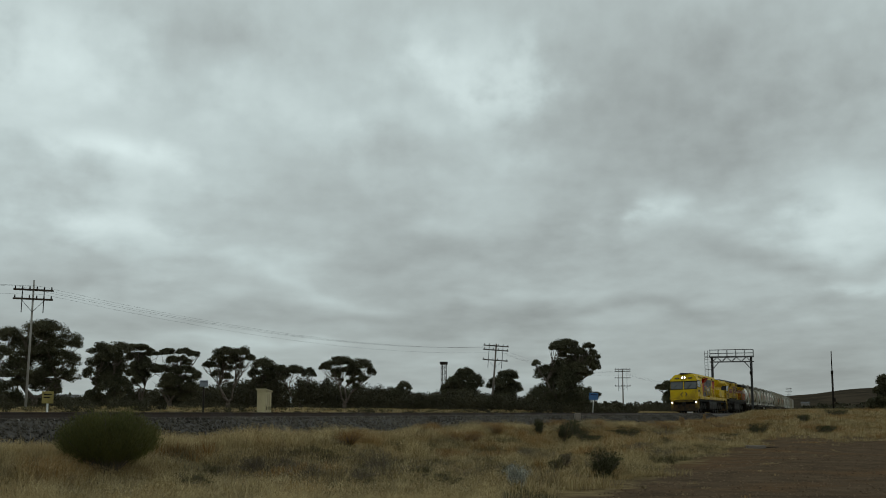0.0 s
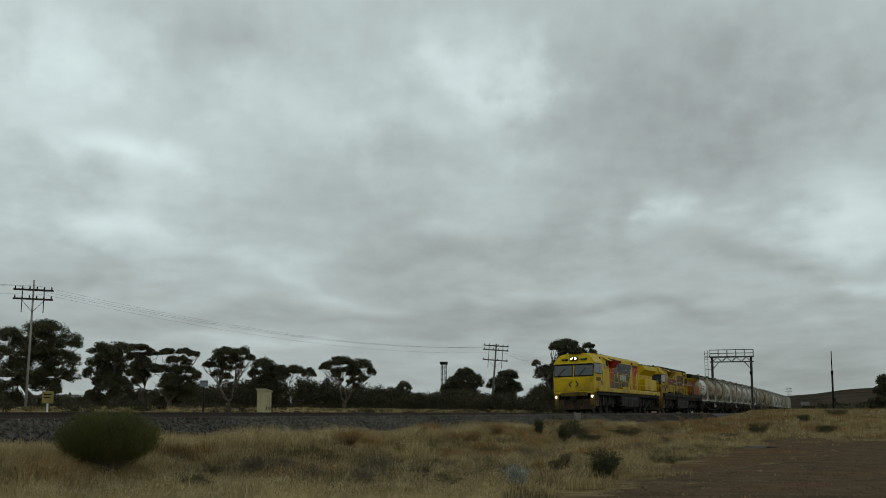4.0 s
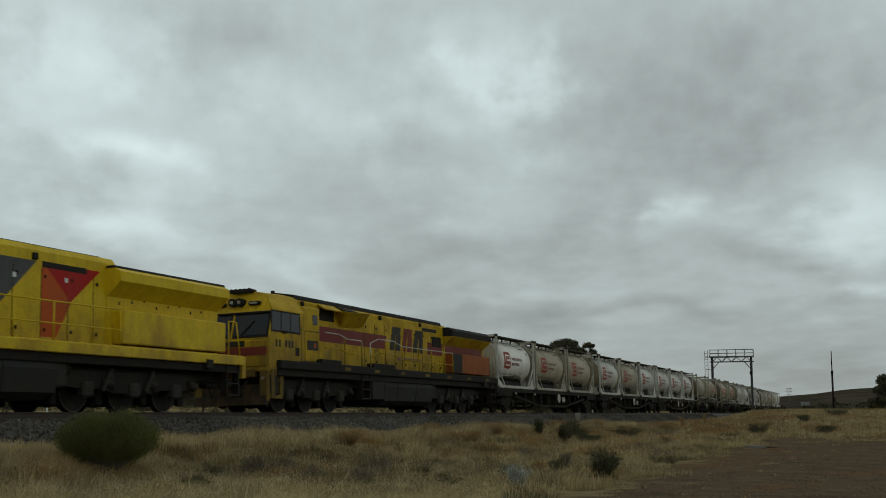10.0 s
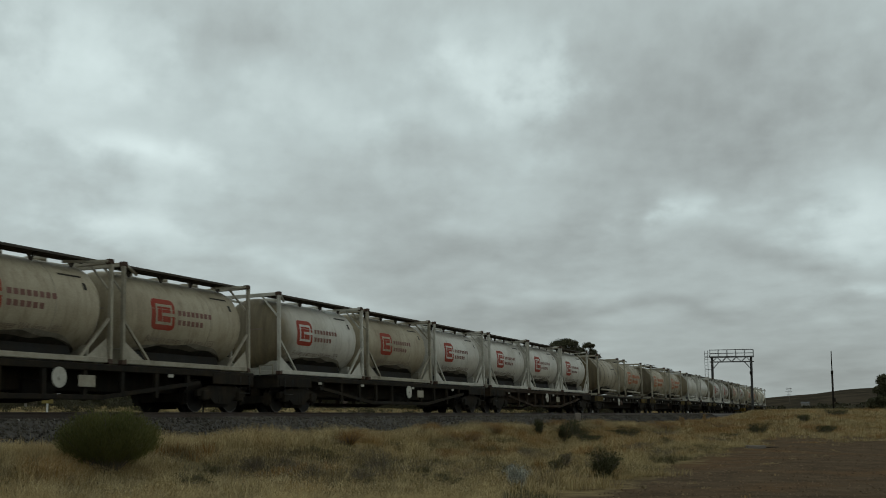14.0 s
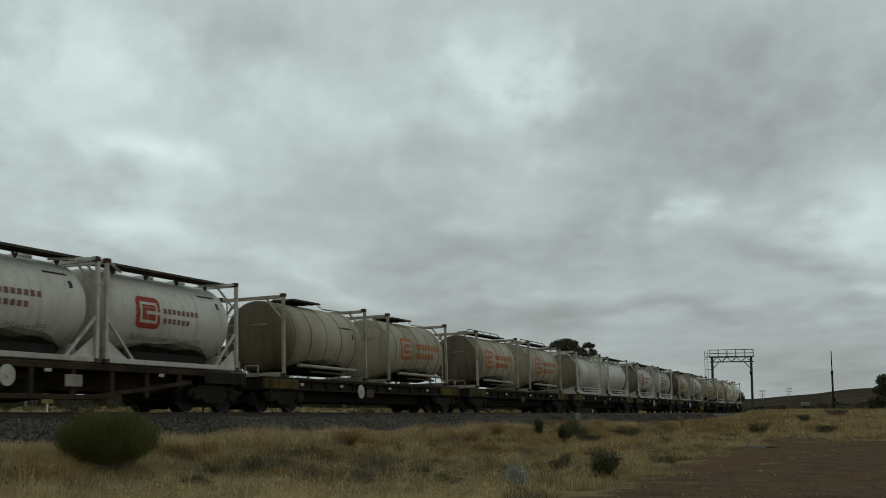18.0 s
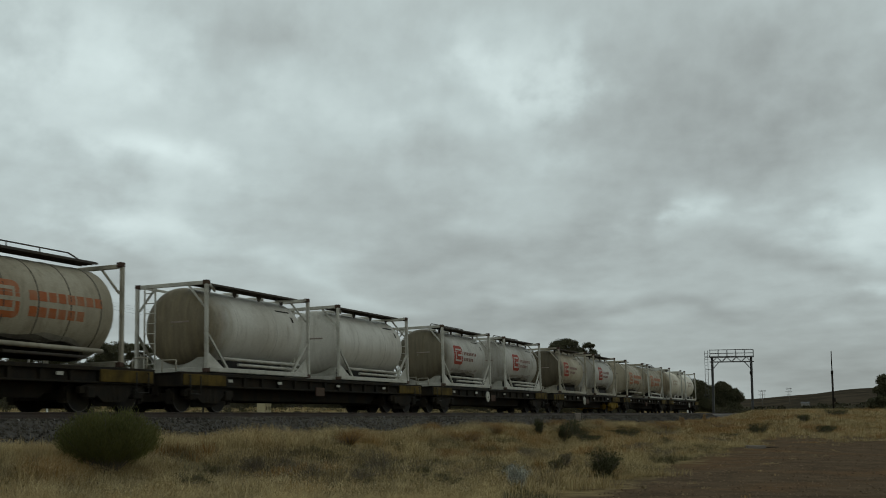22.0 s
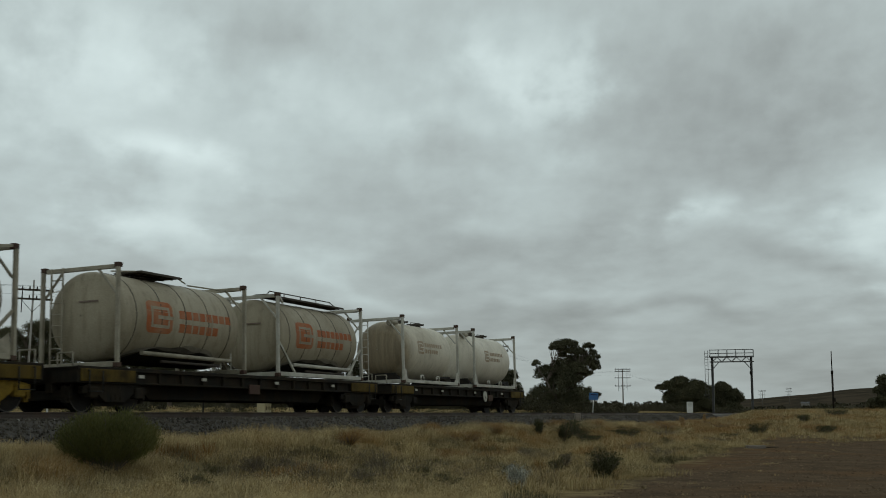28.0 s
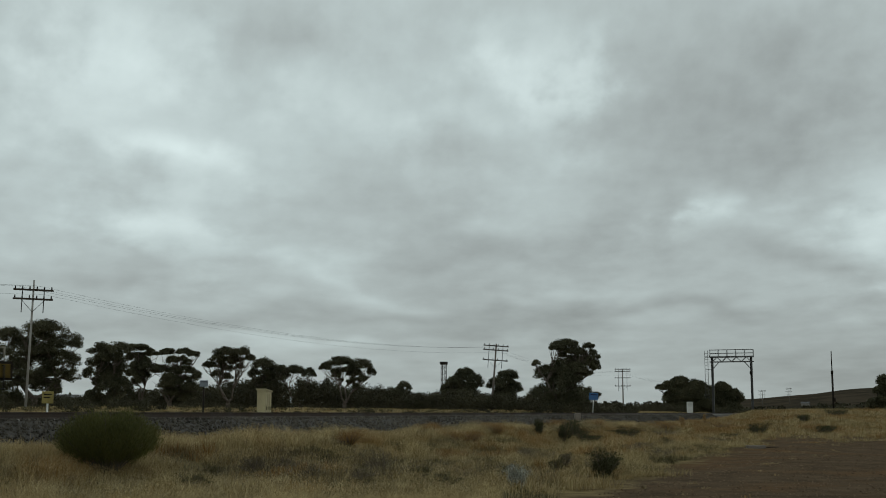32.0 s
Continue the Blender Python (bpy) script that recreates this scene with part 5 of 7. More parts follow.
    for sg in (-1, 1):
        f = Form().loft([[(w0, sg * 1.0, 3.62), (w0, sg * B, 3.42), (w0 + 0.42, sg * 1.03, 2.94)], [(w1, sg * 1.0, 3.64), (w1, sg * B, 3.50), (w1 + 0.24, sg * 1.03, 3.02)]])
        part("brake_grid_housing", f, RED_PAINT if fresh else body, hood)
        for i in range(2):
            a = w0 + 0.02 + i * 0.98
            part("grid_opening", Form().add([(a, sg * (B - 0.02), 3.475), (a + 0.95, sg * (B - 0.02), 3.495), (a + 0.95, sg * 1.03, 3.63), (a, sg * 1.03, 3.63), (a, sg * (B - 0.02), 3.45), (a + 0.95, sg * (B - 0.02), 3.45), (a + 0.95, sg * 1.03, 3.58), (a, sg * 1.03, 3.58)], [(0, 1, 2, 3), (7, 6, 5, 4), (0, 4, 5, 1), (1, 5, 6, 2), (2, 6, 7, 3), (3, 7, 4, 0)]), BLACK, hood)
        part("intake_awning", Form().loft([[(o + 3.8, sg * 1.0, 3.64), (o + 3.8, sg * 1.30, 3.46), (o + 3.8, sg * 1.30, 3.42), (o + 3.8, sg * 1.0, 3.60)], [(o + 5.02, sg * 1.0, 3.64), (o + 5.02, sg * 1.34, 3.44), (o + 5.02, sg * 1.34, 3.40), (o + 5.02, sg * 1.0, 3.60)]]), body, hood)
        part("intake_louvre", Form().box(o + 3.85, o + 5.0, sg * 1.03, sg * 0.98, 3.08, 3.46, 0.004), BLACK, hood)
        part("pipe", Form().path([(o + 3.5, sg * 1.12, 1.7), (o + 3.5, sg * 1.12, 3.2), (o + 3.35, sg * 1.12, 3.42)], 0.03), body, hood)
        # lower radiator box and doors
        part("equipment_box", Form().box(o + 15.45, o + 20.1, sg * 1.40, sg * 1.0, 1.66, 2.50, 0.03), body if fresh else FADED_ORANGE, hood, "" if fresh else "faded orange side panel")
        part("shoulder_window", Form().box(o + 2.95, o + 3.27, sg * 1.292, sg * 1.27, 2.84, 3.17, 0.01), GLASS, hood, "small dark window")
        part("shoulder_seam", Form().box(o + 2.4, o + 2.42, sg * 1.288, sg * 1.27, 1.62, 2.6), BLACK, hood)
        part("shoulder_seam", Form().box(o + 2.4, o + 3.44, sg * 1.286, sg * 1.27, 2.6, 2.62), BLACK, hood)
        part("hood_shoulder", Form().box(CR - 0.02, o + 3.45, sg * 1.28, sg * 1.0, 1.62, 3.40, 0.03), body, hood)
        part("exhaust_panel", Form().box(o + 12.95, o + 14.5, sg * (HY + 0.012), sg * HY, 3.30, 3.44), DARK_STEEL, hood)
        x = o + 7.4
        i = 0
        while x < o + 15.1:
            part("door_seam", Form().box(x, x + 0.018, sg * (HY + 0.007), sg * (HY - 0.005), 1.66, 3.26), BLACK, hood)
            for z in (1.82, 3.05):
                part("door_latch", Form().box(x + 0.10, x + 0.16, sg * (HY + 0.02), sg * HY, z, z + 0.08), BLACK, hood)
            x += 0.92
            i += 1
        for k in range(8):
            part("vent_hole", Form().box(o + 15.7 + k * 0.52, o + 15.76 + k * 0.52, sg * 1.056, sg * 1.04, 2.66 + 0.07 * (k % 3), 2.74 + 0.07 * (k % 3)), BLACK, hood)
        for k, x in enumerate((o + 2.6, o + 7.15, o + 8.7, o + 12.6)):
            part("lifting_lug", Form().box(x, x + 0.16, sg * (HY + 0.07), sg * (HY - 0.05), 3.44, 3.60, 0.02), BLACK, hood)
    # livery on the near side
    y = -HY
    if fresh:
        part("livery_panel", plate([(o + 5.44, 1.66), (o + 10.85, 1.64), (o + 12.76, 3.42), (o + 7.8, 3.42), (o + 7.05, 2.97)], y, 0.005), GREY_PAINT, hood, "slate grey slanted panel")
        part("livery_panel", plate([(o + 5.40, 1.72), (o + 7.0, 2.94), (o + 5.40, 2.94)], y, 0.009), ORANGE_PAINT, hood, "orange slanted panel")
        part("livery_panel", plate([(o + 6.02, 2.30), (o + 7.0, 2.95), (o + 5.9, 2.95)], y, 0.012), RED_PAINT, hood, "red triangle")
        part("livery_panel", plate([(o + 12.98, 3.42), (o + 15.0, 3.42), (o + 13.95, 2.58)], y, 0.009), RED_PAINT, hood, "red triangle")
        part("livery_panel", plate([(o + 12.94, 3.42), (o + 13.0, 3.42), (o + 13.97, 2.58), (o + 13.46, 1.70), (o + 12.93, 1.70)], y, 0.006), ORANGE_PAINT, hood, "orange slanted panel")
        for i, (a, b) in enumerate(((7.45, 3.02), (10.6, 2.98), (12.0, 2.98), (13.72, 3.02))):
            part("white_square", plate([(o + a, b), (o + a + 0.11, b), (o + a + 0.11, b + 0.11), (o + a, b + 0.11)], y, 0.012), WHITE_PAINT, hood)
        lx = o + 8.58
        for i in range(7):
            part("letter_bar", plate([(lx + i * 0.295, 2.24), (lx + i * 0.295 + 0.20, 2.24), (lx + i * 0.295 + 0.20, 2.62), (lx + i * 0.295, 2.62)], y, 0.012), PALE, hood)
        part("emblem", plate([(o + 7.62, 2.40), (o + 7.85, 2.76), (o + 8.15, 2.76), (o + 7.92, 2.40)], y, 0.012), YELLOW, hood, "yellow slanted emblem")
        part("emblem", plate([(o + 7.98, 2.26), (o + 8.3, 2.58), (o + 8.3, 2.82), (o + 8.05, 2.88)], y, 0.014), ORANGE_PAINT, hood, "orange slanted emblem")
    else:
        for a, b in ((3.6, 9.4), (13.46, 15.25)):
            part("stripe", plate([(o + a, 2.37), (o + b - 0.2, 2.37), (o + b, 2.88), (o + a, 2.88)], y, 0.006), MAROON, hood, "maroon stripe")
        part("stripe", Form().box(o + 15.4, o + 20.0, -1.062, -1.04, 2.55, 2.86), MAROON, hood, "maroon stripe")
        part("equipment_patch", Form().box(o + 15.42, o + 16.5, -1.412, -1.38, 1.67, 2.49, 0.01), TANK_GREY, hood, "grey patched panel")
        part("air_filter", Form().box(o + 14.0, o + 14.95, -1.05, -1.0, 2.72, 3.14, 0.01), BLACK, hood)
        # three tall slanted shapes and a small line below
        for i, mm in enumerate((NUMBER_INK, MAROON, NUMBER_INK)):
            a = o + 9.66 + i * 1.13
            part("large_slanted_shape", plate([(a, 2.37), (a + 0.40, 2.37), (a + 0.70, 3.28), (a + 0.30, 3.28)], y, 0.012), mm, hood)
            part("large_slanted_shape", plate([(a + 0.30, 3.28), (a + 1.10, 3.28), (a + 1.02, 2.96), (a + 0.20, 2.96)], y, 0.014), mm, hood)
            part("large_slanted_shape", plate([(a + 0.55, 2.37), (a + 0.98, 2.37), (a + 1.08, 2.97), (a + 0.66, 2.97)], y, 0.013), mm, hood)
        for i in range(7):
            part("letter_bar", plate([(o + 10.4 + i * 0.36, 2.0), (o + 10.66 + i * 0.36, 2.0), (o + 10.66 + i * 0.36, 2.12), (o + 10.4 + i * 0.36, 2.12)], y, 0.012), INK, hood)
        for k in range(7):
            part("sill_marker", Form().box(o + 4.9 + k * 2.4, o + 5.35 + k * 2.4, -1.484, -1.46, 1.40, 1.51), DIRTY_YELLOW, c, "faded yellow marker on the sill")
        part("pale_panel", Form().box(o + 3.46, o + 3.62, -1.10, -1.0, 1.68, 2.85), FRAME_DUSTY, hood)
        part("patch", Form().box(o + 2.56, o + 3.30, -1.29, -1.27, 2.0, 2.31), NUMBER_INK, hood)
        part("patch_emblem", Form().box(o + 3.02, o + 3.16, -1.294, -1.27, 2.08, 2.24), ORANGE_PAINT, hood)
    # road number as bars on the cab side
    n = 7 if fresh else 6
    u = F + (0.55 if fresh else 0.45)
    for i in range(n):
        if not fresh and i == 2:
            continue
        part("number_bar", plate([(u + i * 0.20, 2.0), (u + i * 0.20 + 0.11, 2.0), (u + i * 0.20 + 0.11, 2.22), (u + i * 0.20, 2.22)], -W, 0.008), NUMBER_INK, cabin)
    # deck, sill and steps
    part("deck", Form().box(CR - 0.3, o + 20.95, -1.44, 1.44, 1.52, 1.60, 0.01), sill, c)
    for sg in (-1, 1):
        part("side_sill", Form().box(F + 0.5, o + 20.95, sg * 1.48, sg * 1.30, 1.32, 1.58, 0.02), sill, c)
        part("sill_step_box", Form().box(o + 7.24, o + 9.1, sg * 1.485, sg * 1.2, 1.56, 1.74, 0.01), sill, c)
        if not fresh:
            part("sill_step_box", Form().box(o + 3.2, o + 4.65, sg * 1.485, sg * 1.2, 1.56, 1.72, 0.01), sill, c)
        part("sill_skirt", Form().box(F + 0.5, o + 20.9, sg * 1.38, sg * 1.2, 1.10, 1.33, 0.02), BLACK, c)
        for x in (o + 6.72, o + 20.45):
            for z in (0.45, 0.78, 1.10):
                part("step", Form().box(x - 0.28, x + 0.28, sg * 1.42, sg * 1.2, z, z + 0.04), DARK_STEEL, c)
            for dx in (-0.3, 0.3):
                part("step_side", Form().box(x + dx - 0.02, x + dx + 0.02, sg * 1.42, sg * 1.2, 0.42, 1.35), DARK_STEEL, c)
        part("jacking_pad", Form().box(o + 19.0, o + 19.3, sg * 1.52, sg * 1.4, 1.18, 1.42, 0.01), DARK_STEEL, c)
    rail_mat = body if fresh else FRAME_WHITE
    for sg in (-1, 1):
        yy = sg * 1.43
        handrail(c, [(o + 7.07, 1.6), (o + 7.07, 2.46), (o + 7.75, 2.64), (o + 9.15, 2.64), (o + 9.95, 2.48), (o + 15.35, 2.48)], [(o + 8.4, 2.64), (o + 9.95, 2.48), (o + 11.6, 2.48), (o + 12.9, 2.48), (o + 14.2, 2.48), (o + 15.3, 2.48)], 1.58, yy, rail_mat, body)
        handrail(c, [(o + 3.55, 2.62), (o + 4.6, 2.62), (o + 5.22, 2.49), (o + 6.3, 2.49), (o + 6.37, 2.42), (o + 6.37, 1.6)], [(o + 5.0, 2.5), (o + 6.36, 2.42)], 1.58, yy, rail_mat, body)
        part("end_handrail", Form().path([(o + 20.2, yy, 1.6), (o + 20.2, yy, 2.55), (o + 20.6, yy, 2.55), (o + 20.8, yy, 1.6)], 0.02), rail_mat, c)
    part("rear_headstock", Form().box(o + 20.9, o + 21.1, -1.45, 1.45, 0.95, 1.58, 0.02), sill, c)
    part("rear_coupler", Form().box(o + 21.0, o + 21.55, -0.14, 0.14, 0.72, 1.0, 0.04), BLACK, c)
    # fuel tank, frame and bogies
    tank = [(-1.30, 1.22), (-1.36, 0.95), (-1.30, 0.42), (-1.0, 0.27), (1.0, 0.27), (1.30, 0.42), (1.36, 0.95), (1.30, 1.22)]
    part("fuel_tank", Form().loft([[(x, a, b) for a, b in tank] for x in (o + 8.45, o + 13.15)]), TANK_GREY, c, "dull grey fuel tank")
    part("tank_cabinet", Form().box(o + 7.35, o + 8.4, -1.36, 1.36, 0.45, 1.22, 0.04), TANK_GREY, c)
    for x in (o + 9.6, o + 11.4):
        part("tank_strap", Form().loft([[(xx, a * 1.006, b) for a, b in tank] for xx in (x, x + 0.05)]), BLACK, c)
    part("main_frame", Form().box(F + 0.4, o + 20.9, -0.9, 0.9, 0.85, 1.52, 0.02), BLACK, c)
    part("air_reservoir", Form().tube((o + 13.2, -1.05, 1.0), (o + 13.75, -1.05, 1.0), 0.2, 12), BLACK, c)
    loco_bogie(c, [o + 1.5, o + 3.3, o + 5.1])
    loco_bogie(c, [o + 14.4, o + 16.2, o + 18.0])
    return c


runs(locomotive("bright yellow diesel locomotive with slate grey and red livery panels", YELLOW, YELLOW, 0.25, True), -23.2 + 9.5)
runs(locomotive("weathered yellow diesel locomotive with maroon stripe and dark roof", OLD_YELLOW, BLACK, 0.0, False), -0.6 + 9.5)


# ---- trees, scrub and grass ----
def leaf_quads(name, centres, size, mat, rs, slim=0.45, upright=0.0):
    """Many small leaves at random angles, joined."""
    k = len(centres)
    a = rs.normal(0, 1, (k, 3))
    a[:, 2] += upright * 3
    a /= np.linalg.norm(a, axis=1, keepdims=True)
    b = np.cross(a, rs.normal(0, 1, (k, 3)))
    b /= np.linalg.norm(b, axis=1, keepdims=True)
    ln = (size * rs.uniform(0.6, 1.4, k))[:, None]
    a, b = a * ln, b * ln * slim
    v = np.stack([centres - a, centres + b * 0.8, centres + a, centres - b * 0.8], 1).reshape(-1, 3)
    f = np.arange(4 * k).reshape(-1, 4)
    return raw_mesh(name, v, f, mat)


def clumps(rs, c, rx, ry, rz, count, sub, flat=True):
    """Leaf places in uneven bounded clumps over a dome, flat or full."""
    d = rs.normal(0, 1, (sub, 3))
    d /= np.linalg.norm(d, axis=1, keepdims=True)
    size = rs.uniform(0.24, 0.42, (sub, 1))
    if flat:
        d[:, 2] = np.abs(d[:, 2]) * 1.35 - 0.50
    cc = np.array(c) + d * np.array([rx, ry, rz]) * (1 - size) * rs.uniform(0.45, 1.0, (sub, 1)) ** 0.5
    w = rs.randint(0, sub, count)
    off = rs.normal(0, 1, (count, 3))
    off *= rs.rand(count, 1) ** 0.4 / np.linalg.norm(off, axis=1, keepdims=True)
    if flat:
        off[:, 2] = np.where(off[:, 2] < 0, off[:, 2] * 0.45, off[:, 2])
    return cc[w] + off * size[w] * np.array([rx, ry, rz * 1.15])


def gum_tree(x, y, pads):
    """A eucalypt: low-forked stems, long limbs and domed pads of leaves; pads are (side, height over the eye, half width, half height)."""
    rs = np.random.RandomState(int(abs(x * 31 + y * 17)) % 9999)
    r = math.hypot(x, y)
    rt = Vector((y / r, -x / r, 0))
    fw = Vector((x / r, y / r, 0))
    z0 = float(ground_z(x, y))
    t = tagged(new("gum_tree"), "dark green eucalypt with spreading flat-topped crown", "tree", "eucalypt trees behind the railway")
    t.location = (x, y, z0)
    top = max(p[1] for p in pads) + RAIL - z0
    wide = max(abs(p[0]) + p[2] for p in pads)
    wood = Form()
    thick = 0.014 * top + 0.03
    heads = []
    for i in range(min(4, 1 + len(pads) // 3)):
        h = Vector((0, 0, top * rs.uniform(0.30, 0.50))) + rt * (wide * rs.uniform(-0.42, 0.42)) + fw * rs.uniform(-0.6, 0.6)
        b = rt * rs.uniform(-0.18, 0.18) + Vector((0, 0, top * 0.10))
        m = b.lerp(h, 0.5) + rt * rs.uniform(-0.2, 0.2) + Vector((0, 0, -0.05 * top))
        wood.tube((0, 0, -0.15), b, thick * 1.25, 7, thick).tube(b, m, thick, 7, thick * 0.8).tube(m, h, thick * 0.8, 7, thick * 0.6)
        heads.append(h)
    pts = []
    inner = sum(p[0] for p in pads) / len(pads)
    fill = [(p[0] * 0.55 + inner * 0.45, p[1] - 0.8, p[2] * 0.75, p[3] * 0.9) for p in pads] if len(pads) > 3 else []
    for s, h, hw, hh in pads + fill:
        dep = rs.uniform(-0.35, 0.35) * top * 0.4
        hh *= 1.9
        h -= hh * 0.40
        c = rt * s + fw * dep + Vector((0, 0, h + RAIL - z0))
        st = min(heads, key=lambda q: (q - c).length + (3 if q.z > c.z else 0))
        mid = st.lerp(c, 0.5) + Vector((0, 0, -0.10 * (c - st).length)) + rt * rs.uniform(-0.2, 0.2)
        end = c - Vector((0, 0, hh * 0.35))
        wood.tube(st, mid, thick * 0.55, 6, thick * 0.40).tube(mid, end, thick * 0.40, 5, thick * 0.22)
        for j in range(9):
            tip = c + rt * (hw * rs.uniform(-0.9, 0.9)) + fw * (hw * rs.uniform(-0.7, 0.7)) + Vector((0, 0, hh * rs.uniform(-0.1, 0.5)))
            fork = st.lerp(mid, rs.uniform(0.5, 1.0)) if j % 2 else mid.lerp(end, rs.uniform(0.0, 0.7))
            knee = fork.lerp(tip, 0.55) + Vector((0, 0, -0.12 * (tip - fork).length))
            wood.tube(fork, knee, thick * 0.26, 4, thick * 0.18).tube(knee, tip, thick * 0.18, 4, thick * 0.07)
        q = clumps(rs, (0, 0, 0), hw, hw * 0.85, hh, int(900 + 2000 * hw ** 1.7), int(10 + 11 * hw))
        # turn the pad's own axes to the tree's side and depth
        q = np.array(rt)[None] * q[:, :1] + np.array(fw)[None] * q[:, 1:2] + np.array([0, 0, 1.0])[None] * q[:, 2:]
        pts.append(q + np.array(c)[None])
    part("trunk", wood, BARK, t)
    part("crown", leaf_quads("crown", np.concatenate(pts), 0.00050 * r + 0.014, LEAF, rs, 0.5), None, t)
    return t


gum_tree(76.2, 67.3, [(-2.3, 6.8, 1.9, 0.6), (0.5, 7.2, 2.3, 0.6), (2.5, 6.5, 1.5, 0.7), (-2.8, 5.2, 1.6, 0.6), (0.0, 5.5, 2.1, 0.6), (2.1, 4.8, 1.8, 0.6), (-1.6, 3.8, 1.9, 0.6), (0.9, 3.5, 1.8, 0.7), (2.8, 3.5, 1.0, 0.6), (-2.4, 2.4, 1.3, 0.6), (1.6, 2.0, 0.8, 0.4)])
gum_tree(86.6, 68.4, [(-0.5, 6.1, 1.5, 0.5), (1.0, 6.1, 1.6, 0.5), (-0.8, 4.9, 1.3, 0.6), (1.0, 4.7, 1.7, 0.7), (-1.5, 3.9, 0.8, 0.5), (0.3, 3.7, 1.7, 0.7), (1.5, 3.0, 1.0, 0.6), (-1.0, 2.0, 1.2, 0.5), (0.8, 2.0, 1.2, 0.5)])
gum_tree(93.7, 69.7, [(-0.5, 6.5, 1.5, 0.3), (0.7, 6.0, 1.0, 0.3), (-0.8, 5.7, 1.2, 0.4), (0.5, 4.7, 1.4, 0.4), (-0.8, 4.2, 1.0, 0.5), (-1.4, 2.7, 0.8, 0.5)])
gum_tree(93.1, 66.0, [(-0.4, 6.0, 1.1, 0.3), (1.1, 6.1, 1.0, 0.3), (2.1, 5.8, 0.8, 0.3), (0.1, 5.2, 0.7, 0.3), (-0.8, 4.4, 1.5, 0.4), (1.2, 4.3, 1.4, 0.4), (2.4, 3.7, 0.8, 0.4), (0.0, 3.1, 1.9, 0.5), (1.9, 2.7, 1.4, 0.5)])
gum_tree(96.9, 61.9, [(-0.4, 6.1, 1.6, 0.4), (1.1, 6.2, 1.2, 0.5), (-1.1, 5.5, 1.1, 0.3), (1.9, 5.5, 0.8, 0.3), (-1.9, 4.8, 1.0, 0.3), (-0.3, 4.5, 1.0, 0.3)])
gum_tree(103.5, 61.7, [(-0.3, 5.3, 1.5, 0.5), (1.2, 4.7, 1.3, 0.4), (-1.2, 4.3, 0.9, 0.4), (0.6, 3.9, 1.5, 0.4)])
gum_tree(106.6, 59.5, [(-0.6, 4.7, 1.6, 0.4), (0.9, 4.4, 0.9, 0.4), (-1.8, 4.1, 1.1, 0.4)])
gum_tree(101.2, 51.5, [(-0.5, 5.2, 2.0, 0.4), (1.4, 5.0, 1.5, 0.5), (-1.9, 4.6, 0.8, 0.3), (2.5, 4.3, 0.6, 0.4), (0.8, 4.1, 0.8, 0.3), (1.6, 3.5, 0.8, 0.3), (-1.1, 4.1, 0.5, 0.2)])
gum_tree(124.6, 55.7, [(0.0, 3.4, 1.2, 0.5), (-0.7, 2.7, 1.4, 0.5)])
gum_tree(131.9, 51.1, [(0.3, 5.2, 1.5, 0.5), (-1.0, 4.1, 1.6, 0.7), (1.4, 4.2, 1.6, 0.8), (-2.0, 3.2, 1.1, 0.6), (0.3, 2.7, 2.5, 0.8)])
gum_tree(135.7, 47.0, [(0.3, 5.0, 1.7, 0.5), (-1.0, 3.9, 1.7, 0.6), (1.0, 3.6, 1.5, 0.7), (-0.3, 2.4, 2.2, 0.8)])
gum_tree(126.6, 37.3, [(0.5, 8.1, 2.0, 0.4), (1.8, 7.2, 1.5, 0.4), (-0.4, 7.5, 1.0, 0.3), (2.7, 6.1, 1.8, 0.7), (0.5, 5.8, 2.3, 1.0), (-1.7, 4.9, 1.8, 0.8), (-2.7, 5.8, 0.6, 0.3), (0.5, 4.2, 2.4, 1.0), (-2.0, 2.8, 2.2, 1.0), (3.0, 4.8, 0.9, 0.4), (3.7, 6.8, 1.0, 0.5), (3.9, 5.8, 0.8, 0.6), (3.2, 7.7, 0.9, 0.3), (1.1, 2.2, 2.2, 0.9)])
gum_tree(147.4, 39.8, [(-0.4, 3.0, 1.6, 0.7), (1.1, 2.5, 1.0, 0.4), (-0.7, 1.9, 1.6, 0.5)])
gum_tree(253.2, 47.7, [(0.0, 7.3, 2.7, 1.0), (-2.4, 6.3, 2.2, 1.0), (3.7, 6.5, 2.9, 1.1), (1.2, 4.8, 4.1, 1.3), (5.5, 5.1, 2.4, 1.1), (-4.5, 5.9, 1.0, 0.5), (-2.4, 3.8, 2.2, 1.1), (5.2, 2.6, 2.8, 1.2), (0.5, 2.4, 2.8, 1.2)])
gum_tree(262.0, 39.5, [(-0.6, 6.2, 2.5, 1.0), (1.9, 4.5, 2.7, 1.4), (-1.9, 3.9, 2.7, 1.4), (-3.4, 2.4, 2.4, 1.2), (1.0, 2.4, 3.0, 1.2)])
gum_tree(129.5, 3.3, [(0.0, 3.6, 1.1, 0.5), (-0.6, 2.5, 0.7, 0.4), (0.4, 1.8, 1.8, 0.7), (-0.9, 1.3, 1.3, 0.5)])


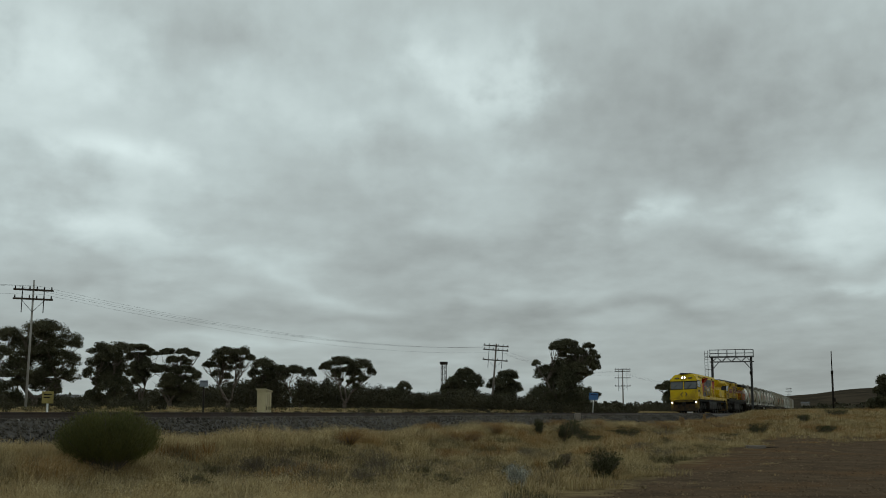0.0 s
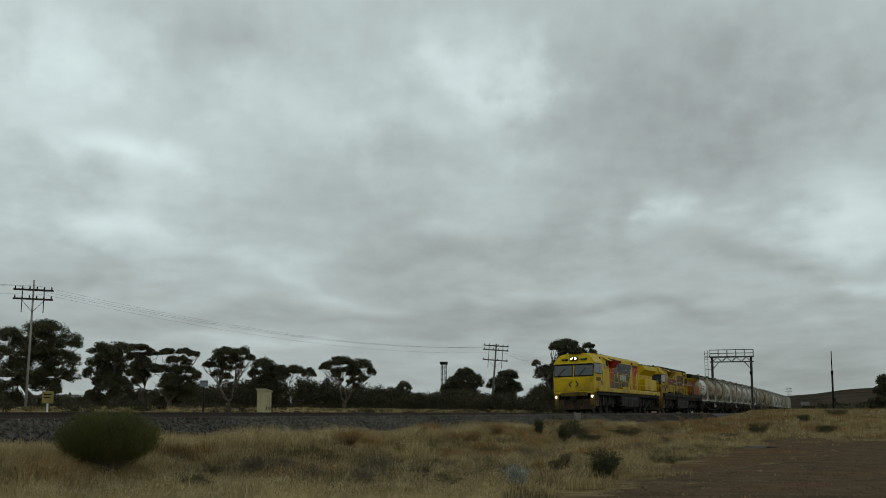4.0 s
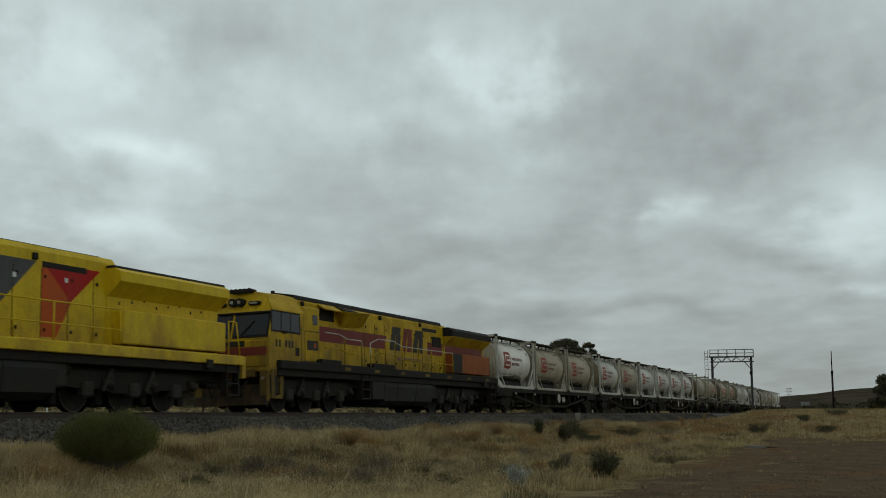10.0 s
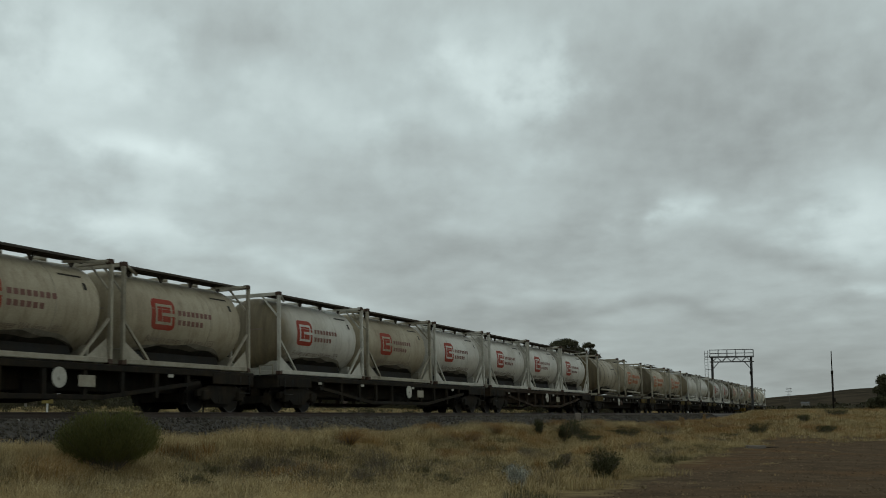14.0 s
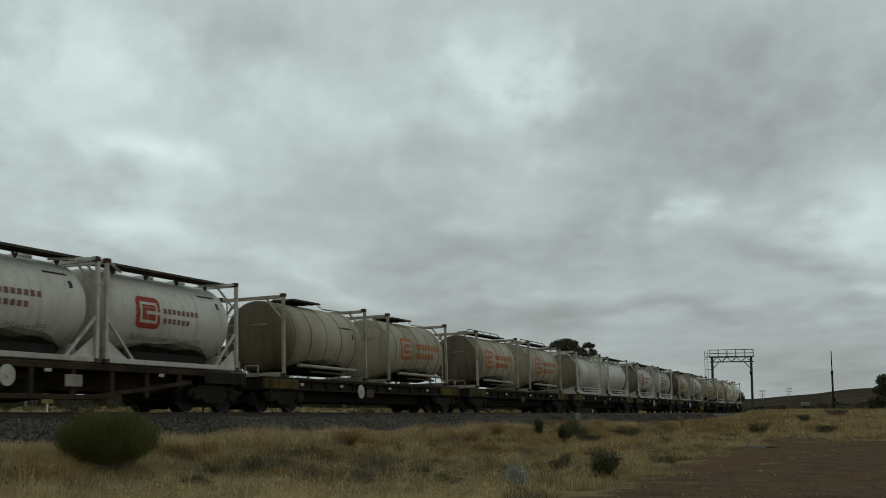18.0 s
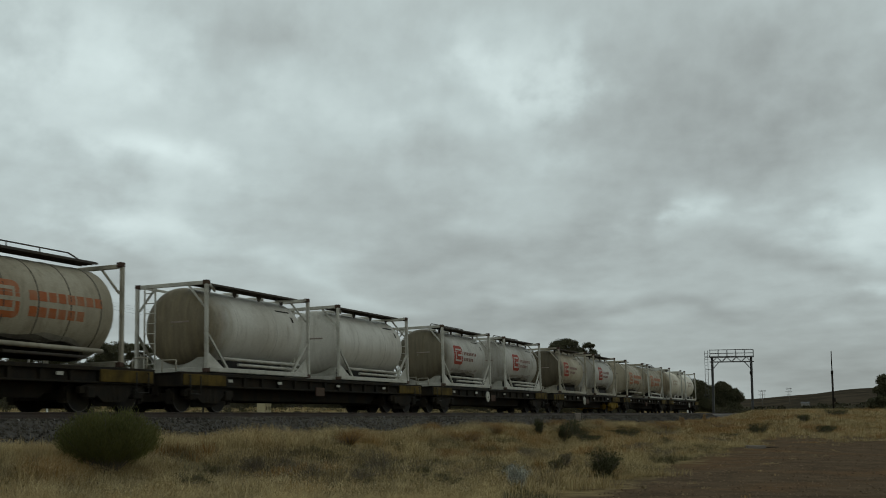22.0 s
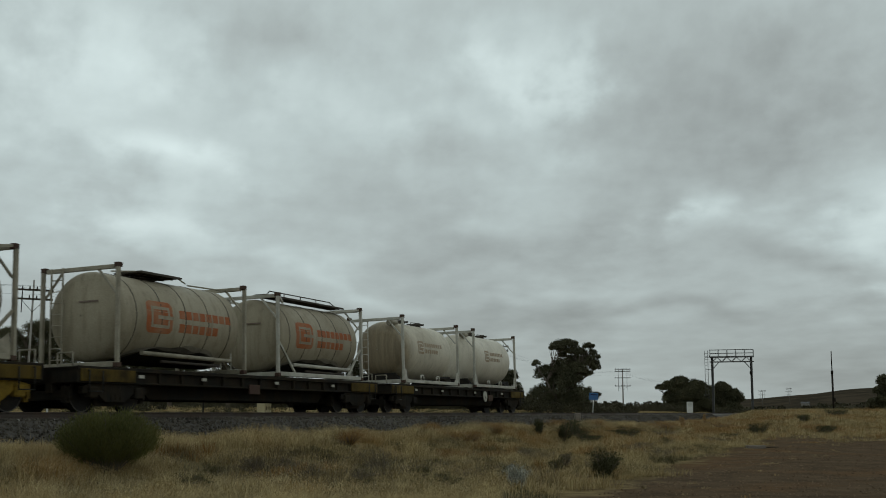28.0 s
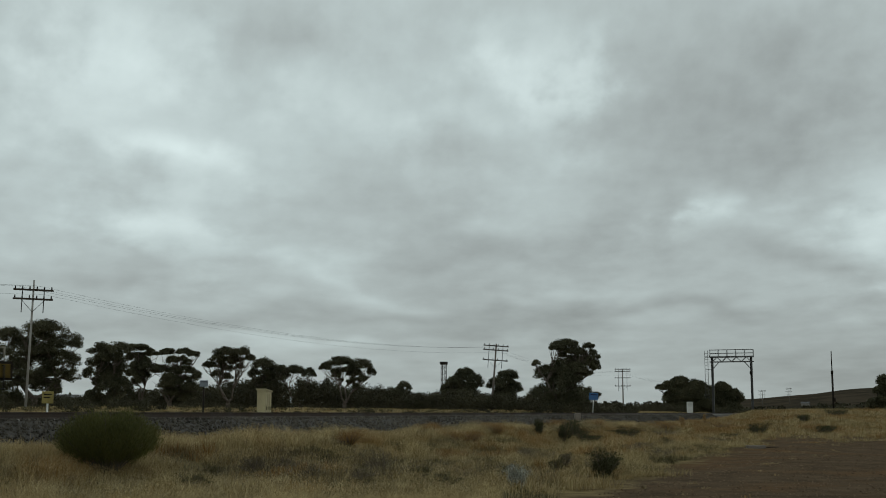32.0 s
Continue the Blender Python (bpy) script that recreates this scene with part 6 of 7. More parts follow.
def scrub_belt():
    """The dense low scrub between and behind the trees."""
    rs = np.random.RandomState(11)
    pts, stems = [], Form()
    prof_b = [-22, -17, -12, -9.2, -6.4, -3, -1.2, 0.6, 4, 7.5, 10.3, 13, 15.5, 22]
    prof_e = [1.05, 1.0, 1.55, 2.15, 2.0, 1.45, 1.15, 1.4, 1.0, 0.55, 0.55, 0.45, 0.25, 0.4]
    for i in range(430):
        b = rs.uniform(-23, 22.5)
        far = rs.uniform(118, 165) if b < 9 else rs.uniform(230, 300)
        e = np.interp(b, prof_b, prof_e) * rs.uniform(0.35, 1.0) ** 0.45
        a = radians(VIEW - b)
        x, y = far * math.cos(a), far * math.sin(a)
        z = float(ground_z(x, y))
        top = RAIL + far * math.tan(radians(e))
        h = max(0.7, top - z)
        w = rs.uniform(1.0, 2.4) * far / 140
        pts.append(clumps(rs, (x, y, z + h * 0.5), w, w, h * 0.5, int(320 + 210 * h), 18, False))
    p = np.concatenate(pts)
    p[:, 2] = np.maximum(p[:, 2], ground_z(p[:, 0], p[:, 1]))
    tagged(new("scrub", leaf_quads("scrub", p, 0.10, SCRUB_LEAF, rs, 0.6)), "dense dark low scrub behind the railway", "scrub", kind="stuff")


def far_woods():
    """Tree line on the plain and the ridge, far off."""
    rs = np.random.RandomState(5)
    pts = []
    for i in range(520):
        b = rs.uniform(-24, 24)
        far = rs.uniform(330, 900) if b < 12 else rs.uniform(330, 520)
        if b > 12 and rs.rand() < 0.5:
            continue
        a = radians(VIEW - b)
        x, y = far * math.cos(a), far * math.sin(a)
        z = float(ground_z(x, y))
        h = rs.uniform(1.5, 4.5) * (0.5 if b > 13 else 1)
        pts.append(clumps(rs, (x, y, z + h * 0.4), rs.uniform(2, 6), rs.uniform(2, 6), h * 0.6, 70, 7, False))
    tagged(new("far_woods", leaf_quads("far_woods", np.concatenate(pts), 0.7, SCRUB_LEAF, rs, 0.7)), "distant dark bushes on the plain", "woods", kind="stuff")


def blades(name, roots, n, height, spread_, width, mat, label, rs, category="grass", base_r=0.10):
    """Tufts of bent grass blades, joined: roots (k, 3)."""
    k = len(roots)
    base = np.repeat(roots, n, 0)
    hs = np.repeat(height * rs.uniform(0.55, 1.25, k), n) * rs.uniform(0.55, 1.1, k * n)
    ang = rs.uniform(0, 2 * math.pi, k * n)
    lean = np.abs(rs.normal(0, 0.48, k * n)) * spread_
    d = np.stack([np.cos(ang), np.sin(ang), np.zeros(k * n)], 1)
    base = base + d * (rs.uniform(0, 1, (k * n, 1)) ** 0.7 * base_r * spread_)
    sd = np.stack([-np.sin(ang + rs.normal(0, 0.8, k * n)), np.cos(ang), np.zeros(k * n)], 1) * (width / 2)
    up = np.array([0, 0, 1.0])[None]
    h = hs[:, None]
    m = base + d * (lean[:, None] * h * 0.32) + up * h * 0.6
    t = base + d * (lean[:, None] * h * 1.05) + up * h * np.maximum(0.35, 1 - 0.32 * lean[:, None])
    v = np.stack([base - sd, base + sd, m + sd * 0.75, m - sd * 0.75, t], 1).reshape(-1, 3)
    i = 5 * np.arange(k * n)[:, None]
    f = np.concatenate([i + np.array([[0, 1, 2]]), i + np.array([[0, 2, 3]]), i + np.array([[3, 2, 4]])], 0)
    return tagged(new(name, raw_mesh(name, v, f, mat)), label, category, kind="stuff")


def grassland():
    rs = np.random.RandomState(21)

    def roots(k, x0, x1, y0, y1, power=1.0, patch=0.0, seed=0.0):
        x = x0 + (x1 - x0) * rs.rand(k) ** power
        y = rs.uniform(y0, y1, k) + BEND * x ** 2
        lim = np.tan(radians(VIEW + 22.0)) * x + 1.5
        keep = y < lim
        edge = 4.7 + 0.045 * x + 0.35 * np.sin(x * 0.45 + seed) + 0.25 * np.sin(x * 1.7) + rs.normal(0, 0.2, k)
        keep &= (y > edge) | (x > 63 + 1.0 * y + 4.0 * np.sin(y * 1.3 + 0.2 * x) + rs.normal(0, 6.0, k))
        if patch:
            n = np.sin(x * 0.5 + 2 * np.sin(y * 0.6 + seed)) * np.cos(y * 0.8 + 1.3 * np.sin(x * 0.33))
            keep &= n > patch
        x, y = x[keep], y[keep]
        return np.stack([x, y, ground_z(x, y) - 0.02], 1)
    def swell(p, a=0.55, b=0.75):
        """Uneven growth: taller and lower stretches."""
        x, y = p[:, 0], p[:, 1]
        n = np.sin(x * 0.8 + 2.1 * np.sin(y * 0.55 + 1)) * np.cos(y * 0.9 + 1.7 * np.sin(x * 0.42)) * 0.5 + 0.5
        return a + b * n
    def tussocks(p, per, radius):
        """Gathers tufts into rounded tussocks, tallest in the middle: the places and how tall each tuft stands."""
        off = rs.normal(0, radius, (len(p) * per, 2))
        big = np.repeat(rs.uniform(0.45, 1.15, len(p)), per)
        q = np.repeat(p, per, 0)
        q[:, :2] += off * big[:, None]
        q[:, 2] = ground_z(q[:, 0], q[:, 1]) - 0.02
        return q, big * (0.35 + 0.75 * np.exp(-(off ** 2).sum(1) / (2 * radius ** 2)))
    near = roots(1150, 11, 48, 4.0, 16.3)
    near = near[rs.rand(len(near)) < swell(near, 0.45, 0.75)]

    def hollow(p):
        """The weedy stretch between the bush and the dirt track."""
        return np.exp(-((p[:, 0] - 21.2) / 5.2) ** 2 - ((p[:, 1] - 11.0) / 2.5) ** 2)
    near = near[rs.rand(len(near)) > 0.6 * hollow(near)]
    near, tall = tussocks(near, 5, 0.20)
    def heads(p, n, size, high):
        """Feathery seed heads over the tufts."""
        q = np.repeat(p, n, 0)
        k = len(q)
        h = high * np.repeat(swell(p), n)
        off = rs.normal(0, 1, (k, 3)) * np.array([0.13, 0.13, 0.0])
        q = q + off
        q[:, 2] += h * (0.45 + 0.55 * rs.rand(k)) * np.exp(-8 * (off[:, 0] ** 2 + off[:, 1] ** 2))
        tagged(new("grass_heads", leaf_quads("grass_heads", q, size, GRASS, rs, 0.22, 0.3)), "feathery dry seed heads over the grass tufts", "grass", kind="stuff")
    heads(near, 22, 0.020, 0.32)
    blades("dry_grass", near, 36, 0.42 * tall * swell(near, 0.55, 0.7), 2.4, 0.0075, GRASS, "dry straw-coloured grass tufts beside the railway", rs, base_r=0.15)
    front = roots(1500, 11, 19, 5.5, 16.0, 1.0, -0.2, 1.0)
    front = front[rs.rand(len(front)) > 0.7 * hollow(front)]
    heads(front, 40, 0.017, 0.36)
    blades("dry_grass", front, 44, 0.30 * swell(front, 0.5, 0.8), 2.2, 0.006, PALE_GRASS, "pale bleached grass tufts", rs, base_r=0.15)
    pale = np.stack([rs.normal(15.4, 2.0, 170), rs.normal(13.2, 1.4, 170), np.zeros(170)], 1)
    way, off = np.degrees(np.arctan2(pale[:, 1], pale[:, 0])), np.hypot(pale[:, 0], pale[:, 1])
    pale, tall = tussocks(pale[(off > 15.5) & ((np.abs(way - 38.1) > 2.0) | (off > 22.5))], 5, 0.18)
    heads(pale, 26, 0.018, 0.34)
    blades("dry_grass", pale, 40, 0.46 * tall, 2.3, 0.0065, PALE_GRASS, "tall pale grass tussocks round the bush", rs, base_r=0.15)
    thatch = roots(6000, 11, 48, 4.0, 16.3)
    blades("low_dry_grass", thatch, 14, 0.15, 2.4, 0.009, GRASS, "low dry grass between the tufts", rs, base_r=0.22)
    dull = roots(5600, 13, 34, 6.5, 14.8)
    dull = dull[rs.rand(len(dull)) < 0.9 * hollow(dull)]
    blades("dead_weeds", dull, 46, 0.20 * swell(dull, 0.5, 0.9), 2.6, 0.007, DEAD_TWIG, "grey-brown dead weeds among the grass", rs, "weeds", 0.18)
    edge_tufts = np.stack([rs.uniform(16, 60, 60), rs.uniform(2.5, 6.0, 60), np.zeros(60)], 1)
    edge_tufts[:, 2] = ground_z(edge_tufts[:, 0], edge_tufts[:, 1]) - 0.02
    blades("stray_grass", edge_tufts, 16, 0.09, 1.3, 0.010, GRASS, "stray dry tufts on the edge of the dirt track", rs)
    mid, tall = tussocks(roots(2100, 45, 130, 1.0, 16.3, 1.2), 6, 0.42)
    part_rust = np.sin(mid[:, 0] * 0.31 + 1.5 * np.sin(mid[:, 1] * 0.5)) * np.cos(mid[:, 1] * 0.6) + rs.normal(0, 0.3, len(mid)) > 0.42
    blades("rusty_grass", mid[part_rust], 22, 0.38 * tall[part_rust], 2.8, 0.016, RUST_GRASS, "rust-brown dry grass on the rise", rs, base_r=0.2)
    mid, tall = mid[~part_rust], tall[~part_rust]
    low = roots(5000, 45, 130, 1.0, 16.3, 1.2)
    blades("low_dry_grass", low, 14, 0.16, 2.6, 0.018, GRASS, "low dry grass between the tussocks", rs, base_r=0.3)
    toe = roots(4200, 12, 70, 14.6, 16.4)
    heads(toe, 12, 0.024, 0.45)
    blades("dry_grass", toe, 24, 0.40 * swell(toe, 0.6, 0.6), 1.8, 0.010, PALE_GRASS, "tall dry grass along the foot of the ballast", rs)
    blades("dry_grass", mid, 22, 0.38 * tall, 2.8, 0.016, GRASS, "dry straw-coloured grass beside the dirt track", rs, base_r=0.2)
    rust = roots(2600, 20, 100, 8.0, 16.0, 1.0, 0.35, 2.0)
    blades("rusty_grass", rust, 34, 0.36, 2.0, 0.011, RUST_GRASS, "rust-brown dead grass patches", rs)
    green = roots(3000, 13, 60, 5.0, 14.0, 1.0, 0.3, 5.0)
    blades("low_weeds", green, 34, 0.24, 2.2, 0.010, GREEN_WEED, "low grey-green weeds among dry grass", rs, "weeds")
    x = rs.uniform(60, 330, 6000)
    y = BEND * x ** 2 + np.where(rs.rand(6000) < 0.5, rs.uniform(25.5, 60, 6000), rs.uniform(-14, 14, 6000))
    p = np.stack([x, y, ground_z(x, y) - 0.02], 1)
    blades("far_grass", p, 12, 0.28, 2.6, 0.05, GRASS, "sparse dry grass farther off", rs)
    x = rs.uniform(20, 110, 5200)
    y = rs.uniform(24.5, 62, 5200)
    p = np.stack([x, y, ground_z(x, y) - 0.02], 1)
    blades("far_side_grass", p[:3400], 18, 0.14, 2.2, 0.035, GRASS, "dry grass beyond the railway", rs)
    blades("far_side_weeds", p[3400:], 24, 0.20, 2.2, 0.04, GREEN_WEED, "olive weeds beyond the railway", rs, "weeds")
    pts = []
    for i in range(120):
        x, y = rs.uniform(28, 120), rs.uniform(30, 75)
        w = rs.uniform(0.3, 1.1)
        pts.append(clumps(rs, (x, y, float(ground_z(x, y)) + w * 0.3), w, w, w * 0.5, 420, 9, False))
    tagged(new("low_saltbushes", leaf_quads("low_saltbushes", np.concatenate(pts), 0.05, SCRUB_LEAF, rs, 0.6)), "low dark bushes on the far side of the line", "scrub", kind="stuff")
    # loose stones on the dirt
    k = 9500
    x = 14 + 50 * rs.rand(k) ** 1.5
    y = rs.uniform(-9, 5.0, k)
    pts = np.stack([x, y, ground_z(x, y) + 0.004], 1)
    scatter_stones("gravel", pts, 0.021, GRAVEL, "loose reddish gravel on the dirt track", "gravel")


def bush(name, x, y, w, h, leaves, size, mat, label, category="bush", group="", slim=0.3, upright=0.5, lobes=7):
    """An uneven low shrub: several leaning lobes of twigs and leaves."""
    rs = np.random.RandomState(int(x * 100 + y * 7) % 9973)
    z = float(ground_z(x, y))
    t = tagged(new(name), label, category, group)
    t.location = (x, y, z)
    wood, pts = Form(), []
    for i in range(lobes):
        a = rs.uniform(0, 2 * math.pi)
        q = rs.uniform(0.0, 0.34) * w
        hi = h * rs.uniform(0.5, 1.0)
        c = np.array([q * math.cos(a), q * math.sin(a), 0.0])
        lr = w * rs.uniform(0.14, 0.26)
        n = leaves // lobes
        u = rs.rand(n, 1) ** 0.6
        d = rs.normal(0, 1, (n, 3)) * np.array([lr * 0.55, lr * 0.55, 0.05 * hi])
        pts.append(c * (0.4 + 0.8 * u) + d * (0.35 + 0.75 * u) + np.array([0, 0, 1.0]) * u * hi)
        for j in range(6):
            e = c * 1.2 + rs.normal(0, lr * 0.5, 3)
            wood.tube((0.03 * math.cos(a + j), 0.03 * math.sin(a + j), -0.03), (e[0], e[1], hi * rs.uniform(0.6, 1.02)), 0.010, 4, 0.003)
    part("stem", wood, BARK, t)
    p = np.concatenate(pts)
    p[:, 2] = np.maximum(p[:, 2], 0.02)
    part("foliage", leaf_quads("foliage", p, size, mat, rs, slim, upright), None, t)
    return t


def broom_bush(x, y, w, h):
    """A vase-shaped bush: bare stems fan out from one foot and end in fine upright needles."""
    rs = np.random.RandomState(77)
    t = tagged(new("round_bush"), "dense rounded dark green bush in dry grass", "bush")
    t.location = (x, y, float(ground_z(x, y)))
    wood, pts, ways = Form(), [], []
    for i in range(520):
        a = rs.uniform(0, 2 * math.pi)
        tilt = math.sqrt(rs.rand()) * 1.17
        reach = rs.uniform(0.74, 1.0)
        tip = Vector((w / 2 * math.sin(tilt) ** 0.8 * math.cos(a), w / 2 * math.sin(tilt) ** 0.8 * math.sin(a), h * (0.22 + 0.78 * math.cos(tilt) ** 0.9))) * reach
        knee = tip * 0.5 + Vector((0, 0, -0.04 * h)) + Vector(rs.normal(0, 0.02, 3))
        if i % 3 == 0:
            wood.tube((0.06 * math.cos(a), 0.06 * math.sin(a), -0.04), knee, 0.011, 4, 0.008).tube(knee, tip, 0.008, 4, 0.003)
        n = 170
        u = rs.uniform(0.50, 1.06, (n, 1)) ** 0.7
        k, e = np.array(knee), np.array(tip)
        line = np.where(u < 0.5, k * (u / 0.5), k + (e - k) * ((u - 0.5) / 0.5))
        pts.append(line + rs.normal(0, 1, (n, 3)) * (0.018 + 0.040 * u))
        d = (e - k) / np.linalg.norm(e - k) + np.array([0, 0, 0.5])
        ways.append(np.repeat(d[None], n, 0) + rs.normal(0, 0.35, (n, 3)))
    part("stem", wood, BARK, t)
    p, d = np.concatenate(pts), np.concatenate(ways)
    d /= np.linalg.norm(d, axis=1, keepdims=True)
    b = np.cross(d, rs.normal(0, 1, d.shape))
    b /= np.linalg.norm(b, axis=1, keepdims=True)
    ln = rs.uniform(0.022, 0.05, (len(p), 1))
    v = np.stack([p - d * ln, p + b * 0.0045, p + d * ln, p - b * 0.0045], 1).reshape(-1, 3)
    part("foliage", raw_mesh("foliage", v, np.arange(len(v)).reshape(-1, 4), BUSH_LEAF), None, t)


scrub_belt()
far_woods()
grassland()
broom_bush(17.2, 13.5, 1.96, 1.13)
for x, y, w, h in ((23.7, 6.1, 0.95, 0.58), (48.3, 13.6, 1.9, 0.95), (46.0, 12.5, 1.5, 0.7), (45.2, 13.2, 0.8, 0.8), (66.3, 8.3, 1.9, 0.7), (68.0, 4.9, 1.5, 0.5), (84.8, 7.4, 1.4, 0.6), (96.1, 6.0, 2.2, 0.7), (55.4, 13.1, 1.9, 0.6), (45.7, 14.4, 0.6, 0.7)):
    bush("low_shrub", x, y, w, h, 5200, 0.022, SHRUB_LEAF, "low dark olive shrub among dry grass", "shrub", "low shrubs in the grass", 0.45, 0.3, 9)
for x, y, w, h in ((21.7, 12.4, 1.3, 0.40), (19.3, 10.5, 0.9, 0.34), (19.0, 9.3, 0.8, 0.30), (21.0, 12.7, 0.9, 0.36), (26.4, 12.5, 1.2, 0.42), (26.3, 7.7, 0.5, 0.48), (34.4, 7.2, 1.5, 0.38), (51.4, 8.5, 2.2, 0.45), (62.1, 12.5, 1.8, 0.5), (29.5, 9.2, 1.1, 0.4), (23.0, 10.8, 1.2, 0.36), (33.6, 11.0, 1.4, 0.4), (38.5, 8.7, 1.2, 0.4)):
    bush("dead_shrub", x, y, w, h, 3600, 0.018, DEAD_TWIG, "low grey-brown twiggy dead shrub in dry grass", "shrub", "dead shrubs in the grass", 0.16, 0.4, 9)
for x, y, w, h in ((19.1, 12.5, 0.7, 0.34), (16.8, 11.4, 0.8, 0.36), (18.3, 8.8, 0.6, 0.26), (20.8, 9.0, 0.7, 0.28), (25.8, 9.4, 0.9, 0.32), (19.1, 7.7, 0.6, 0.28), (25.4, 7.6, 0.8, 0.34), (17.5, 11.8, 0.5, 0.28), (21.6, 7.4, 0.6, 0.3), (43.3, 8.7, 1.0, 0.4), (58.9, 8.8, 1.4, 0.45), (68.4, 8.8, 1.2, 0.4)):
    bush("olive_weed", x, y, w, h, 1900, 0.018, GREEN_WEED, "low olive weed clump in dry grass", "weed", "olive weed clumps in the grass", 0.35, 0.5, 6)
for x, y, w, h in ((36.2, 13.9, 1.5, 0.50), (52.0, 15.4, 1.8, 0.55), (58.7, 13.7, 2.4, 0.55), (57.7, 15.2, 1.4, 0.5), (72.7, 11.0, 2.4, 0.6), (29.8, 11.8, 1.0, 0.42), (37.1, 15.6, 1.3, 0.5), (69.0, 13.9, 2.0, 0.6), (41.4, 14.7, 1.3, 0.5), (28.6, 14.4, 1.0, 0.45)):
    bush("rusty_tussock", x, y, w, h, 5200, 0.034, RUST_GRASS, "rounded tussock of rust-brown dead grass", "grass tussock", "rusty tussocks in the grass", 0.09, 0.5, 11)
for x, y in ((73.9, 13.8), (80.8, 13.6)):
    bush("brown_weed", x, y, 0.55, 0.75, 900, 0.03, RUST_GRASS, "upright dark rust-brown dead weed", "weed", "dead weeds", 0.3, 0.5, 3)
for x, y, w, h in ((19.1, 6.4, 0.62, 0.46), (19.7, 6.7, 0.35, 0.30)):
    bush("saltbush", x, y, w, h, 3200, 0.014, SALT_LEAF, "pale silvery saltbush among dry grass", "shrub", "saltbushes", 0.5, 0.2, 9)


# ---- railway furniture ----
def telegraph_pole(x, y, height, lean_side, arms, mat, label, arm_len=2.9, stays=True, slender=False):
    """arms: drops of the crossarms from the top. The arms lie across the line."""
    z = float(ground_z(x, y))
    t = thing("telegraph_pole", label, "telegraph pole", "telegraph poles along the railway", m=Matrix.Translation((x, y, z)) @ pose(0, 0, 0, 0, 0, math.degrees(math.atan2(y, x)) - 90) @ pose(0, 0, 0, 0, lean_side, 0))
    slim = 0.62 if slender else 1.0
    part("pole", Form().tube((0, 0, -0.3), (0, 0, height), 0.14 * slim, 10, 0.09 * slim), mat, t)
    for d in arms:
        a = part("crossarm", Form().box(-arm_len / 2, arm_len / 2, -0.12, -0.02, height - d - 0.06, height - d + 0.06, 0.01), DARK_TIMBER, t)
        for i in range(6):
            u = -arm_len / 2 + 0.12 + i * (arm_len - 0.24) / 5
            part("insulator", Form().tube((u, -0.07, height - d + 0.05), (u, -0.07, height - d + 0.24), 0.05, 8, 0.035), DARK_STEEL, a)
    d0, d1 = arms[0], arms[-1]
    for sg in (-1, 1):
        part("arm_strut", Form().bar((sg * arm_len * 0.30, -0.05, height - d1 - 0.02), (0, -0.05, height - d1 - 0.85), 0.05, 0.03), DARK_STEEL, t)
        if stays:
            part("stay_rod", Form().tube((sg * arm_len * 0.27, -0.08, height - d0), (sg * arm_len * 0.27, -0.08, height - d1 - 0.9), 0.03, 6), DARK_STEEL, t)
    return t


POLES = [(0.0, 50.5, 8.6, 0), (59.9, 53.6, 8.35, 1.0), (130.3, 46.9, 8.0, 4.5), (219.5, 52.3, 8.2, 0), (304.5, 54.8, 8.6, 0), (400.0, 64.0, 8.5, 0), (498.0, 60.0, 8.0, 0), (585.5, 58.0, 8.0, 0)]
for i, (x, y, h, lean_by) in enumerate(POLES):
    telegraph_pole(x, y, h, lean_by, (0.65, 1.25) if i == 1 else ((0.25, 0.75, 1.95) if i == 2 else (0.1, 0.5, 1.75, 3.3)), PALE_TIMBER if i == 1 else TIMBER, "pale leaning timber telegraph pole with two crossarms" if i == 1 else "weathered timber telegraph pole with several crossarms", 2.5 if i == 1 else 3.0, True, i == 1)


def wires():
    for side, drop in ((-1.1, 0.55), (-0.5, 0.55), (0.5, 0.6), (1.1, 1.2)):
        f = Form()
        for (x0, y0, h0, _), (x1, y1, h1, _) in zip(POLES[:5], POLES[1:5]):
            z0, z1 = float(ground_z(x0, y0)) + h0 - drop + 0.2, float(ground_z(x1, y1)) + h1 - drop + 0.2
            pts = []
            for i in range(13):
                u = i / 12
                pts.append((x0 + (x1 - x0) * u, y0 + (y1 - y0) * u - side, z0 + (z1 - z0) * u - 1.3 * 4 * u * (1 - u)))
            f.path(pts, 0.0048, 4)
        tagged(new("overhead_wire", f.mesh("overhead_wire", DARK_STEEL)), "thin sagging wire between telegraph poles", "wire", "telegraph wires")


wires()


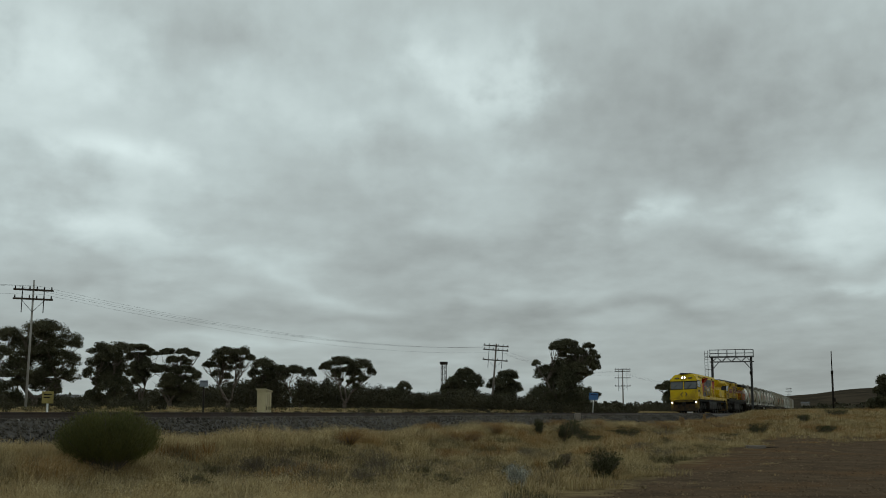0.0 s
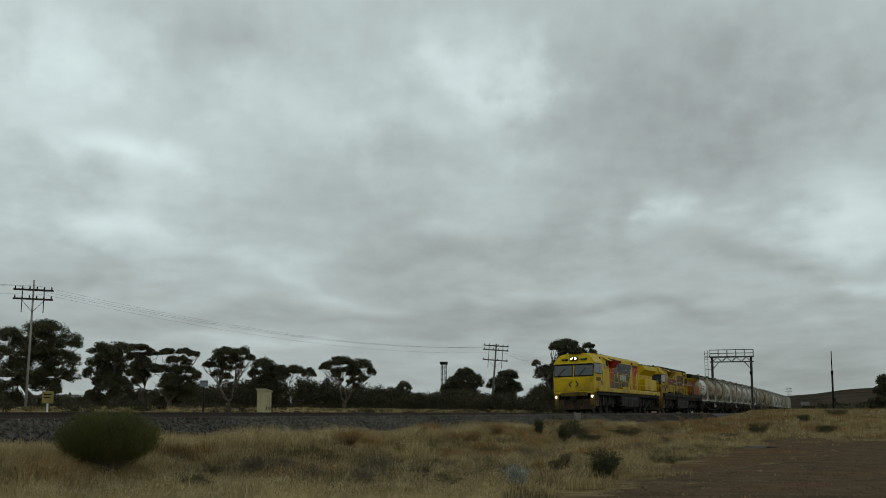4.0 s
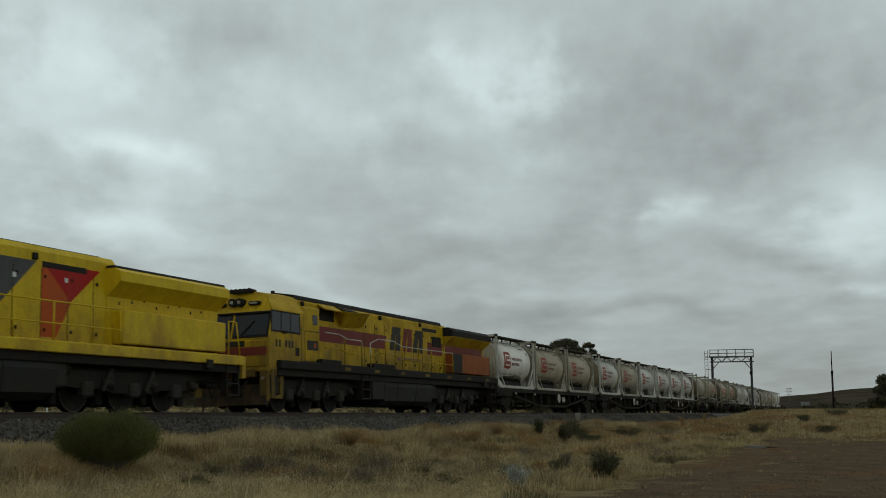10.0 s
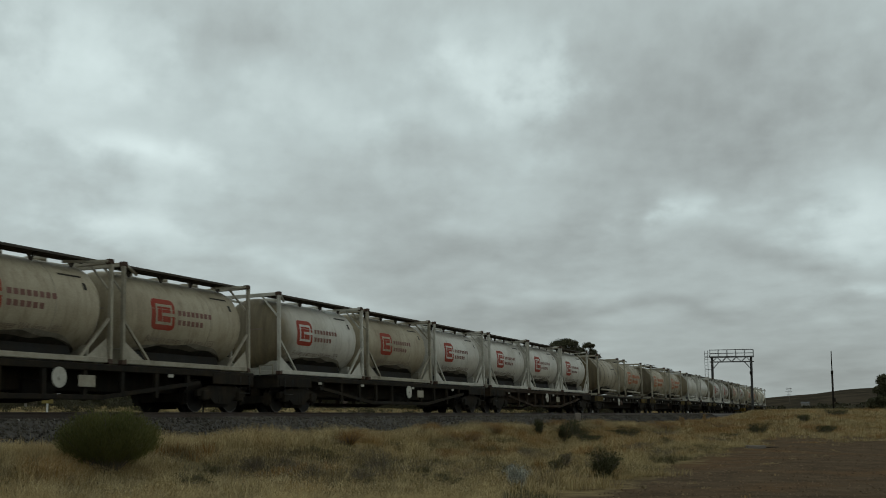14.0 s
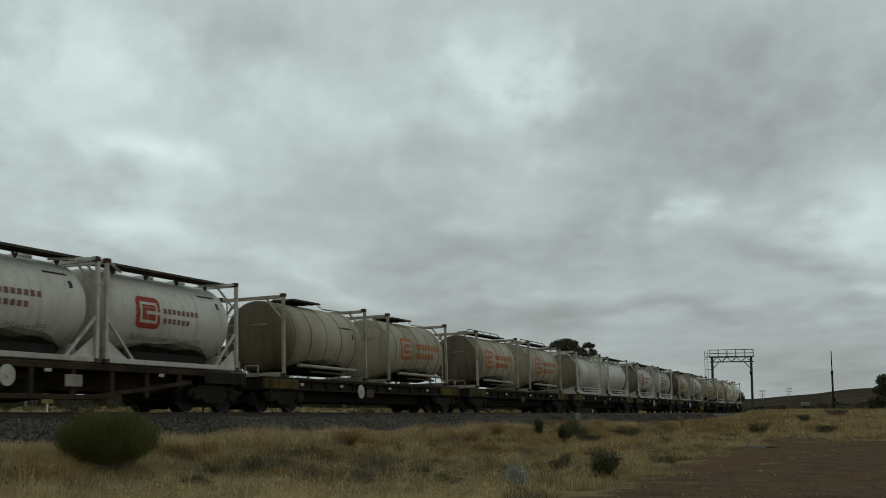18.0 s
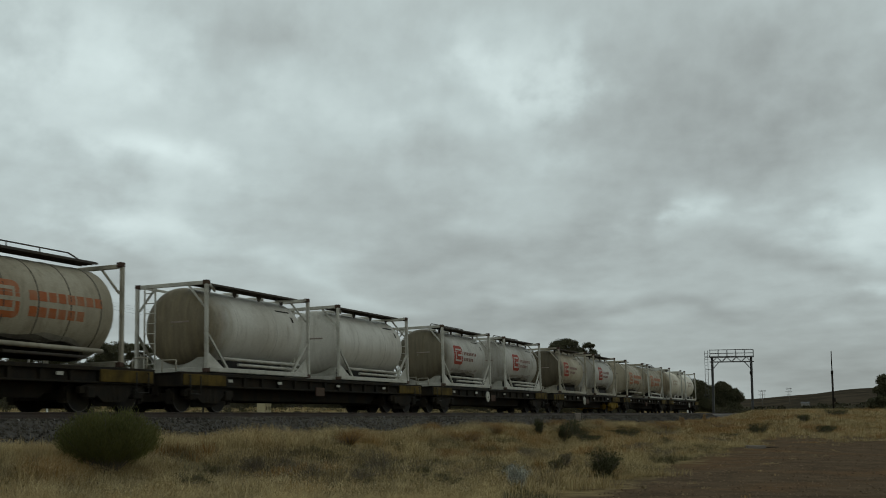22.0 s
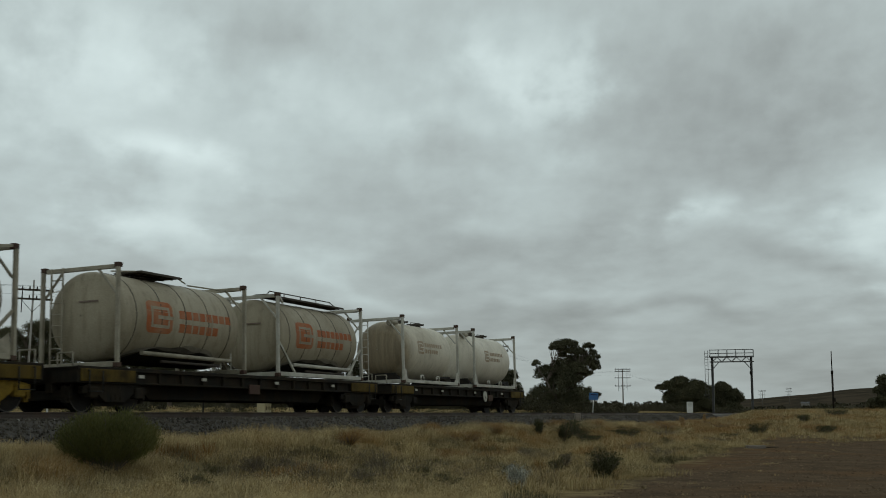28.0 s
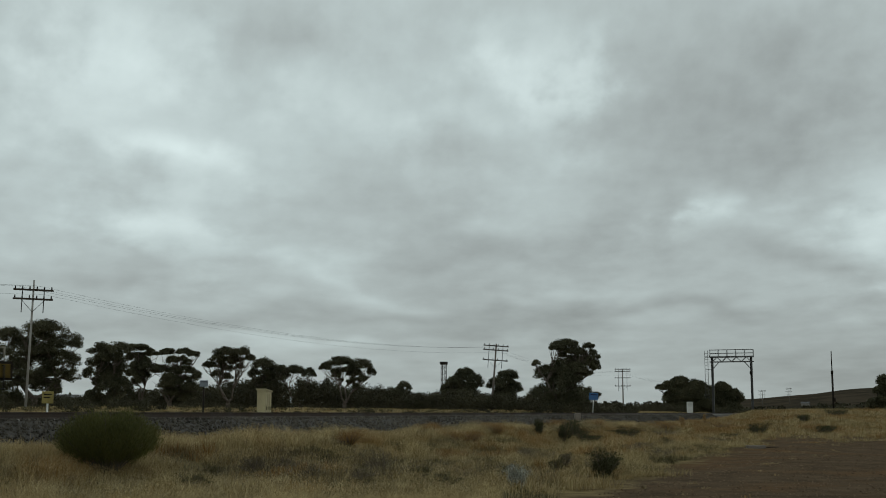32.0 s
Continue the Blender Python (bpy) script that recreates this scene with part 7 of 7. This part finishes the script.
def gantry():
    s = 154.5
    z = RAIL - 0.55
    g = thing("signal_gantry", "grey steel signal gantry across the railway", "gantry", m=Matrix.Translation((s, float(line_y(s)), z)) @ pose(0, 0, 0, 0, 0, 2.2))
    top, a = 7.8, 2.48
    for y in (-a, a):
        post = Form().box(-0.2, 0.2, y - 0.14, y - 0.10, 0.0, top).box(-0.2, 0.2, y + 0.10, y + 0.14, 0.0, top).box(-0.03, 0.03, y - 0.12, y + 0.12, 0.0, top)
        part("post", post, GALVANISED, g)
        part("footing", Form().box(-0.45, 0.45, y - 0.45, y + 0.45, -0.6, 0.15, 0.03), CONCRETE, g)
        sg = 1 if y > 0 else -1
        part("knee_brace", Form().bar((0, y - sg * 0.1, top - 1.5), (0, y - sg * 0.9, top - 0.6), 0.1, 0.1), GALVANISED, g)
    for z1 in (top, top - 0.62):
        for x in (-0.35, 0.35):
            part("chord", Form().box(x - 0.05, x + 0.05, -a - 0.3, a + 0.3, z1 - 0.06, z1 + 0.06), GALVANISED, g)
    n = 8
    for i in range(n):
        y0, y1 = -a + 2 * a * i / n, -a + 2 * a * (i + 1) / n
        za, zb = (top, top - 0.62) if i % 2 else (top - 0.62, top)
        for x in (-0.35, 0.35):
            part("truss_diagonal", Form().bar((x, y0, za), (x, y1, zb), 0.06, 0.06), GALVANISED, g)
    part("deck", Form().box(-0.4, 0.4, -a - 0.35, a + 0.35, top + 0.06, top + 0.11), GALVANISED, g)
    for x in (-0.4, 0.4):
        for h in (0.5, 0.95):
            part("guard_rail", Form().tube((x, -a - 0.3, top + h), (x, a + 0.3, top + h), 0.03, 6), GALVANISED, g)
        for i in range(6):
            y = -a - 0.3 + (2 * a + 0.6) * i / 5
            part("guard_post", Form().tube((x, y, top + 0.1), (x, y, top + 0.95), 0.03, 6), GALVANISED, g)
    lad = Form()
    for dy in (0.55, 0.95):
        lad.bar((0, a + dy, 2.4), (0, a + dy, top + 0.9), 0.05, 0.05)
    for i in range(16):
        lad.tube((0, a + 0.55, 2.6 + i * 0.38), (0, a + 0.95, 2.6 + i * 0.38), 0.02, 6)
    part("ladder", lad, GALVANISED, g)
    for zz in (4.2, 6.2, top):
        part("ladder_bracket", Form().bar((0, a + 0.15, zz), (0, a + 0.95, zz), 0.05, 0.05), GALVANISED, g)
    part("lamp_bracket", Form().box(-0.5, -0.3, -a - 0.1, -a + 0.2, top - 2.3, top - 1.9, 0.02), BLACK, g)


gantry()


def mast():
    x, y = 124.0, 8.0
    z = float(ground_z(x, y))
    m = thing("signal_mast", "slender dark steel mast beside the dirt track", "mast", m=Matrix.Translation((x, y, z)))
    part("lower_mast", Form().tube((0, 0, -0.2), (0, 0, 3.9), 0.10, 10), DARK_STEEL, m)
    part("upper_mast", Form().tube((0, 0, 3.9), (0, 0, 6.0), 0.055, 8, 0.045), DARK_STEEL, m)
    part("collar", Form().tube((0, 0, 3.75), (0, 0, 4.0), 0.13, 10), DARK_STEEL, m)
    part("junction_box", Form().box(-0.15, 0.15, -0.25, -0.08, 0.9, 1.3, 0.02), DARK_STEEL, m)


mast()


def cabinet():
    x, y = 42.7, 25.5
    z = float(ground_z(x, y))
    h = 2.32 - z
    c = thing("equipment_cabinet", "cream lineside equipment cabinet with a sloping roof", "cabinet", m=Matrix.Translation((x, y, z)) @ pose(0, 0, 0, 0, 0, 6))
    part("body", Form().loft([[(a, -0.15, zz) for a, zz in ((-0.33, 0.0), (0.33, 0.0), (0.33, h - 0.12), (-0.33, h - 0.05))], [(a, 0.20, zz) for a, zz in ((-0.33, 0.0), (0.33, 0.0), (0.33, h - 0.12), (-0.33, h - 0.05))]]), HUT_CREAM, c)
    part("roof", Form().loft([[(a, -0.20, zz) for a, zz in ((-0.37, h - 0.05), (0.37, h - 0.13), (0.37, h - 0.08), (-0.37, h))], [(a, 0.25, zz) for a, zz in ((-0.37, h - 0.05), (0.37, h - 0.13), (0.37, h - 0.08), (-0.37, h))]]), HUT_CREAM, c)
    for a, b in ((-0.30, -0.11), (-0.08, 0.11), (0.14, 0.30)):
        d = part("door", Form().box(a, b, -0.17, -0.148, 0.1, h - 0.2, 0.008), HUT_CREAM, c)
        part("handle", Form().box(b - 0.08, b - 0.04, -0.19, -0.168, h * 0.5, h * 0.5 + 0.14), DARK_STEEL, d)
    part("plinth", Form().box(-0.36, 0.36, -0.22, 0.28, -0.25, 0.06, 0.02), CONCRETE, c)


cabinet()


def sign(name, x, y, face, w, h, top, label, post_mat, tilt=0.0, bars=0, thick=0.03):
    z = float(ground_z(x, y))
    s = thing(name, label, "sign", m=Matrix.Translation((x, y, z)) @ pose(0, 0, 0, 0, 0, math.degrees(math.atan2(y, x)) - 90) @ pose(0, 0, 0, 0, tilt, 0))
    t = top - z
    part("post", Form().tube((0, 0, -0.3), (0, 0, t), 0.035, 8), post_mat, s)
    b = part("board", Form().box(-w / 2, w / 2, -0.04 - thick, -0.04, t - h, t, 0.01), face, s)
    for i in range(bars):
        part("writing_bar", Form().box(-w * 0.35, w * (0.35 - 0.15 * (i % 2)), -0.046 - thick, -0.04 - thick, t - h * (0.25 + 0.25 * i) - h * 0.05, t - h * (0.25 + 0.25 * i) + h * 0.05), DARK_STEEL, b)
    return s


sign("yellow_sign", 31.2, 27.0, SIGN_YELLOW, 0.37, 0.40, 2.02, "small yellow notice board on a white post", WHITE_PAINT, 0, 2)
sign("grey_sign", 37.4, 25.0, SIGN_GREY, 0.32, 0.24, 2.53, "small grey-blue plate on a dark post", DARK_STEEL, 0, 1)
sign("blue_sign", 109.0, 29.0, SIGN_BLUE, 0.85, 0.68, 3.23, "blue trackside sign on a leaning white post", WHITE_PAINT, 4, 1)


def lineside_box():
    x, y = 166.0, 30.0
    z = float(ground_z(x, y))
    b = thing("relay_box", "pale grey relay box on short legs", "relay box", m=Matrix.Translation((x, y, z)) @ pose(0, 0, 0, 0, 0, -70))
    part("body", Form().box(-0.4, 0.4, -0.3, 0.3, 0.7, 2.2, 0.06), WHITE_PAINT, b)
    part("lid", Form().box(-0.46, 0.46, -0.36, 0.36, 2.18, 2.28, 0.03), WHITE_PAINT, b)
    for a in (-0.3, 0.3):
        part("leg", Form().box(a - 0.06, a + 0.06, -0.25, 0.25, -0.1, 0.72), CONCRETE, b)


lineside_box()


def lattice_tower():
    x, y = 372.5, 151.5
    z = float(ground_z(x, y))
    t = thing("lattice_tower", "distant slim lattice tower above the scrub", "tower", m=Matrix.Translation((x, y, z)))
    h = 18.0 - z
    for a in (-0.7, 0.7):
        for b in (-0.7, 0.7):
            part("leg", Form().bar((a, b, 0), (a, b, h), 0.16, 0.16), DARK_STEEL, t)
    n = 8
    for i in range(n):
        z0, z1 = h * i / n, h * (i + 1) / n
        for b in (-0.7, 0.7):
            part("brace", Form().bar((-0.7, b, z0), (0.7, b, z1), 0.1, 0.1), DARK_STEEL, t)
            part("brace", Form().bar((b, 0.7, z0), (b, -0.7, z1), 0.1, 0.1), DARK_STEEL, t)
    part("head_platform", Form().box(-1.1, 1.1, -1.1, 1.1, h - 0.1, h + 0.9, 0.1), DARK_STEEL, t)


lattice_tower()


def shed(x, y, w, d, h, turn, label):
    z = float(ground_z(x, y))
    s = thing("far_shed", label, "shed", "sheds on the plain", m=Matrix.Translation((x, y, z)) @ pose(0, 0, 0, 0, 0, turn))
    part("wall", Form().box(-w / 2, w / 2, -d / 2, d / 2, -0.3, h), CONCRETE, s)
    part("roof", Form().loft([[(-w / 2 - 0.3, a, b) for a, b in ((-d / 2 - 0.3, h), (0, h + 0.7), (d / 2 + 0.3, h))], [(w / 2 + 0.3, a, b) for a, b in ((-d / 2 - 0.3, h), (0, h + 0.7), (d / 2 + 0.3, h))]]), GALVANISED, s)
    part("door", Form().box(-0.5, 0.5, -d / 2 - 0.03, -d / 2, 0.0, h * 0.8), DARK_STEEL, s)


shed(146.0, 122.8, 3.4, 3.2, 1.35, -50, "low pale shed with a tin roof beyond the trees")
shed(527.0, 45.5, 3.0, 3.0, 1.2, 80, "far pale shed with a tin roof below the ridge")


def stump():
    x, y = 58.0, 16.2
    z = float(ground_z(x, y))
    s = thing("marker_stump", "short pale weathered post beside the ballast", "post", m=Matrix.Translation((x, y, z)) @ pose(0, 0, 0, 0, 4, 20))
    part("block", Form().box(-0.17, 0.17, -0.15, 0.15, -0.2, 1.30 - z, 0.03), TIMBER, s)


stump()


def sleeper_log():
    x, y = 44.0, 5.6
    z = float(ground_z(x, y))
    s = thing("old_sleeper", "weathered timber sleeper lying on bare dirt", "timber", m=Matrix.Translation((x, y, z)) @ pose(0, 0, 0, 0, 0, -64))
    part("log", Form().box(-0.36, 0.36, -0.09, 0.09, -0.02, 0.11, 0.02), TIMBER, s)
    part("branch", Form().tube((0.2, 0.2, 0.02), (0.95, 0.3, 0.04), 0.03, 6, 0.015), DARK_TIMBER, s)


sleeper_log()


# ---- what moves ----
def motions():
    for ob, s, up in MOVING:
        walk(ob, [(t, on_track(s - travel(t), up)) for t in range(0, 33)])
    for ob, r, x in WHEELS:
        walk(ob, [(k / 15, pose(x, 0, r) @ Matrix.Rotation(-travel(k / 15) / r, 4, "Y")) for k in range(0, 481)])
    side = Vector((math.sin(radians(VIEW)), -math.cos(radians(VIEW)), 0))
    a, b = Vector((0, 0, RAIL)), Vector((0, 0, RAIL)) + side * 125.0
    walk(clouds, [(0.0, Matrix.Translation(a)), (32.0, Matrix.Translation(b))])


motions()
